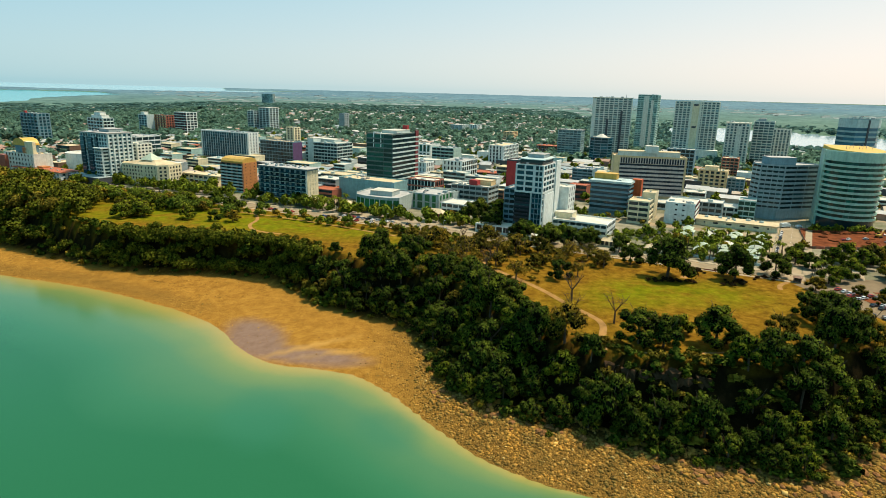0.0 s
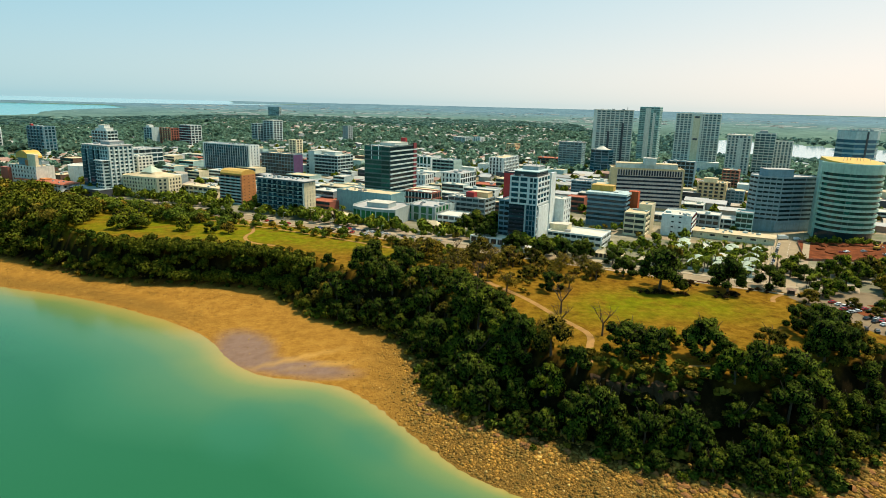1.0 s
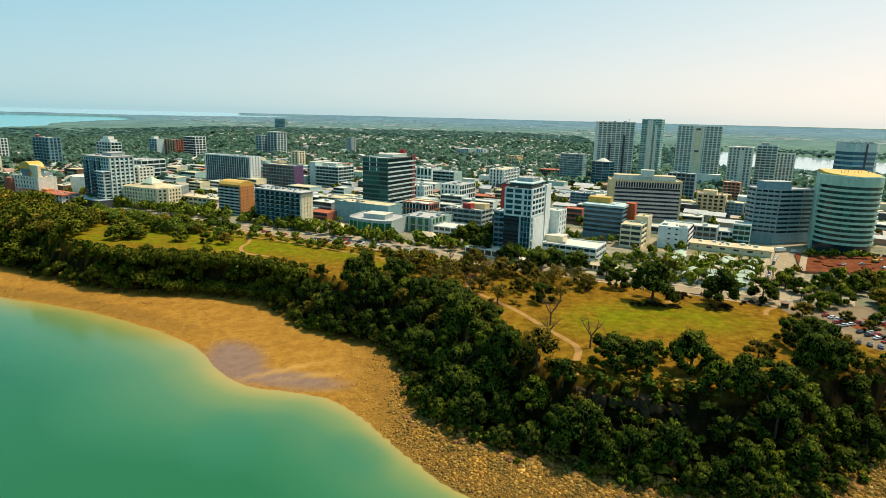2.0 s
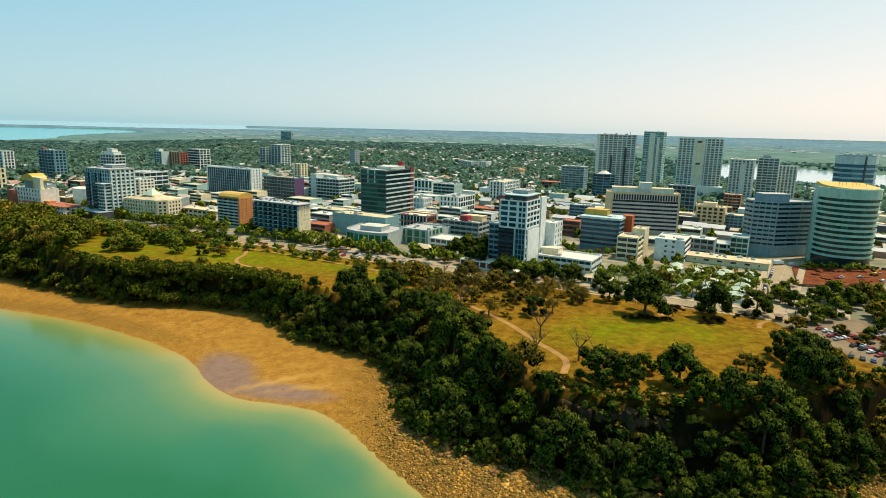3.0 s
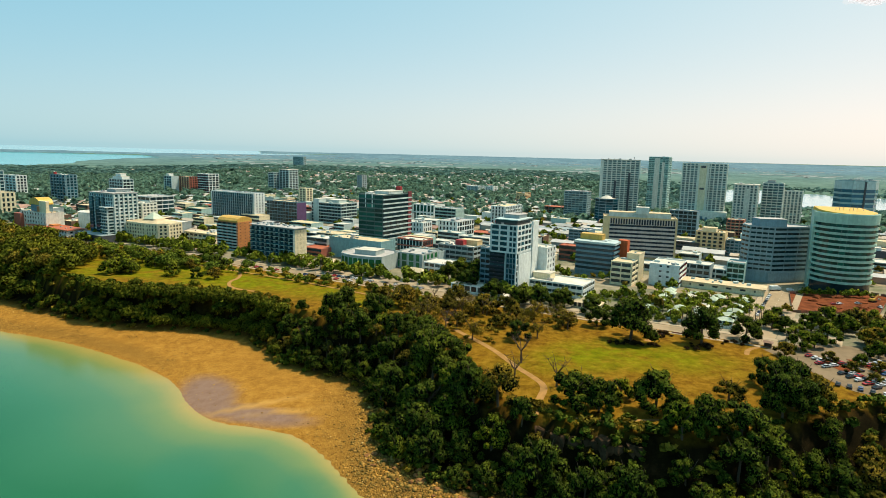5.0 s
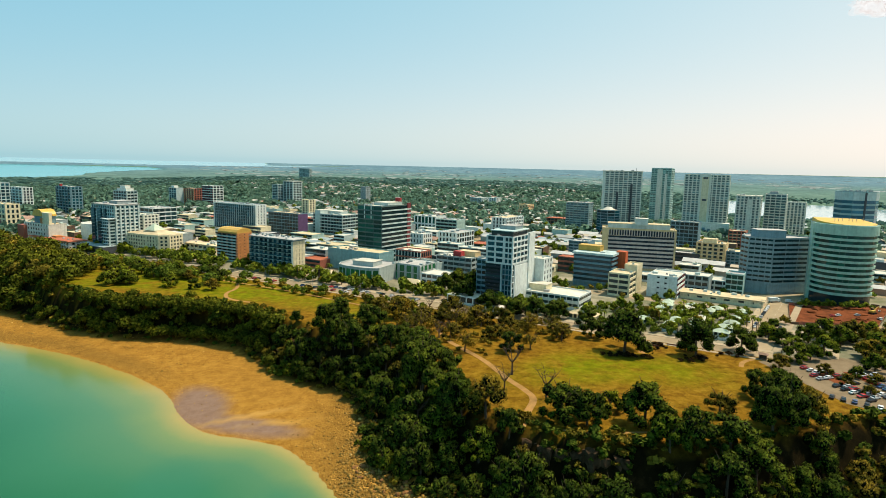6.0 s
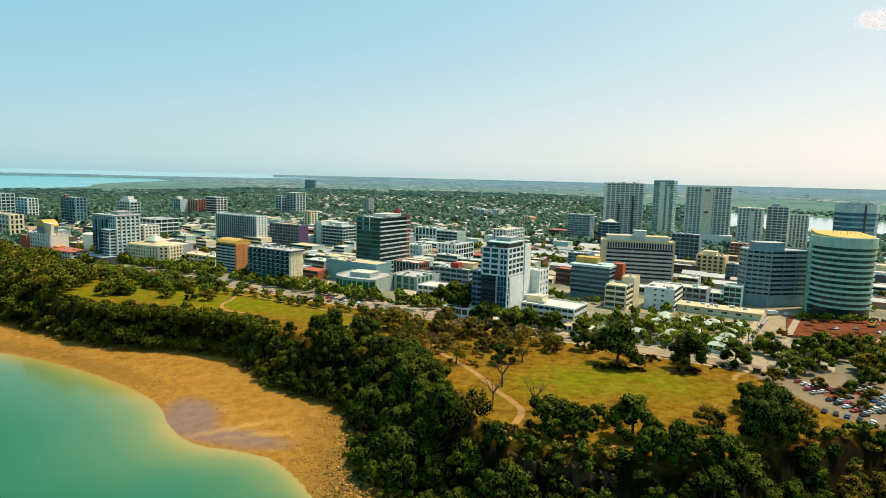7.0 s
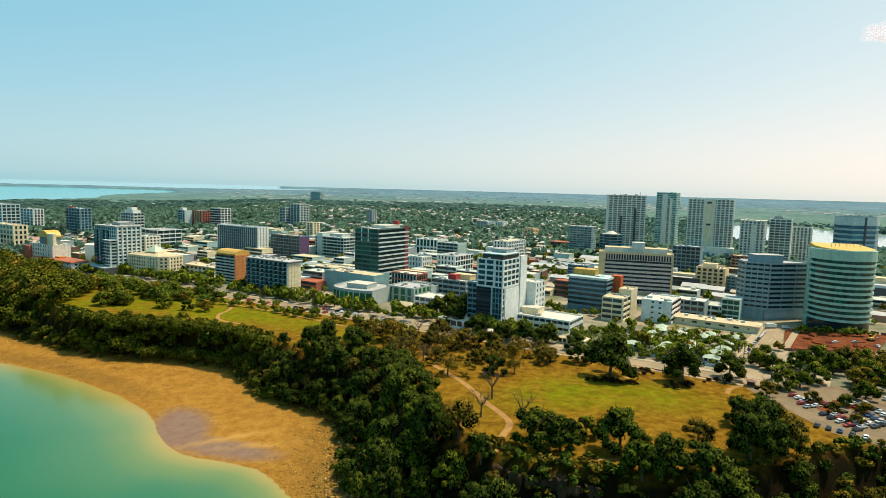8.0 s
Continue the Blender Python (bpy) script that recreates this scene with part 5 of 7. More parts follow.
# park trees
for kind, x, y, s in (("deep", 61, 289.9, 2.4), ("deep", 95, 287, 2), ("deep", 120, 294.7, 1.5), ("deep", 5, 285.1, 1.2), ("deep", 50, 313.1, 1.3), ("deep", 17, 206, 1.65), ("deep", 25, 203, 1.5), ("deep", 46, 206, 1.75), ("fresh", 36, 215, 1.15), ("deep", 52, 202, 1.0),
                      ("olive", 77, 217, 1.35), ("fresh", -250, 441.7, 1.49), ("fresh", -261, 422.3, 1.62), ("fresh", -239, 456.2, 1.62), ("fresh", -223, 467.8, 1.49), ("fresh", -245, 466.8, 1.49), ("deep", -199, 430.1, 1.49), ("deep", -203, 405.9, 0.94),
                      ("fresh", -272, 435.9, 1.49), ("fresh", -285, 453.3, 1.49), ("olive", -55, 342.1, 1.82), ("deep", -22, 424.3, 1.76), ("deep", -10, 409.8, 2.03), ("deep", -30, 412.7, 1.62), ("deep", -18, 390.4, 1.62), ("olive", 4, 337.3, 1.62), ("olive", -10, 332.4, 1.62),
                      ("sparse", -22, 322.8, 1.62), ("sparse", -40, 310.2, 1.62), ("bare", -30, 298.6, 1.35), ("bare", 3, 252.2, 1.62), ("bare", 14, 226.1, 1.49), ("bare", -2, 231, 1.35), ("sparse", 30, 325.7, 1.22), ("sparse", 18, 322.8, 1.35),
                      ("olive", -25, 346.9, 1.76), ("olive", -40, 327.6, 1.62), ("deep", -3, 358.5, 1.62), ("deep", 12, 348.9, 1.49), ("deep", 25, 345, 1.49), ("olive", -70, 358.5, 1.22), ("deep", 38, 351.8, 1.35), ("deep", 52, 339.2, 1.22), ("sparse", 15, 288.9, 1.08),
                      ("fresh", 145, 317.9, 1.35), ("fresh", 152, 328.6, 1.35), ("deep", 148, 310.2, 1.08), ("fresh", 160, 293.8, 1.49), ("fresh", 178, 310.2, 1.62), ("fresh", 190, 303.4, 1.62), ("olive", 205, 313.1, 1.76), ("fresh", 170, 271.6, 1.22), ("olive", 215, 288.9, 1.89), ("fresh", 200, 279.3, 1.62), ("olive", 225, 274.5, 1.76), ("olive", 127, 272, 1.0), ("fresh", 184, 288, 1.5), ("olive", 192, 270, 1.5), ("fresh", 205, 262, 1.6), ("fresh", 214, 300, 1.6),
                      ("fresh", 141, 283, 1.35), ("fresh", 149, 286, 1.2), ("fresh", 176, 322, 1.7), ("fresh", 165, 316, 1.5), ("olive", 190, 320, 1.7), ("olive", 198, 298, 1.8), ("olive", 179, 288, 1.5), ("olive", 143, 264, 0.8), ("olive", 145, 252, 0.75), ("olive", 147, 240, 0.7), ("fresh", 156, 262, 0.8), ("olive", 158, 253, 0.75), ("fresh", 206, 330, 1.3)):
    tree(kind, x, y, G - 0.1, s, 1.0, "park trees")
# bright bushes at the head of the beach
for x, y, k in ((-56, 236, 0.5), (-60, 230, 0.34), (-52, 224, 0.3), (3, 174, 0.42), (14, 170.5, 0.3), (24, 165, 0.45), (-20, 182, 0.3)):
    tree("fresh", x, y, float(height(np.array([x]), np.array([y]))[0]) - 0.2, k, 1.0, "beach bushes", "bright green bush at the head of the beach")
# more shade trees on the far lawn
lawn = random.Random(23)
for k in range(17):
    x, y = lawn.uniform(-320, -175), lawn.uniform(398, 475)
    if road_line(x, y) < -10 and float(side(TOP, np.array([x]), np.array([y]))[0]) > 14:
        tree(lawn.choice(("fresh", "fresh", "olive")), x, y, G - 0.1, lawn.uniform(1.1, 1.7), 0.9, "park trees")
# the dry grove in the middle of the park
grove = random.Random(17)
for k in range(62):
    x, y = grove.uniform(-75, 36), grove.uniform(278, 368)
    if road_line(x, y) > -8 or (x > -2 and y < 300):
        continue
    tree(grove.choice(("olive", "olive", "sparse", "sparse", "bare", "deep")), x, y, G - 0.1, grove.uniform(0.7, 1.3), 1.0, "park trees")


# ---- roads, paths and the park ----
def ribbon(name, pts, width, z, mat, label, category="path", thick=0.06, curve=True):
    """A strip of paving along a line, with a little thickness."""
    p = along(pts) if curve and len(pts) > 2 else np.array(pts, float)
    d = np.gradient(p, axis=0)
    d /= np.linalg.norm(d, axis=1, keepdims=True)
    nrm = np.stack([-d[:, 1], d[:, 0]], 1) * width / 2
    bm = bmesh.new()
    rows = [[bm.verts.new((*(q + s * m), h)) for s, h in ((-1, z - thick), (-1, z), (1, z), (1, z - thick))] for q, m in zip(p, nrm)]
    for a, b in zip(rows, rows[1:]):
        for i in range(3):
            bm.faces.new((a[i], b[i], b[i + 1], a[i + 1]))
    bmesh.ops.recalc_face_normals(bm, faces=bm.faces)
    me = bpy.data.meshes.new(name)
    bm.to_mesh(me)
    bm.free()
    me.materials.append(mat)
    return tagged(new(name, me), label, category, kind="structure")


def patch(name, poly, z, mat, label, category, thick=0.08):
    me = prism_mesh(poly, z - thick, z, mat)
    return tagged(new(name, me), label, category, kind="structure")


def espl(s, o):
    """A point s metres along the foreshore road and o metres inland of it."""
    return (-103 + 0.885 * s + 0.466 * o, 409.7 - 0.466 * s + 0.885 * o)


def street(s, o):
    """A point s metres up the side street and o metres to its right."""
    return (128 + 0.543 * s + 0.839 * o, 306.3 + 0.839 * s - 0.543 * o)


ribbon("road", [espl(-420, 4), espl(265, 4)], 11, G + 0.07, M_ASPHALT, "sun-bleached asphalt foreshore road", "road", curve=False)
ribbon("pavement", [espl(-420, 12), espl(265, 12)], 4, G + 0.16, M_PAVE, "concrete footpath with a raised kerb", "pavement", 0.16, False)
ribbon("pavement", [espl(-420, -4.5), espl(265, -4.5)], 2.5, G + 0.16, M_PAVE, "concrete footpath beside the park", "pavement", 0.16, False)
ribbon("road", [street(-8, 4), street(420, 4)], 15, G + 0.075, M_ASPHALT, "wide asphalt side street running inland", "road", curve=False)
ribbon("pavement", [street(-2, -6), street(150, -6)], 4, G + 0.17, M_PAVE, "concrete footpath along the side street", "pavement", 0.16, False)
ribbon("pavement", [street(-2, 14), street(150, 14)], 4, G + 0.17, M_PAVE, "concrete footpath along the side street", "pavement", 0.16, False)
for s in range(6, 150, 9):
    x, y = street(s, 4)
    tagged(put("road_marking", box_mesh(0.16, 3.2, 0.012, M_LINE), None, x, y, G + 0.076, -math.atan2(0.543, 0.839)), "white broken centre line on asphalt", "marking", "lane markings", "structure")
for o in (104, 216, 330):
    ribbon("road", [espl(-600, o), espl(520, o)], 12, G + 0.07, M_ASPHALT, "asphalt town street between building blocks", "road", curve=False)
for s in (-330, -190, -62, 66):
    ribbon("road", [espl(s, 12), espl(s, 420)], 11, G + 0.072, M_ASPHALT, "asphalt cross street between building blocks", "road", curve=False)
ribbon("road", [(262, 372), (282, 405), (345, 520), (420, 660)], 16, G + 0.078, M_ASPHALT, "wide sandy street lined with trees", "road", curve=False)
ribbon("path", [(93, 324.7), (85, 314.1), (77, 300.5), (69, 288.9)], 3.2, G + 0.05, M_TRACK, "worn red-brown dirt path", "path")
ribbon("path", [(-191, 451.3), (-182, 430.1), (-175, 409.8), (-178, 395.3), (-170, 377.9), (-150, 370.1)], 2.4, G + 0.05, M_TRACK, "winding dirt path through the grass", "path")
ribbon("path", [(2, 200), (5, 212), (10, 226), (6, 236.5), (1, 246), (-3, 257), (-9, 272), (-18, 287), (-26, 300), (-31, 319)], 2.8, G + 0.05, M_TRACK, "worn dirt path along the cliff top", "path")
ribbon("path", [(124, 286.1), (114, 280.3), (110, 272.5)], 2.2, G + 0.05, M_TRACK, "short dirt path across the grass", "path")
ribbon("path", [espl(-200, -16), espl(-120, -20), espl(-40, -17), espl(40, -24)], 2.0, G + 0.05, M_TRACK, "pale footpath beside the grass", "path")
ribbon("path", [(16, 198.1), (28, 195.7), (44, 199.1), (60, 198.1)], 1.3, G + 0.06, M_TRACK, "narrow lookout path at the cliff edge", "path")
patch("paving", [espl(-60, 13.5), espl(60, 13.5), espl(60, 26), espl(-60, 26)], G + 0.05, M_PAVE, "paved forecourt in front of offices", "paving")
patch("car_park", [(122, 281.2), (132, 231), (146, 217.4), (175, 234.8), (196, 252.2), (176, 288.9), (150, 292.8)], G + 0.06, M_CARPARK, "asphalt car park above the beach", "car park")
patch("median", [(140, 268.7), (145, 268.7), (150, 240.6), (146, 234.8), (144, 234.8)], G + 0.16, M_REDDIRT, "red gravel median between parked cars", "median", 0.12)
patch("median", [(154, 269.6), (157, 269.6), (160, 252.2), (158, 248.4)], G + 0.16, M_REDDIRT, "red gravel median between parked cars", "median", 0.12)

patch("paving", [street(4, 16.2), street(4, 40), street(52, 40), street(52, 16.2)], G + 0.09, M_PAVE, "sunlit paved apron beside the side street", "paving")
# building site
site = [(176, 354.7), (202, 405.9), (252, 420.4), (268, 403), (226, 352.7)]
patch("building_site", site, G + 0.1, M_REDDIRT, "bare red earth of a building site", "building site", 0.1)
rng = random.Random(3)


def mound(x, y, r, h, mat, name, label, category, seed):
    bm = bmesh.new()
    bmesh.ops.create_icosphere(bm, subdivisions=2, radius=1)
    for v in bm.verts:
        k = 1 + 0.35 * noise.noise(v.co * 1.7 + Vector((seed, 0, 0))) + 0.15 * noise.noise(v.co * 4 + Vector((0, seed, 0)))
        v.co = Vector((v.co.x * r * k, v.co.y * r * 0.8 * k, v.co.z * h * k))
    me = bpy.data.meshes.new(name)
    bm.to_mesh(me)
    bm.free()
    me.materials.append(mat)
    ob = new(name, me)
    ob.location = (x, y, G)
    ob.rotation_euler = (0, 0, seed)
    return tagged(ob, label, category)


for i in range(9):
    tagged(mound(rng.uniform(195, 245), rng.uniform(368, 403), rng.uniform(2, 5), rng.uniform(0.8, 2.2), M_REDDIRT, "earth_mound", "loose heap of red earth", "earth heap", i), group="earth heaps")
fence = base("site_fence", 202, 405.9, G, "low orange-brown hoarding round the building site", "fence")
for a, b in zip(site, site[1:] + site[:1]):
    k = int(math.dist(a, b) // 5)
    for j in range(k):
        t = (j + 0.5) / k
        put("panel", box_mesh(4.7, 0.12, 1.6, M_BROWN if j % 4 else M_BRICKRED), fence, a[0] + (b[0] - a[0]) * t - 202, a[1] + (b[1] - a[1]) * t - 405.9, 0.05, math.atan2(b[1] - a[1], b[0] - a[0]))

# ---- cars ----
CAR_PAINT = [(paint("car paint " + n, c, 0.25, 0.05), lab) for n, c, lab in (("white", (0.75, 0.75, 0.74), "white hatchback parked on asphalt"), ("silver", (0.45, 0.46, 0.47), "silver hatchback parked on asphalt"), ("black", (0.03, 0.03, 0.035), "black hatchback parked on asphalt"),
                                                                         ("red", (0.4, 0.03, 0.03), "red hatchback parked on asphalt"), ("blue", (0.05, 0.09, 0.2), "dark blue hatchback parked on asphalt"))]


def car(mat, label):
    e = base("car", 0, 0, -50, label, "car", "parked cars")
    bm = bmesh.new()
    prof = [(-2.15, 0.35), (-2.2, 0.8), (-2.0, 0.98), (-1.1, 1.02), (1.0, 0.98), (2.05, 0.82), (2.2, 0.6), (2.15, 0.35)]
    a, b = [bm.verts.new((x, -0.88, z)) for x, z in prof], [bm.verts.new((x, 0.88, z)) for x, z in prof]
    for i in range(8):
        bm.faces.new((a[i], b[i], b[(i + 1) % 8], a[(i + 1) % 8]))
    bm.faces.new(a[::-1]), bm.faces.new(b)
    bmesh.ops.recalc_face_normals(bm, faces=bm.faces)
    bmesh.ops.bevel(bm, geom=bm.edges[:], offset=0.07, segments=1, affect="EDGES")
    part("body", bm, mat, e)
    for nm, m, lo, hi, z0, z1 in (("cabin_glass", M_GLASS, (-1.75, 1.15), (-1.2, 0.45), 0.97, 1.42), ("cabin_roof", mat, (-1.25, 0.5), (-1.1, 0.35), 1.42, 1.5)):
        bm = bmesh.new()
        v = [bm.verts.new((x, y, z0)) for x, y in ((lo[0], -0.8), (lo[1], -0.8), (lo[1], 0.8), (lo[0], 0.8))] + [bm.verts.new((x, y, z1)) for x, y in ((hi[0], -0.62), (hi[1], -0.62), (hi[1], 0.62), (hi[0], 0.62))]
        for f in ((4, 5, 6, 7), (0, 1, 5, 4), (1, 2, 6, 5), (2, 3, 7, 6), (3, 0, 4, 7)):
            bm.faces.new([v[i] for i in f])
        part(nm, bm, m, e)
    for x in (-1.35, 1.35):
        for y in (-0.8, 0.8):
            if "wheel" not in CACHE:
                bm = bmesh.new()
                bmesh.ops.create_cone(bm, cap_ends=True, segments=10, radius1=0.33, radius2=0.33, depth=0.24, matrix=Matrix.Rotation(radians(90), 4, "X"))
                CACHE["wheel"] = bpy.data.meshes.new("wheel")
                bm.to_mesh(CACHE["wheel"])
                bm.free()
                CACHE["wheel"].materials.append(M_RUBBER)
            put("wheel", CACHE["wheel"], e, x, y, 0.33)
    return e


spots = []
for (x0, y0), (x1, y1), k, turn in (((139, 272.5), (147, 236.8), 12, 20), ((146, 268.7), (153, 237.7), 11, 20), ((160, 270.6), (158, 240.6), 10, 25), ((129.5, 236.8), (145, 224.2), 6, 55), ((137, 261.9), (143.5, 233.9), 8, 20), ((166, 265.8), (165, 244.5), 7, 25), ((176, 279.3), (186, 258), 7, 35)):
    for j in range(k):
        if rng.random() < 0.9:
            t = j / max(1, k - 1)
            spots.append((x0 + (x1 - x0) * t + rng.uniform(-0.3, 0.3), y0 + (y1 - y0) * t + rng.uniform(-0.3, 0.3), turn + rng.uniform(-4, 4) + (180 if rng.random() < 0.3 else 0), G + 0.06))
for s in range(-150, 60, 4):
    if rng.random() < 0.45:
        spots.append((*espl(s, -0.2 + rng.uniform(-0.2, 0.2)), 62 + rng.uniform(-4, 4), G + 0.07))
    if rng.random() < 0.4 and s > -60:
        spots.append((*espl(s, 8.2), 61, G + 0.07))
for s in range(10, 120, 7):
    if rng.random() < 0.55:
        spots.append((*street(s, -2.2), 57.1, G + 0.075))
    if rng.random() < 0.25:
        spots.append((*street(s, 10.2), 57.1, G + 0.075))
spots += [(214, 377, 20, G + 0.1), (219, 379, 24, G + 0.1), (232, 381, 15, G + 0.1), (240, 372, 80, G + 0.1)]
models = [car(m, lab) for m, lab in CAR_PAINT]
for i, (x, y, t, z) in enumerate(spots):
    q = rng.random()
    w = 0 if q < 0.3 else 1 if q < 0.52 else 2 if q < 0.76 else 3 if q < 0.88 else 4
    copy_thing(models[w], pose(x, y, z, 0, 0, t))
for m in models:
    for o in (*m.children_recursive, m):
        bpy.data.objects.remove(o)

# ---- a box truck and a van in the loading bay of the bent office ----
truck = base("truck", 197, 415, G + 0.08, "white box truck parked in a loading bay", "truck", turn=radians(14))
for name, mat, x0, x1, y, z0, z1 in (("cargo_box", M_WHITE, -4.2, 2.2, 1.2, 0.9, 3.5), ("cab", M_WHITE, 2.4, 4.2, 1.1, 0.6, 2.6), ("windscreen", M_GLASS, 4.2, 4.27, 0.95, 1.6, 2.4), ("chassis", M_RUBBER, -4.1, 4.1, 0.5, 0.5, 0.88)):
    bm = bmesh.new()
    bmesh.ops.create_cube(bm, size=1, matrix=Matrix.Translation(((x0 + x1) / 2, 0, (z0 + z1) / 2)) @ Matrix.Diagonal((x1 - x0, 2 * y, z1 - z0, 1)))
    if name in ("cargo_box", "cab"):
        bmesh.ops.bevel(bm, geom=bm.edges[:], offset=0.1, segments=2, affect="EDGES")
    part(name, bm, mat, truck)
for x in (-2.6, 3.2):
    for y in (-1.0, 1.0):
        put("wheel", CACHE["wheel"], truck, x, y, 0.45).scale = (1.36, 1.3, 1.36)
van = base("van", 207.5, 415.5, G + 0.08, "white delivery van parked beside an office", "van", turn=radians(14))
bm = bmesh.new()
prof = [(-2.4, 0.4), (-2.45, 1.9), (-2.2, 2.05), (1.2, 2.05), (1.9, 1.3), (2.5, 1.1), (2.55, 0.4)]
a, b = [bm.verts.new((x, -0.95, z)) for x, z in prof], [bm.verts.new((x, 0.95, z)) for x, z in prof]
for i in range(7):
    bm.faces.new((a[i], b[i], b[(i + 1) % 7], a[(i + 1) % 7]))
bm.faces.new(a[::-1]), bm.faces.new(b)
bmesh.ops.recalc_face_normals(bm, faces=bm.faces)
bmesh.ops.bevel(bm, geom=bm.edges[:], offset=0.08, segments=1, affect="EDGES")
part("body", bm, CAR_PAINT[0][0], van)
put("side_window", box_mesh(1.0, 1.94, 0.55, M_GLASS), van, 1.0, 0, 1.3)
for x in (-1.5, 1.6):
    for y in (-0.85, 0.85):
        put("wheel", CACHE["wheel"], van, x, y, 0.33)

# ---- low walls by the road ----
for x, y, turn, L in ((78.5, 302.5, -28, 7), (91, 303, -28, 9)):
    wall = base("planter_wall", x, y, G, "low red-brown brick planter wall", "wall", "planter walls", radians(turn))
    put("brickwork", box_mesh(L, 0.5, 0.7, M_BRICKRED), wall)
    put("coping", box_mesh(L + 0.15, 0.62, 0.1, M_PAVE), wall, 0, 0, 0.7)
wall = base("boundary_wall", 108, 322, G, "long grey boundary wall of the resort", "wall", turn=radians(-30))
for k in range(9):
    put("wall_panel", box_mesh(3.5, 0.18, 1.5, M_LGREY), wall, -15.4 + 3.85 * k, 0, 0)
    put("wall_pier", box_mesh(0.34, 0.34, 1.7, M_GREY), wall, -17.3 + 3.85 * k, 0, 0)

# ---- excavator on the building site ----
digger = base("excavator", 246, 388, G + 0.1, "yellow excavator parked on bare red earth", "excavator", turn=radians(25))
for y in (-1.3, 1.3):
    bm = bmesh.new()
    bmesh.ops.create_cube(bm, size=1, matrix=Matrix.Translation((0, y, 0.5)) @ Matrix.Diagonal((4.2, 0.7, 1.0, 1)))
    bmesh.ops.bevel(bm, geom=[q for q in bm.edges if abs(q.verts[0].co.y - q.verts[1].co.y) > 0.3], offset=0.4, segments=2, affect="EDGES")
    part("track", bm, M_RUBBER, digger)
bm = bmesh.new()
bmesh.ops.create_cube(bm, size=1, matrix=Matrix.Translation((-0.6, 0, 1.7)) @ Matrix.Diagonal((3.6, 2.7, 1.3, 1)))
bmesh.ops.bevel(bm, geom=bm.edges[:], offset=0.18, segments=2, affect="EDGES")
part("body", bm, M_YELLOW, digger)
cab = put("cab", box_mesh(1.6, 1.1, 1.7, M_GLASS), digger, 0.6, 0.75, 1.9)
put("cab_roof", box_mesh(1.7, 1.2, 0.12, M_YELLOW), cab, 0, 0, 1.7)
for name, a, b, r0, r1 in (("boom", (0.8, -0.3, 2.0), (4.4, -0.3, 4.6), 0.4, 0.3), ("stick", (4.4, -0.3, 4.6), (6.6, -0.3, 1.9), 0.28, 0.2)):
    bm = bmesh.new()
    limb(bm, a, b, r0, r1, 4)
    part(name, bm, M_YELLOW, digger)
bm = bmesh.new()
bmesh.ops.create_cone(bm, cap_ends=True, segments=6, radius1=0.75, radius2=0.35, depth=1.2, matrix=Matrix.Translation((6.5, -0.3, 1.3)) @ Matrix.Rotation(radians(90), 4, "X"))
part("bucket", bm, M_METAL, digger)

# ---- street lamps ----
def street_lamp(x, y, turn):
    e = base("street_lamp", x, y, G + 0.1, "tall grey steel street lamp beside the road", "street lamp", "street lamps", turn)
    if "pole" not in CACHE:
        bm = bmesh.new()
        limb(bm, (0, 0, 0), (0, 0, 8.5), 0.12, 0.07, 8)
        me = bpy.data.meshes.new("pole")
        bm.to_mesh(me)
        bm.free()
        me.materials.append(M_METAL)
        CACHE["pole"] = me
    put("pole", CACHE["pole"], e)
    put("arm", box_mesh(2.2, 0.09, 0.09, M_METAL), e, 1.0, 0, 8.4)
    put("lamp_head", box_mesh(0.8, 0.3, 0.14, M_LGREY), e, 2.2, 0, 8.36)


for s in range(-190, 190, 42):
    street_lamp(*espl(s, -3.2), radians(62))
for s in range(20, 120, 33):
    street_lamp(*street(s, -4.3), radians(-33))

# ---- palms ----
def frond_mesh(seed):
    rg = random.Random(seed)
    bm = bmesh.new()
    for i in range(15):
        a = 2 * math.pi * i / 15 + rg.uniform(-0.2, 0.2)
        up, L = rg.uniform(0.1, 1.1), rg.uniform(2.2, 3.0)
        last = None
        for j in range(6):
            t = j / 5
            c = Vector((math.cos(a) * L * t, math.sin(a) * L * t, up * 2.0 * t - 2.3 * t * t))
            w = 0.5 * (1 - t) ** 0.6 * (0.35 if j == 0 else 1) + 0.03
            s = Vector((-math.sin(a) * w, math.cos(a) * w, -0.25 * w))
            s2 = Vector((math.sin(a) * w, -math.cos(a) * w, -0.25 * w))
            row = [bm.verts.new(c + s), bm.verts.new(c), bm.verts.new(c + s2)]
            if last:
                bm.faces.new((last[0], row[0], row[1], last[1]))
                bm.faces.new((last[1], row[1], row[2], last[2]))
            last = row
    me = bpy.data.meshes.new("fronds")
    bm.to_mesh(me)
    bm.free()
    me.materials.append(M_LEAFB)
    return me


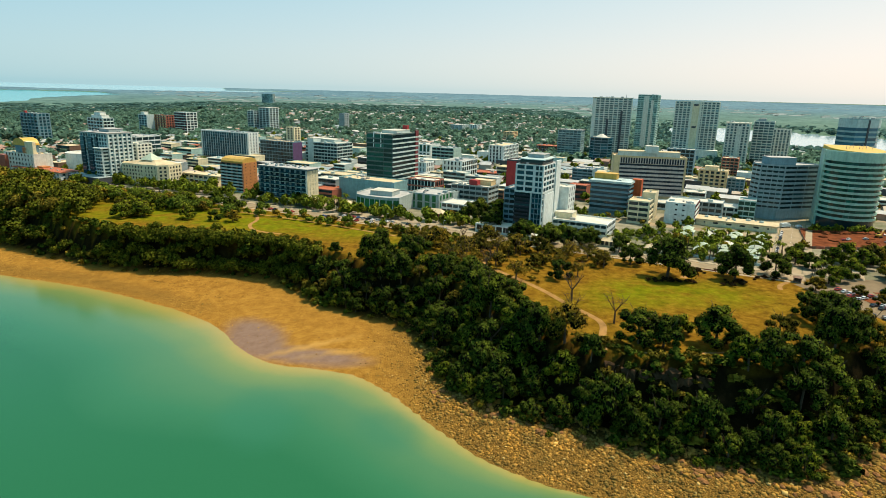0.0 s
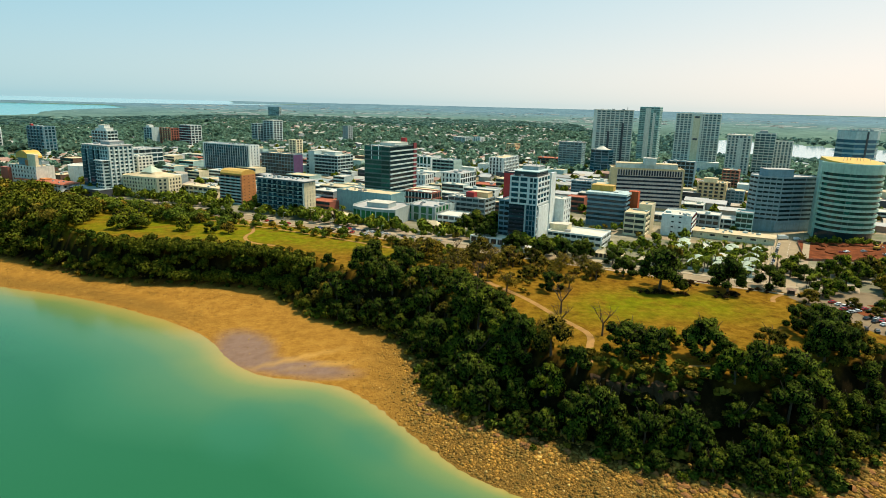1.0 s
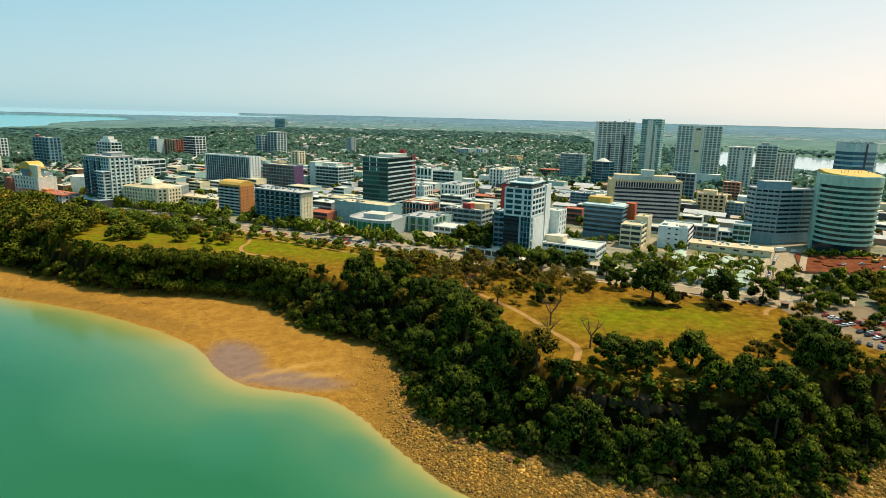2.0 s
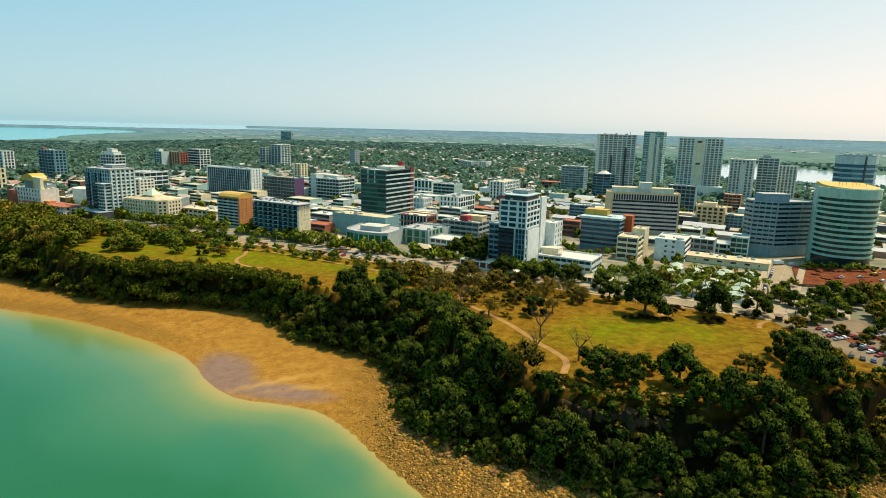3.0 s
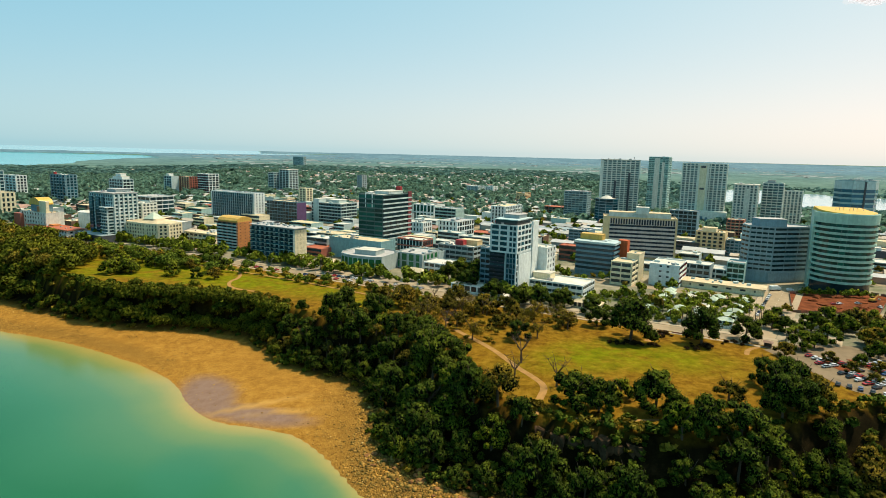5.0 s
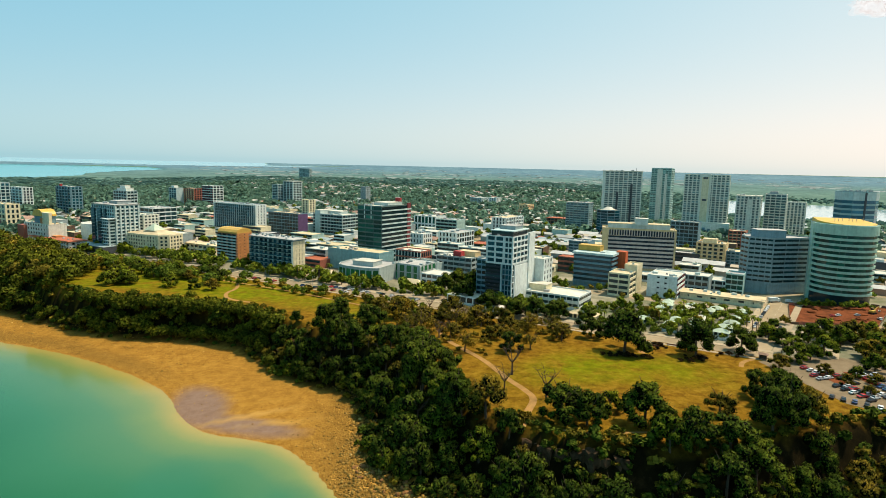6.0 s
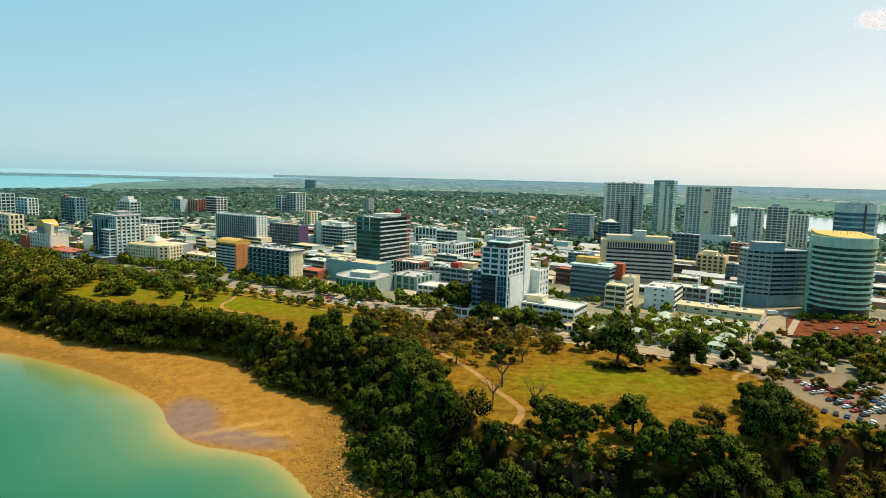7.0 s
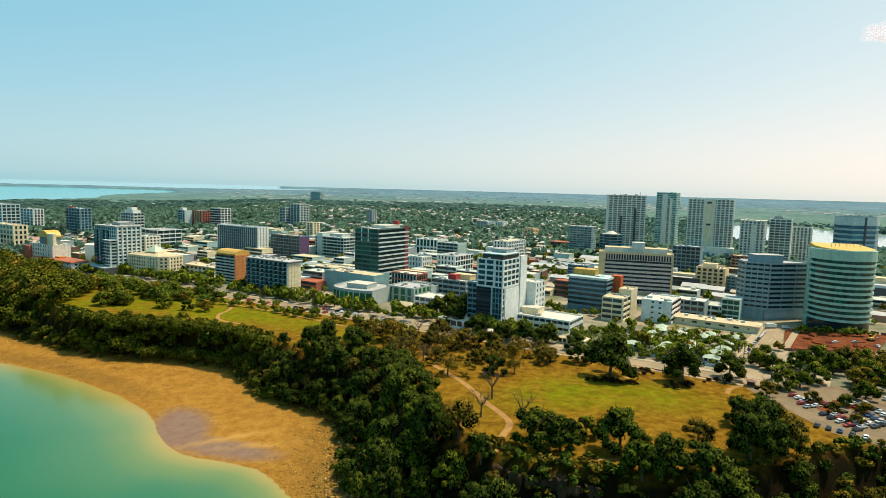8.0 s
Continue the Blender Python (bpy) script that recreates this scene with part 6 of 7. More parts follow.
FRONDS = [frond_mesh(i) for i in range(3)]
bm = bmesh.new()
limb(bm, (0, 0, -0.3), (0.25, 0.1, 4), 0.24, 0.18, 8)
limb(bm, (0.25, 0.1, 4), (0.3, 0.2, 8), 0.18, 0.14, 8)
STEM = bpy.data.meshes.new("stem")
bm.to_mesh(STEM)
bm.free()
STEM.materials.append(M_BARK)
palms = [(*espl(rng.uniform(-60, 5), rng.uniform(18, 45)), rng.uniform(0.9, 1.4)) for _ in range(16)] + [(rng.uniform(92, 150), rng.uniform(322, 384), rng.uniform(0.7, 1.15)) for _ in range(30)] \
    + [(rng.uniform(-310, -255), rng.uniform(515, 535), rng.uniform(0.8, 1.2)) for _ in range(10)] + [(140 + 2.5 * k, 295 + 2 * k, 0.8) for k in range(6)] + [(45 + 5 * k, 358 - 2.6 * k, 0.8) for k in range(8)]
for x, y, s in palms:
    if any(math.hypot(x - a, y - b) < r * 0.8 for a, b, r in FOOT):
        continue
    e = base("palm_tree", x, y, G - 0.1, "slender palm with a shaggy green crown", "palm tree", "town palms", rng.uniform(0, 6))
    e.scale = (s, s, s)
    put("stem", STEM, e)
    put("fronds", FRONDS[rng.randrange(3)], e, 0.3, 0.2, 8)

# ---- resort with pale green hipped roofs ----
def hip(x, y, w, d, wall_h, rise, wall, roof, turn, label, name="cottage", category="cottage", group="resort cottages"):
    e = base(name, x, y, G, label, category, group, radians(turn))
    put("wall", box_mesh(w, d, wall_h, wall), e)
    bm = bmesh.new()
    o = 0.6
    v = [bm.verts.new(p) for p in ((-w / 2 - o, -d / 2 - o, wall_h), (w / 2 + o, -d / 2 - o, wall_h), (w / 2 + o, d / 2 + o, wall_h), (-w / 2 - o, d / 2 + o, wall_h))]
    k = max(0.1, (w - d) / 2)
    r = [bm.verts.new((-k, 0, wall_h + rise)), bm.verts.new((k, 0, wall_h + rise))]
    for f in ((v[0], v[1], r[1], r[0]), (v[1], v[2], r[1]), (v[2], v[3], r[0], r[1]), (v[3], v[0], r[0]), (v[3], v[2], v[1], v[0])):
        bm.faces.new(f)
    part("roof", bm, roof, e)
    face(e, (-w / 2, -d / 2), (w / 2, -d / 2), 0, wall_h, 1, 2.5, wall, M_GLASS, pier=0.9, band=0.8, out=0.1)
    return e


for i in range(4):
    for j in range(6):
        s, o = 14 + 11.5 * j, -14 - 14 * i
        x, y = street(s, o)
        if (i + j) % 5 == 4:
            continue
        hip(x + rng.uniform(-1.5, 1.5), y + rng.uniform(-1.5, 1.5), rng.uniform(6.5, 8.5), rng.uniform(5, 6.5), 2.6, 1.8, M_LGREY, M_ROOFGR if rng.random() < 0.75 else M_ROOFW, -30 + (90 if rng.random() < 0.4 else 0), "small resort cottage with a pale green hipped roof")
hip(54, 353, 16, 8, 3.4, 2.6, M_CREAM, M_ROOFC, -30, "cream pavilion with a brown hipped roof", "pavilion", "pavilion", "park pavilions")
hip(74, 339, 12, 7, 3.2, 2.2, M_CREAM, M_ROOFC, -30, "cream pavilion with a brown hipped roof", "pavilion", "pavilion", "park pavilions")
hip(126, 285, 3.4, 3, 2.6, 0.8, M_BROWN, M_BROWN, -30, "small dark park shelter beside the path", "shelter", "shelter", "park shelters")
hip(-54, 432, 16, 7, 3.4, 3.0, M_BRICKRED, M_ROOFC, -30, "brick gatehouse with a cream roof", "pavilion", "pavilion", "park pavilions")
hip(2, 362, 10, 9, 4.0, 1.5, M_WHITE, M_ROOFW, -20, "white shade canopy among trees", "pavilion", "pavilion", "park pavilions")
for k in range(4):
    hip(-122 + 12 * k, 464 - 6 * k, 10, 7, 3.2, 2.4, M_CREAM, M_ROOFC, -30, "cream bungalow with a tiled hipped roof", "house", "house", "old bungalows")

# ---- low buildings between the towers ----
rng = random.Random(21)
count = 0
LOW = [("low white shop building with a flat roof", M_WHITE, M_ROOFW), ("low cream shop building with a flat roof", M_CREAM, M_ROOFC), ("low grey store with a pale roof", M_GREY, M_ROOFW), ("low teal-grey store with a flat roof", M_TEAL, M_ROOFC),
       ("low brown shop building with a pale roof", M_BROWN, M_ROOFC), ("low white store with a sheet roof", M_LGREY, M_ROOFW), ("low red-brown shop with a tiled roof", M_BRICKRED, M_ROOFR), ("low charcoal office with a grey roof", M_DGREY, M_ROOFG)]
for _ in range(6000):
    if count >= 175:
        break
    s, o = rng.uniform(-520, 420), 24 + 420 * rng.random() ** 1.3
    x, y = espl(s, o)
    if abs(x + 35) > 0.74 * y or any(abs((o - q + 50) % 112 - 50) < 13 for q in (104,)):
        continue
    if any(math.hypot(x - a, y - b) < r * 0.8 + 6 for a, b, r in FOOT) or any(abs(s - q) < 15 for q in (-330, -190, -62, 66)):
        continue
    if (x - 128) * 0.839 - (y - 306.3) * 0.543 > -16 and x > 100 and y < 464:
        continue
    if (60 < x < 205 and y < 445) or (15 < x < 100 and y < 440) or (180 < x < 255 and 495 < y < 568):
        continue
    if o < 62 and s < 70:
        continue
    label, wall, roof = LOW[min(7, int(rng.random() ** 1.25 * 8))]
    w, d, hh = rng.uniform(14, 34), rng.uniform(11, 22), rng.choice((4.5, 5.5, 7.5, 8.5, 11, 13))
    e, h = block(x, y, G + hh, label, rect(w, d), wall, roof, -30, parapet=0.6, group="low town buildings")
    n = max(1, round(hh / 4))
    if o < 330:
        face(e, (-w / 2, -d / 2), (w / 2, -d / 2), 0, h - 0.6, n, 5, wall, M_GLASS, pier=0.8 if y < 478 else 0, band=1.6, out=0.25)
    if rng.random() < 0.5:
        roof_box(e, rng.uniform(-w / 4, w / 4), rng.uniform(-d / 5, d / 5), h - 0.6, 3.5, 2.5, 1.8, M_LGREY, "roof_unit")
    count += 1

# ---- greenery between the buildings ----
rng = random.Random(8)
green, dry = [], []
while len(green) + len(dry) < 800:
    s, o = rng.uniform(-620, 480), 14 + 640 * rng.random() ** 1.15
    x, y = espl(s, o)
    if any(math.hypot(x - a, y - b) < r * 0.72 + 2 for a, b, r in FOOT) or (x > 100 and abs((x - 128) * 0.839 - (y - 306.3) * 0.543 - 4) < 14) or (170 < x < 275 and 345 < y < 425):
        continue
    r = rng.uniform(2.2, 4.6)
    (dry if rng.random() < 0.25 else green).append((x, y, G - 0.5, r, r * rng.uniform(1.7, 2.3)))
for _ in range(150):
    s, o = rng.uniform(-230, 90), rng.uniform(-24, -7)
    x, y = espl(s, o)
    r = rng.uniform(1.2, 3.3)
    (dry if rng.random() < 0.4 else green).append((x, y, G - 0.4, r, r * 2))
for _ in range(190):
    s, o = rng.uniform(-330, 150), rng.uniform(13, 30)
    x, y = espl(s, o)
    if not any(math.hypot(x - a, y - b) < r * 0.7 for a, b, r in FOOT):
        r = rng.uniform(2.4, 5.2)
        green.append((x, y, G - 0.4, r, r * 2.1))
for _ in range(300):
    x, y = rng.uniform(62, 165), rng.uniform(313, 388)
    q = (x - 128) * 0.839 - (y - 306.3) * 0.543
    if q < -7 and road_line(x, y) > 14:
        r = rng.uniform(1.3, 2.7)
        green.append((x, y, G - 0.4, r, r * 2.0))
for _ in range(64):
    x, y = rng.uniform(168, 330), rng.uniform(231, 358)
    if not (x < 172 and y < 289) and 0.9 * x - y < 10:
        r = rng.uniform(2.2, 4.6)
        (dry if rng.random() < 0.35 else green).append((x, y, G - 0.4, r, r * 1.8))
for k in range(12):
    r = rng.uniform(2.0, 3.4)
    green.append((208 + 4.0 * k + rng.uniform(-1, 1), 403 - 0.4 * k + rng.uniform(-1, 1), G - 0.4, r, r * 2.1))
# broad shade trees between the far lawn and the road
shady = []
while len(shady) < 64:
    s, o = rng.uniform(-350, -75), rng.uniform(-42, -9)
    if s < -110 or rng.random() < 0.3:
        r = rng.uniform(3.4, 6.2)
        shady.append((*espl(s, o), G - 0.6, r, r * rng.uniform(1.6, 1.9)))
# trees filling the blocks behind the front row
while len(green) < 1500:
    x, y = rng.uniform(-420, 420), rng.uniform(500, 900)
    if not any(math.hypot(x - a, y - b) < r * 0.75 + 3 for a, b, r in FOOT):
        r = rng.uniform(2.6, 5.4)
        green.append((x, y, G - 0.5, r, r * 1.9))
mid_clumps = [clump(300 + i, 120, 0.19, 9) for i in range(5)]
far_green = [q for q in green if q[1] > 560]
scatter("street_trees", "leafy green street and garden trees", [q for q in green if q[1] <= 560], mid_clumps, M_LEAFC, "trees", 5)
scatter("shade_trees", "broad leafy shade trees between lawn and road", shady, fine_clumps, M_LEAFC, "trees", 16)
scatter("garden_trees", "leafy green trees between town buildings", far_green, [clump(320 + i, 80, 0.24, 5) for i in range(4)], M_LEAFC, "trees", 15)
scatter("street_trees", "olive dry-season street and garden trees", dry, mid_clumps, M_LEAFO, "trees", 6)
# dry scrub filling the grove in the middle of the park
bush = []
for _ in range(170):
    x, y = rng.uniform(-78, 28), rng.uniform(272, 368)
    if road_line(x, y) < -12 and not (x > -5 and y < 305) and float(side(TOP, np.array([x]), np.array([y]))[0]) > 3:
        r = rng.uniform(0.8, 2.4)
        bush.append((x, y, G - 0.3, r, r * rng.uniform(1.2, 1.9)))
scatter("grove_scrub", "dry olive and brown scrub between thin trees", bush, mid_clumps, M_LEAFO, "scrub", 27)
# planting beds under the two great shade trees by the road
beds = []
for bx, by, k in ((60, 284, 15), (94, 282, 13), (112, 289, 8), (84, 300, 8)):
    for _ in range(k):
        r = rng.uniform(0.9, 2.0)
        beds.append((bx + rng.gauss(0, 5), by + rng.gauss(0, 2.2), G - 0.3, r, r * 1.3))
scatter("planting_bed", "dark reddish shrubs in beds under shade trees", beds, mid_clumps, M_LEAFR, "shrubs", 23)
# undergrowth at the foot of the escarpment and round the park
ug = np.random.default_rng(41)
UX, UY = ug.uniform(-330, 165, 30000), ug.uniform(153, 425, 30000)
ok = (side(VEG, UX, UY) > -1.5) & (side(TOP, UX, UY) < 4)
UX, UY = UX[ok][:900], UY[ok][:900]
UR = ug.uniform(0.9, 2.7, len(UX))
low = list(zip(UX, UY, height(UX, UY) - 0.4, UR, UR * 1.6))
SHX, SHY = ug.uniform(-30, 80, 4000), ug.uniform(180, 300, 4000)
sht = side(TOP, SHX, SHY)
near_rim = (sht > -5) & (sht < 9)
SHX, SHY = SHX[near_rim][:170], SHY[near_rim][:170]
SHR = ug.uniform(0.7, 1.9, len(SHX))
rim = list(zip(SHX, SHY, height(SHX, SHY) - 0.3, SHR, SHR * 1.5))
low_clumps = [clump(350 + i, 60, 0.3, 5) for i in range(4)]
scatter("undergrowth", "low dark green scrub on the slope", low[:560], low_clumps, M_LEAF, "scrub", 7)
scatter("rim_shrubs", "dark green shrubs along the cliff top", rim[::2], mid_clumps, M_LEAF, "scrub", 21)
scatter("rim_shrubs", "dry olive shrubs along the cliff top", rim[1::2], mid_clumps, M_LEAFO, "scrub", 22)
scatter("undergrowth", "low dry brown scrub on the slope", low[560:], low_clumps, M_LEAFO, "scrub", 8)

# ---- suburbs and distance ----
M_SUBURB, sn, sl, sb = nodes_of("suburb roofs and walls", 0.6)
geo = sn.new("ShaderNodeNewGeometry")
rr = ramp(sn, sl, geo.outputs["Random Per Island"], [(0.0, (0.42, 0.41, 0.35)), (0.22, (0.43, 0.36, 0.27)), (0.42, (0.3, 0.31, 0.29)), (0.58, (0.36, 0.22, 0.16)), (0.7, (0.28, 0.33, 0.33)), (0.86, (0.46, 0.46, 0.43)), (1.0, (0.4, 0.29, 0.21))])
rr.color_ramp.interpolation = "CONSTANT"
wear = noise_node(sn, sl, 0.2, 4, 0.6, "World")
rw = ramp(sn, sl, wear.outputs["Fac"], [(0.3, (0.75,) * 3), (0.7, (1.0,) * 3)])
sl.new(mix(sn, sl, rr.outputs["Color"], rw.outputs["Color"], 1.0, "MULTIPLY"), sb.inputs["Base Color"])
rg = np.random.default_rng(12)
VV, QQ, o = [], [], 0
HV = np.array([(-1, -1, 0), (1, -1, 0), (1, 1, 0), (-1, 1, 0), (-1, -1, 1), (1, -1, 1), (1, 1, 1), (-1, 1, 1), (-1.1, -1.15, 0.95), (1.1, -1.15, 0.95), (1.1, 0, 1.35), (-1.1, 0, 1.35), (-1.1, 1.15, 0.95), (1.1, 1.15, 0.95), (1.1, 0, 1.35), (-1.1, 0, 1.35)], float)
HQ = np.array([(0, 1, 5, 4), (1, 2, 6, 5), (2, 3, 7, 6), (3, 0, 4, 7), (8, 9, 10, 11), (13, 12, 15, 14)])
def spread(k, r0, r1):
    """Places over the far land: x, y, ground height, distance and bearing."""
    r, a = np.exp(rg.uniform(math.log(r0), math.log(r1), k)), rg.uniform(-46, 46, k)
    x, y = r * np.sin(np.radians(a)), r * np.cos(np.radians(a))
    ok = ~inlet(x, y)
    for p, q, f in FOOT:
        ok &= np.hypot(x - p, y - q) > f * 0.85 + 4
    x, y, r, a = x[ok], y[ok], r[ok], a[ok]
    return x, y, far_ground(x, y), r, a


hx, hy, hz, hr, ha = spread(16000, 880, 2900)
w90, u = wave(hx, hy, 90), rg.random(len(hx))
ok = ~((ha > 12) & (hr > 1700) & (hr < 3500)) & ~((ha < -20) & (hr > 1150) & (u < 0.93)) & ~((w90 < 0.1) & (u < 0.8)) & ~((ha > 18) & (hr > 1350))
for x, y, z, r in list(zip(hx[ok], hy[ok], hz[ok] + np.where(hr[ok] > 2600, 2.0, 0), hr[ok]))[:2300]:
    big = rg.random() < (0.1 if r < 3300 else 0.4)
    w, d, h = (rg.uniform(14, 30), rg.uniform(9, 14), rg.uniform(5, 8)) if big else (rg.uniform(5, 8.5), rg.uniform(3.5, 5.5), rg.uniform(3.5, 6))
    t = radians(rg.choice([-30, 60]) + rg.uniform(-6, 6))
    v = HV * (w, d, h if not big else h * 0.75)
    c, s = math.cos(t), math.sin(t)
    VV.append(np.stack([v[:, 0] * c - v[:, 1] * s + x, v[:, 0] * s + v[:, 1] * c + y, v[:, 2] + z], 1))
    QQ.append(HQ + o)
    o += 16
for x, y, z, r in list(zip(*spread(900, 540, 900)[:4]))[:330]:
    if road_line(x, y) < 70:
        continue
    v = HV * (rg.uniform(6, 13), rg.uniform(5, 9), rg.uniform(4, 8)) * (1, 1, 0.85)
    c, s = math.cos(radians(-30)), math.sin(radians(-30))
    VV.append(np.stack([v[:, 0] * c - v[:, 1] * s + x, v[:, 0] * s + v[:, 1] * c + y, v[:, 2] + z], 1))
    QQ.append(HQ + o)
    o += 16
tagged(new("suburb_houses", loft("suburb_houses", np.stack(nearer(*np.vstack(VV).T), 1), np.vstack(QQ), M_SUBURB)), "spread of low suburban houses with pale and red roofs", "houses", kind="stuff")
tx, ty, tz, tr, ta = spread(11500, 800, 3000)
u = rg.random(len(tx))
ok = ((tr > 1150) | (u < 0.4)) & ((ta < -18) | (u < 0.72))
tx, ty, tz, tr, ta = (q[ok] for q in (tx, ty, tz, tr, ta))
tk = rg.uniform(3.6, 6.6, len(tx)) * (1 + tr / 3800)
places = list(zip(tx, ty, tz - 1.5, tk, np.where(tr > 2600, 9.5, np.minimum(12.0, tk * 1.7))))
far_clumps = [clump(400 + i, 20, 0.4, 4) for i in range(6)]
# farther clumps take the bluer leaf colour that stands in for haze
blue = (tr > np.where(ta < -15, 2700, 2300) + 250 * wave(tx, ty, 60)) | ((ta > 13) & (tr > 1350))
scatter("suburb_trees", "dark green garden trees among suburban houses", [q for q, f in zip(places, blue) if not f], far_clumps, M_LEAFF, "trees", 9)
mx, my, mz, mr, ma = spread(3600, 2500, 3400)
ok = ma < 13
woods = list(zip(mx[ok], my[ok], mz[ok] + 2.5, rg.uniform(12, 26, int(ok.sum())), np.full(int(ok.sum()), 7.0)))
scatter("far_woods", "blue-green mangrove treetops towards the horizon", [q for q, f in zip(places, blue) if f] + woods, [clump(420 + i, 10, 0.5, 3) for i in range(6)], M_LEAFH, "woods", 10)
# distant estates and sheds: pale roofs in loose clusters above the treetops
# roof colour greyed for painted distance haze, with blotchy weathering on top
M_FARROOF = paint("weathered far roofs", (0.29, 0.33, 0.32), 0.7, 0.4, 0.02)
ER, EA = np.exp(rg.uniform(math.log(2700), math.log(9500), 130)), np.radians(rg.uniform(-22, 40, 130))
EK = rg.integers(4, 20, 130)
EX = np.repeat(ER * np.sin(EA), EK) + rg.normal(0, 1, EK.sum()) * np.repeat(0.035 * ER, EK)
EY = np.repeat(ER * np.cos(EA), EK) + rg.normal(0, 1, EK.sum()) * np.repeat(0.02 * ER, EK)
er, ea = np.hypot(EX, EY), np.degrees(np.arctan2(EX, EY))
ok = ~inlet(EX, EY) & ~((ea > 17) & (er < 4300))
VV, QQ = [], []
for i, (x, y, z, r) in enumerate(zip(EX[ok], EY[ok], far_ground(EX[ok], EY[ok]), er[ok])):
    w, d, h = (rg.uniform(18, 45), rg.uniform(14, 26), rg.uniform(4, 5)) if rg.random() < 0.35 else (rg.uniform(7, 12), rg.uniform(6, 9), rg.uniform(2.6, 3.4))
    t = radians(rg.choice([-30, 60]) + rg.uniform(-10, 10))
    v = HV * (w, d, h)
    c, s = math.cos(t), math.sin(t)
    VV.append(np.stack([v[:, 0] * c - v[:, 1] * s + x, v[:, 0] * s + v[:, 1] * c + y, v[:, 2] + z + (3.0 if r > 2900 else 1.0)], 1))
    QQ.append(HQ + 16 * i)
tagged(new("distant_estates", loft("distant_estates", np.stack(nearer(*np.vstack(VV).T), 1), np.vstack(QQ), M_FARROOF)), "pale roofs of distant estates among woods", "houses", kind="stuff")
# the closed canopy of the far woods
M_CANOPY, kn, kl, kb = nodes_of("far woodland canopy", 0.95)
k1, k2 = noise_node(kn, kl, 0.006, 6, 0.7, "World"), noise_node(kn, kl, 0.035, 6, 0.85, "World")
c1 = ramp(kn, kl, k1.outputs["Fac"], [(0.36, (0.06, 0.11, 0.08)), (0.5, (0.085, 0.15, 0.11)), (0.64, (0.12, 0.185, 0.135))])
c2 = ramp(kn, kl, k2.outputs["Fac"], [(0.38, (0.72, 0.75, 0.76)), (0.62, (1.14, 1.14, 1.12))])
# bluer canopy colour, mixed in with distance as painted haze
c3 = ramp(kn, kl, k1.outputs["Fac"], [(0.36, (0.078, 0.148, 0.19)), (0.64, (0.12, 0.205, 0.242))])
hazed = mix(kn, kl, c1.outputs["Color"], c3.outputs["Color"], attr(kn, "mangrove"))
kl.new(mix(kn, kl, hazed, c2.outputs["Color"], 1.0, "MULTIPLY"), kb.inputs["Base Color"])
kb.inputs["Specular IOR Level"].default_value = 0.1
bump(kn, kl, kb, k2.outputs["Fac"], 0.2, 1.0)
PR, PA = np.meshgrid(np.exp(np.linspace(math.log(2500), math.log(19800), 120)), np.radians(np.linspace(-44, 44, 330)))
CX, CY = PR * np.sin(PA), PR * np.cos(PA)
CZ = far_ground(CX, CY) + 6 + 1.6 * wave(CX, CY, 17) + 1.8 * wave(CX, CY, 41, 2.0) + rg.uniform(-1.6, 1.6, CX.shape)
CZ = np.where(inlet(CX, CY), -5.0, CZ)
CZ = np.where(PR < 2900, CZ - 9 * (2900 - PR) / 400, CZ)
ci = np.arange(CX.size).reshape(CX.shape)
CF = np.stack([ci[:-1, :-1], ci[1:, :-1], ci[1:, 1:], ci[:-1, 1:]], -1).reshape(-1, 4)[:, ::-1]
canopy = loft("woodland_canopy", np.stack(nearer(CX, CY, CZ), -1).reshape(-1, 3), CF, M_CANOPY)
# mask for the painted haze, growing with distance
haze_mask = canopy.attributes.new("mangrove", "FLOAT", "POINT")
haze_mask.data.foreach_set("value", soft(PR - 5200 + 500 * wave(CX, CY, 460), 5200).reshape(-1).astype(np.float32))
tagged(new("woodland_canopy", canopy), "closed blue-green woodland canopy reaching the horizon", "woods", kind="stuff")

# ---- stones on the beach ----
M_STONE = leafy("beach stones", (0.14, 0.08, 0.024), (0.29, 0.165, 0.044), (0.5, 0.34, 0.14), 0.0)
rg = np.random.default_rng(31)
SX, SY = rg.uniform(-340, 130, 330000), rg.uniform(132, 400, 330000)
ss, sv = side(SHORE, SX, SY), side(VEG, SX, SY)
keep = (ss > 0.3) & (sv < 5) & (rg.random(len(SX)) < np.where(SX < -170, 0.12, np.clip((SX + 92) / 45, 0.02, 1)))
SX, SY, ss, sv = SX[keep][:19000], SY[keep][:19000], ss[keep][:19000], sv[keep][:19000]
SZ = height(SX, SY)
CUBE = np.array([(x, y, z) for z in (-1, 1) for x, y in ((-1, -1), (1, -1), (1, 1), (-1, 1))], float)
CQ = np.array([(4, 5, 6, 7), (0, 1, 5, 4), (1, 2, 6, 5), (2, 3, 7, 6), (3, 0, 4, 7)])
size = (0.1 + 0.38 * rg.random(len(SX)) ** 3) * (1 + 1.3 * np.clip((sv + 14) / 16, 0, 1) * rg.random(len(SX)) ** 2)
size *= np.where(SX < -66, 0.62, 1.0)
V = CUBE[None] * rg.uniform(0.55, 1.2, (len(SX), 8, 3)) * size[:, None, None] * np.array([1.3, 1.0, 0.7])
an = rg.uniform(0, 6.28, len(SX))
ca, sa2 = np.cos(an)[:, None], np.sin(an)[:, None]
V = np.stack([V[:, :, 0] * ca - V[:, :, 1] * sa2 + SX[:, None], V[:, :, 0] * sa2 + V[:, :, 1] * ca + SY[:, None], V[:, :, 2] + SZ[:, None] + size[:, None] * 0.15], 2)
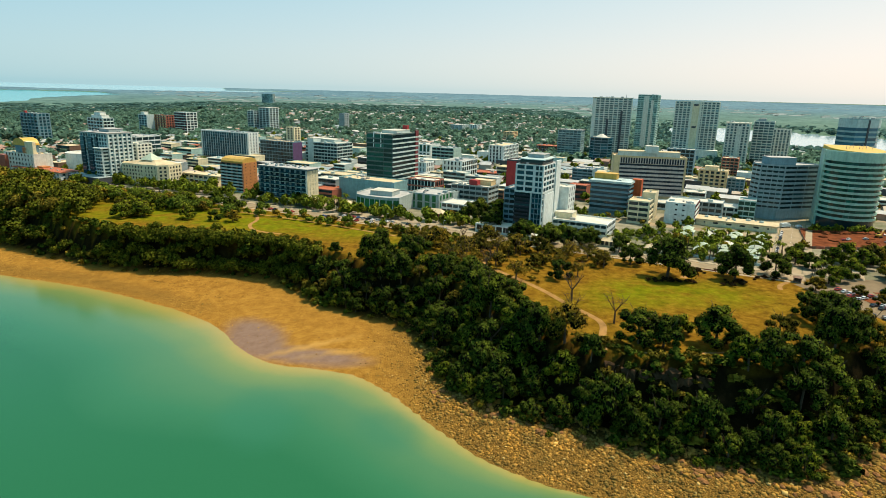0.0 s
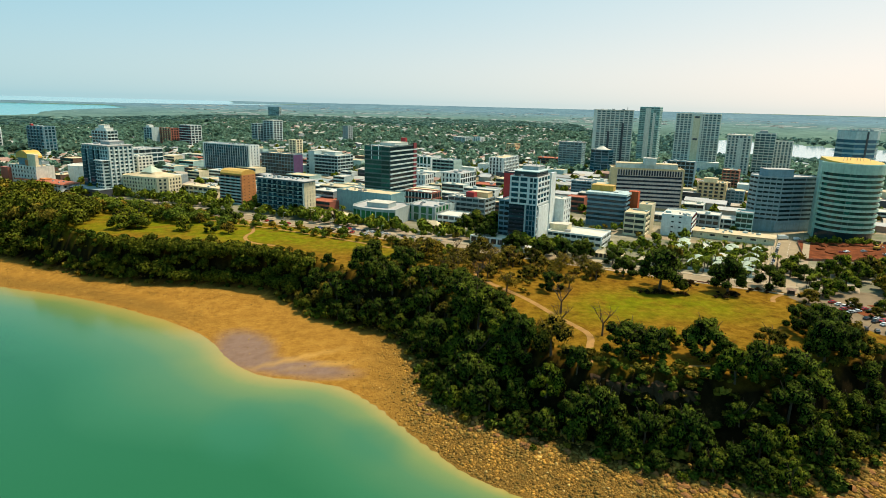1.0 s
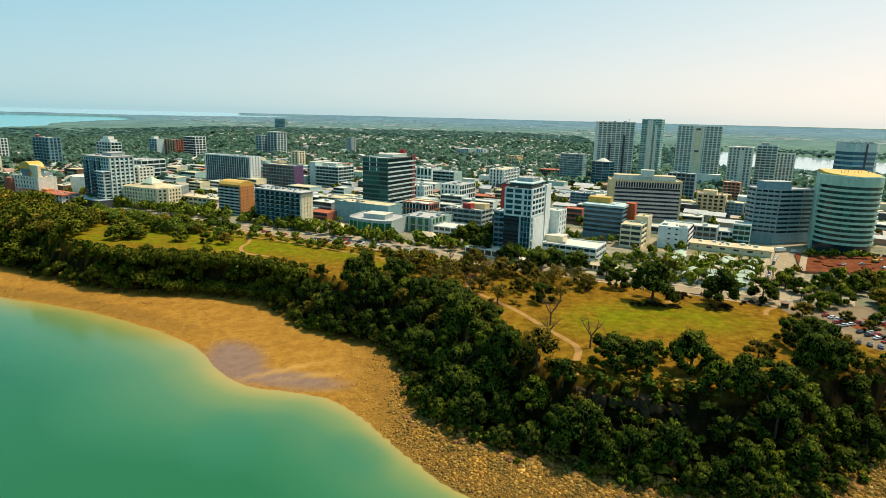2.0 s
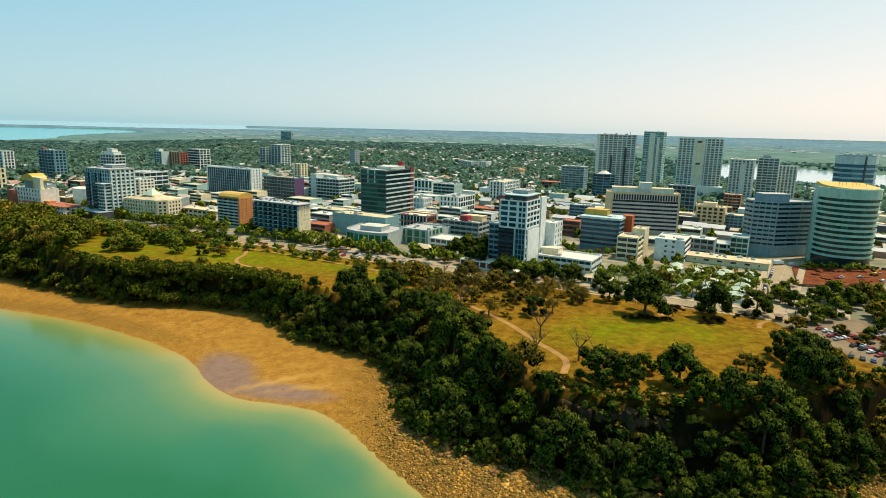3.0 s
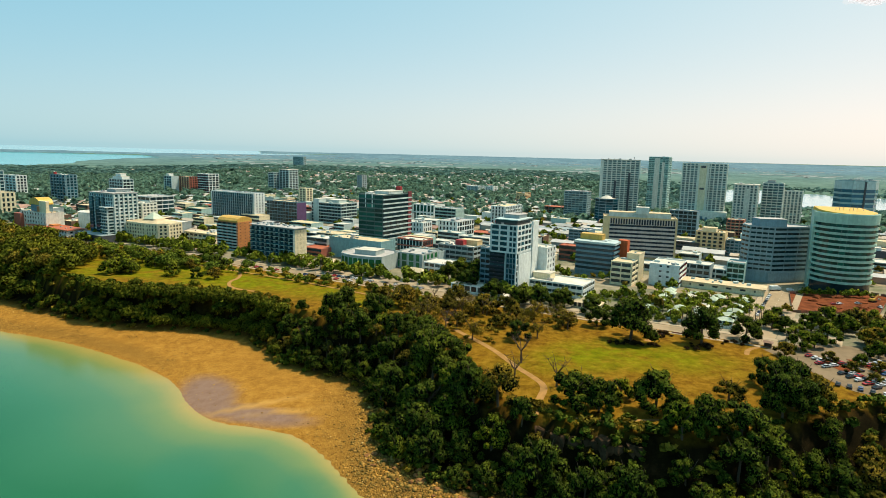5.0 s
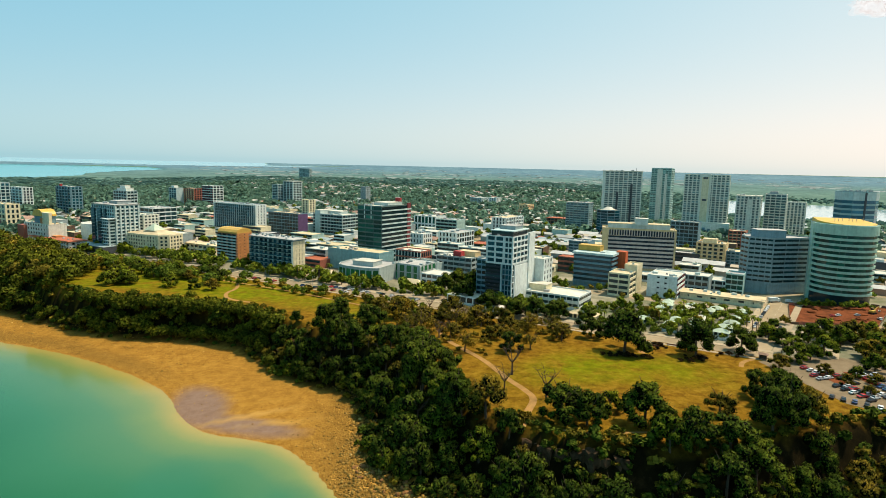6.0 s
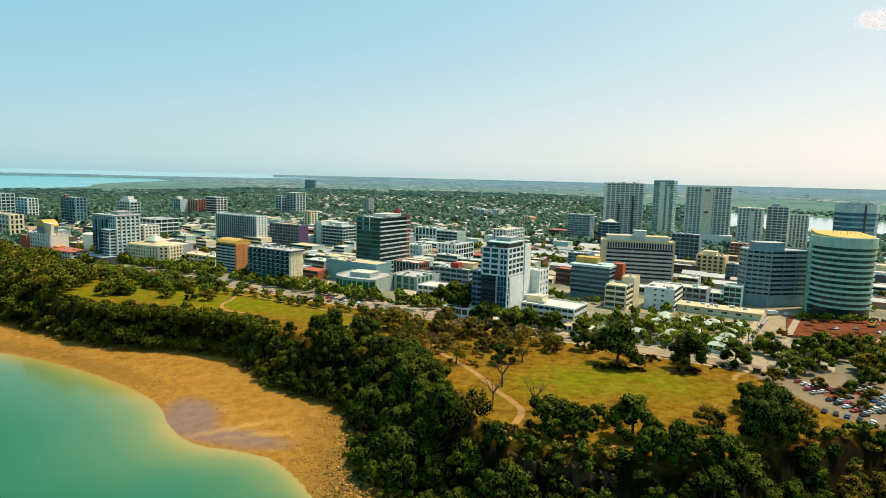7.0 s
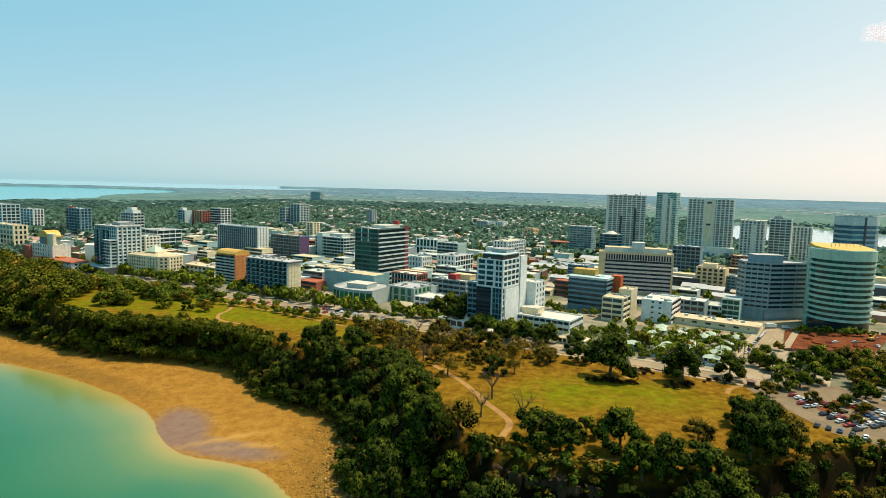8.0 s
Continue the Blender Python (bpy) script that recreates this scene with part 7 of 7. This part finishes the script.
Q = (CQ[None] + 8 * np.arange(len(SX))[:, None, None]).reshape(-1, 4)
tagged(new("beach_stones", loft("beach_stones", V.reshape(-1, 3), Q, M_STONE)), "loose brown and ochre stones strewn over the beach", "stones", kind="stuff")
M_BOULDER = paint("ochre boulder", (0.3, 0.14, 0.05), 0.9, 0.55, 0.7, 0.25)
rng = random.Random(77)
n = 0
while n < 120:
    x, y = rng.uniform(-60, 90), rng.uniform(148, 232)
    v = float(side(VEG, np.array([x]), np.array([y]))[0])
    if -9 < v < 1.5:
        ob = mound(x, y, rng.uniform(0.45, 1.8), rng.uniform(0.4, 1.2), M_BOULDER, "boulder", "weathered ochre boulder half sunk in the shingle", "boulder", n * 1.7)
        ob["group"] = "beach boulders"
        ob.location.z = float(height(np.array([x]), np.array([y]))[0]) + 0.1
        n += 1

# ---- bare rock of the cliff below the lookout ----
M_CLIFF = paint("weathered cliff rock", (0.085, 0.05, 0.026), 0.9, 0.6, 0.5, 0.35)
rng = random.Random(90)
for k in range(7):
    x = 5 + 4.6 * k + rng.uniform(-1.2, 1.2)
    p = along(TOP)
    y = float(np.interp(x, p[:, 0], p[:, 1])) - rng.uniform(1.6, 3.2)
    bm = bmesh.new()
    bmesh.ops.create_cube(bm, size=2)
    bmesh.ops.subdivide_edges(bm, edges=bm.edges[:], cuts=3, use_grid_fill=True)
    for v in bm.verts:
        q = v.co * 1.3 + Vector((k * 3.1, 0, 0))
        v.co = Vector((v.co.x * 2.3, v.co.y * 1.6, v.co.z * 4.3)) * (1 + 0.3 * noise.noise(q * 2)) + Vector((0.9 * noise.noise(q), 1.2 * noise.noise(q + Vector((7, 0, 0))), 0))
    me = bpy.data.meshes.new("rock_outcrop")
    bm.to_mesh(me)
    bm.free()
    me.materials.append(M_CLIFF)
    ob = new("rock_outcrop", me)
    ob.location, ob.rotation_euler = (x, y, G - 6.4 - rng.uniform(0, 2.2)), (rng.uniform(-0.08, 0.08), rng.uniform(-0.06, 0.06), rng.uniform(-0.7, 0.7))
    tagged(ob, "dark weathered rock face of the cliff", "rock", "cliff rocks")

# ---- one small cloud ----
M_CLOUD, cn, cl, cb = nodes_of("cloud white", 1.0)
cb.inputs["Base Color"].default_value = (1.0, 0.97, 0.95, 1)
# the cloud gives off its own glow in place of sunlight on it
glow = cn.new("ShaderNodeEmission")
glow.inputs["Color"].default_value, glow.inputs["Strength"].default_value = (1.0, 0.9, 0.86, 1), 0.93
thin = cn.new("ShaderNodeBsdfTransparent")
cx3 = cn.new("ShaderNodeMixShader")
cx3.inputs["Fac"].default_value = 0.13
cl.new(thin.outputs["BSDF"], cx3.inputs[1]), cl.new(glow.outputs["Emission"], cx3.inputs[2])
cl.new(cx3.outputs["Shader"], cn["Material Output"].inputs["Surface"])
bm = bmesh.new()
for shell in (1.0, 0.8, 0.58):
    verts = bmesh.ops.create_icosphere(bm, subdivisions=5, radius=1.0)["verts"]
    for v in verts:
        p = v.co.copy()
        puff = 1 + 0.5 * noise.noise(p * 1.6) + 0.3 * noise.noise(p * 3.7 + Vector((5, 0, 0))) + 0.16 * noise.noise(p * 8.5)
        v.co = Vector((p.x * 150, p.y * 70, p.z * (72 if p.z > 0 else 60))) * puff * shell
me = bpy.data.meshes.new("cloud")
bm.to_mesh(me)
bm.free()
me.materials.append(M_CLOUD)
me.polygons.foreach_set("use_smooth", [True] * len(me.polygons))
cloud = new("cloud", me)
cloud.location = (2905, 4600, 1290)
tagged(cloud, "small white puffy cloud in a pale sky", "cloud")
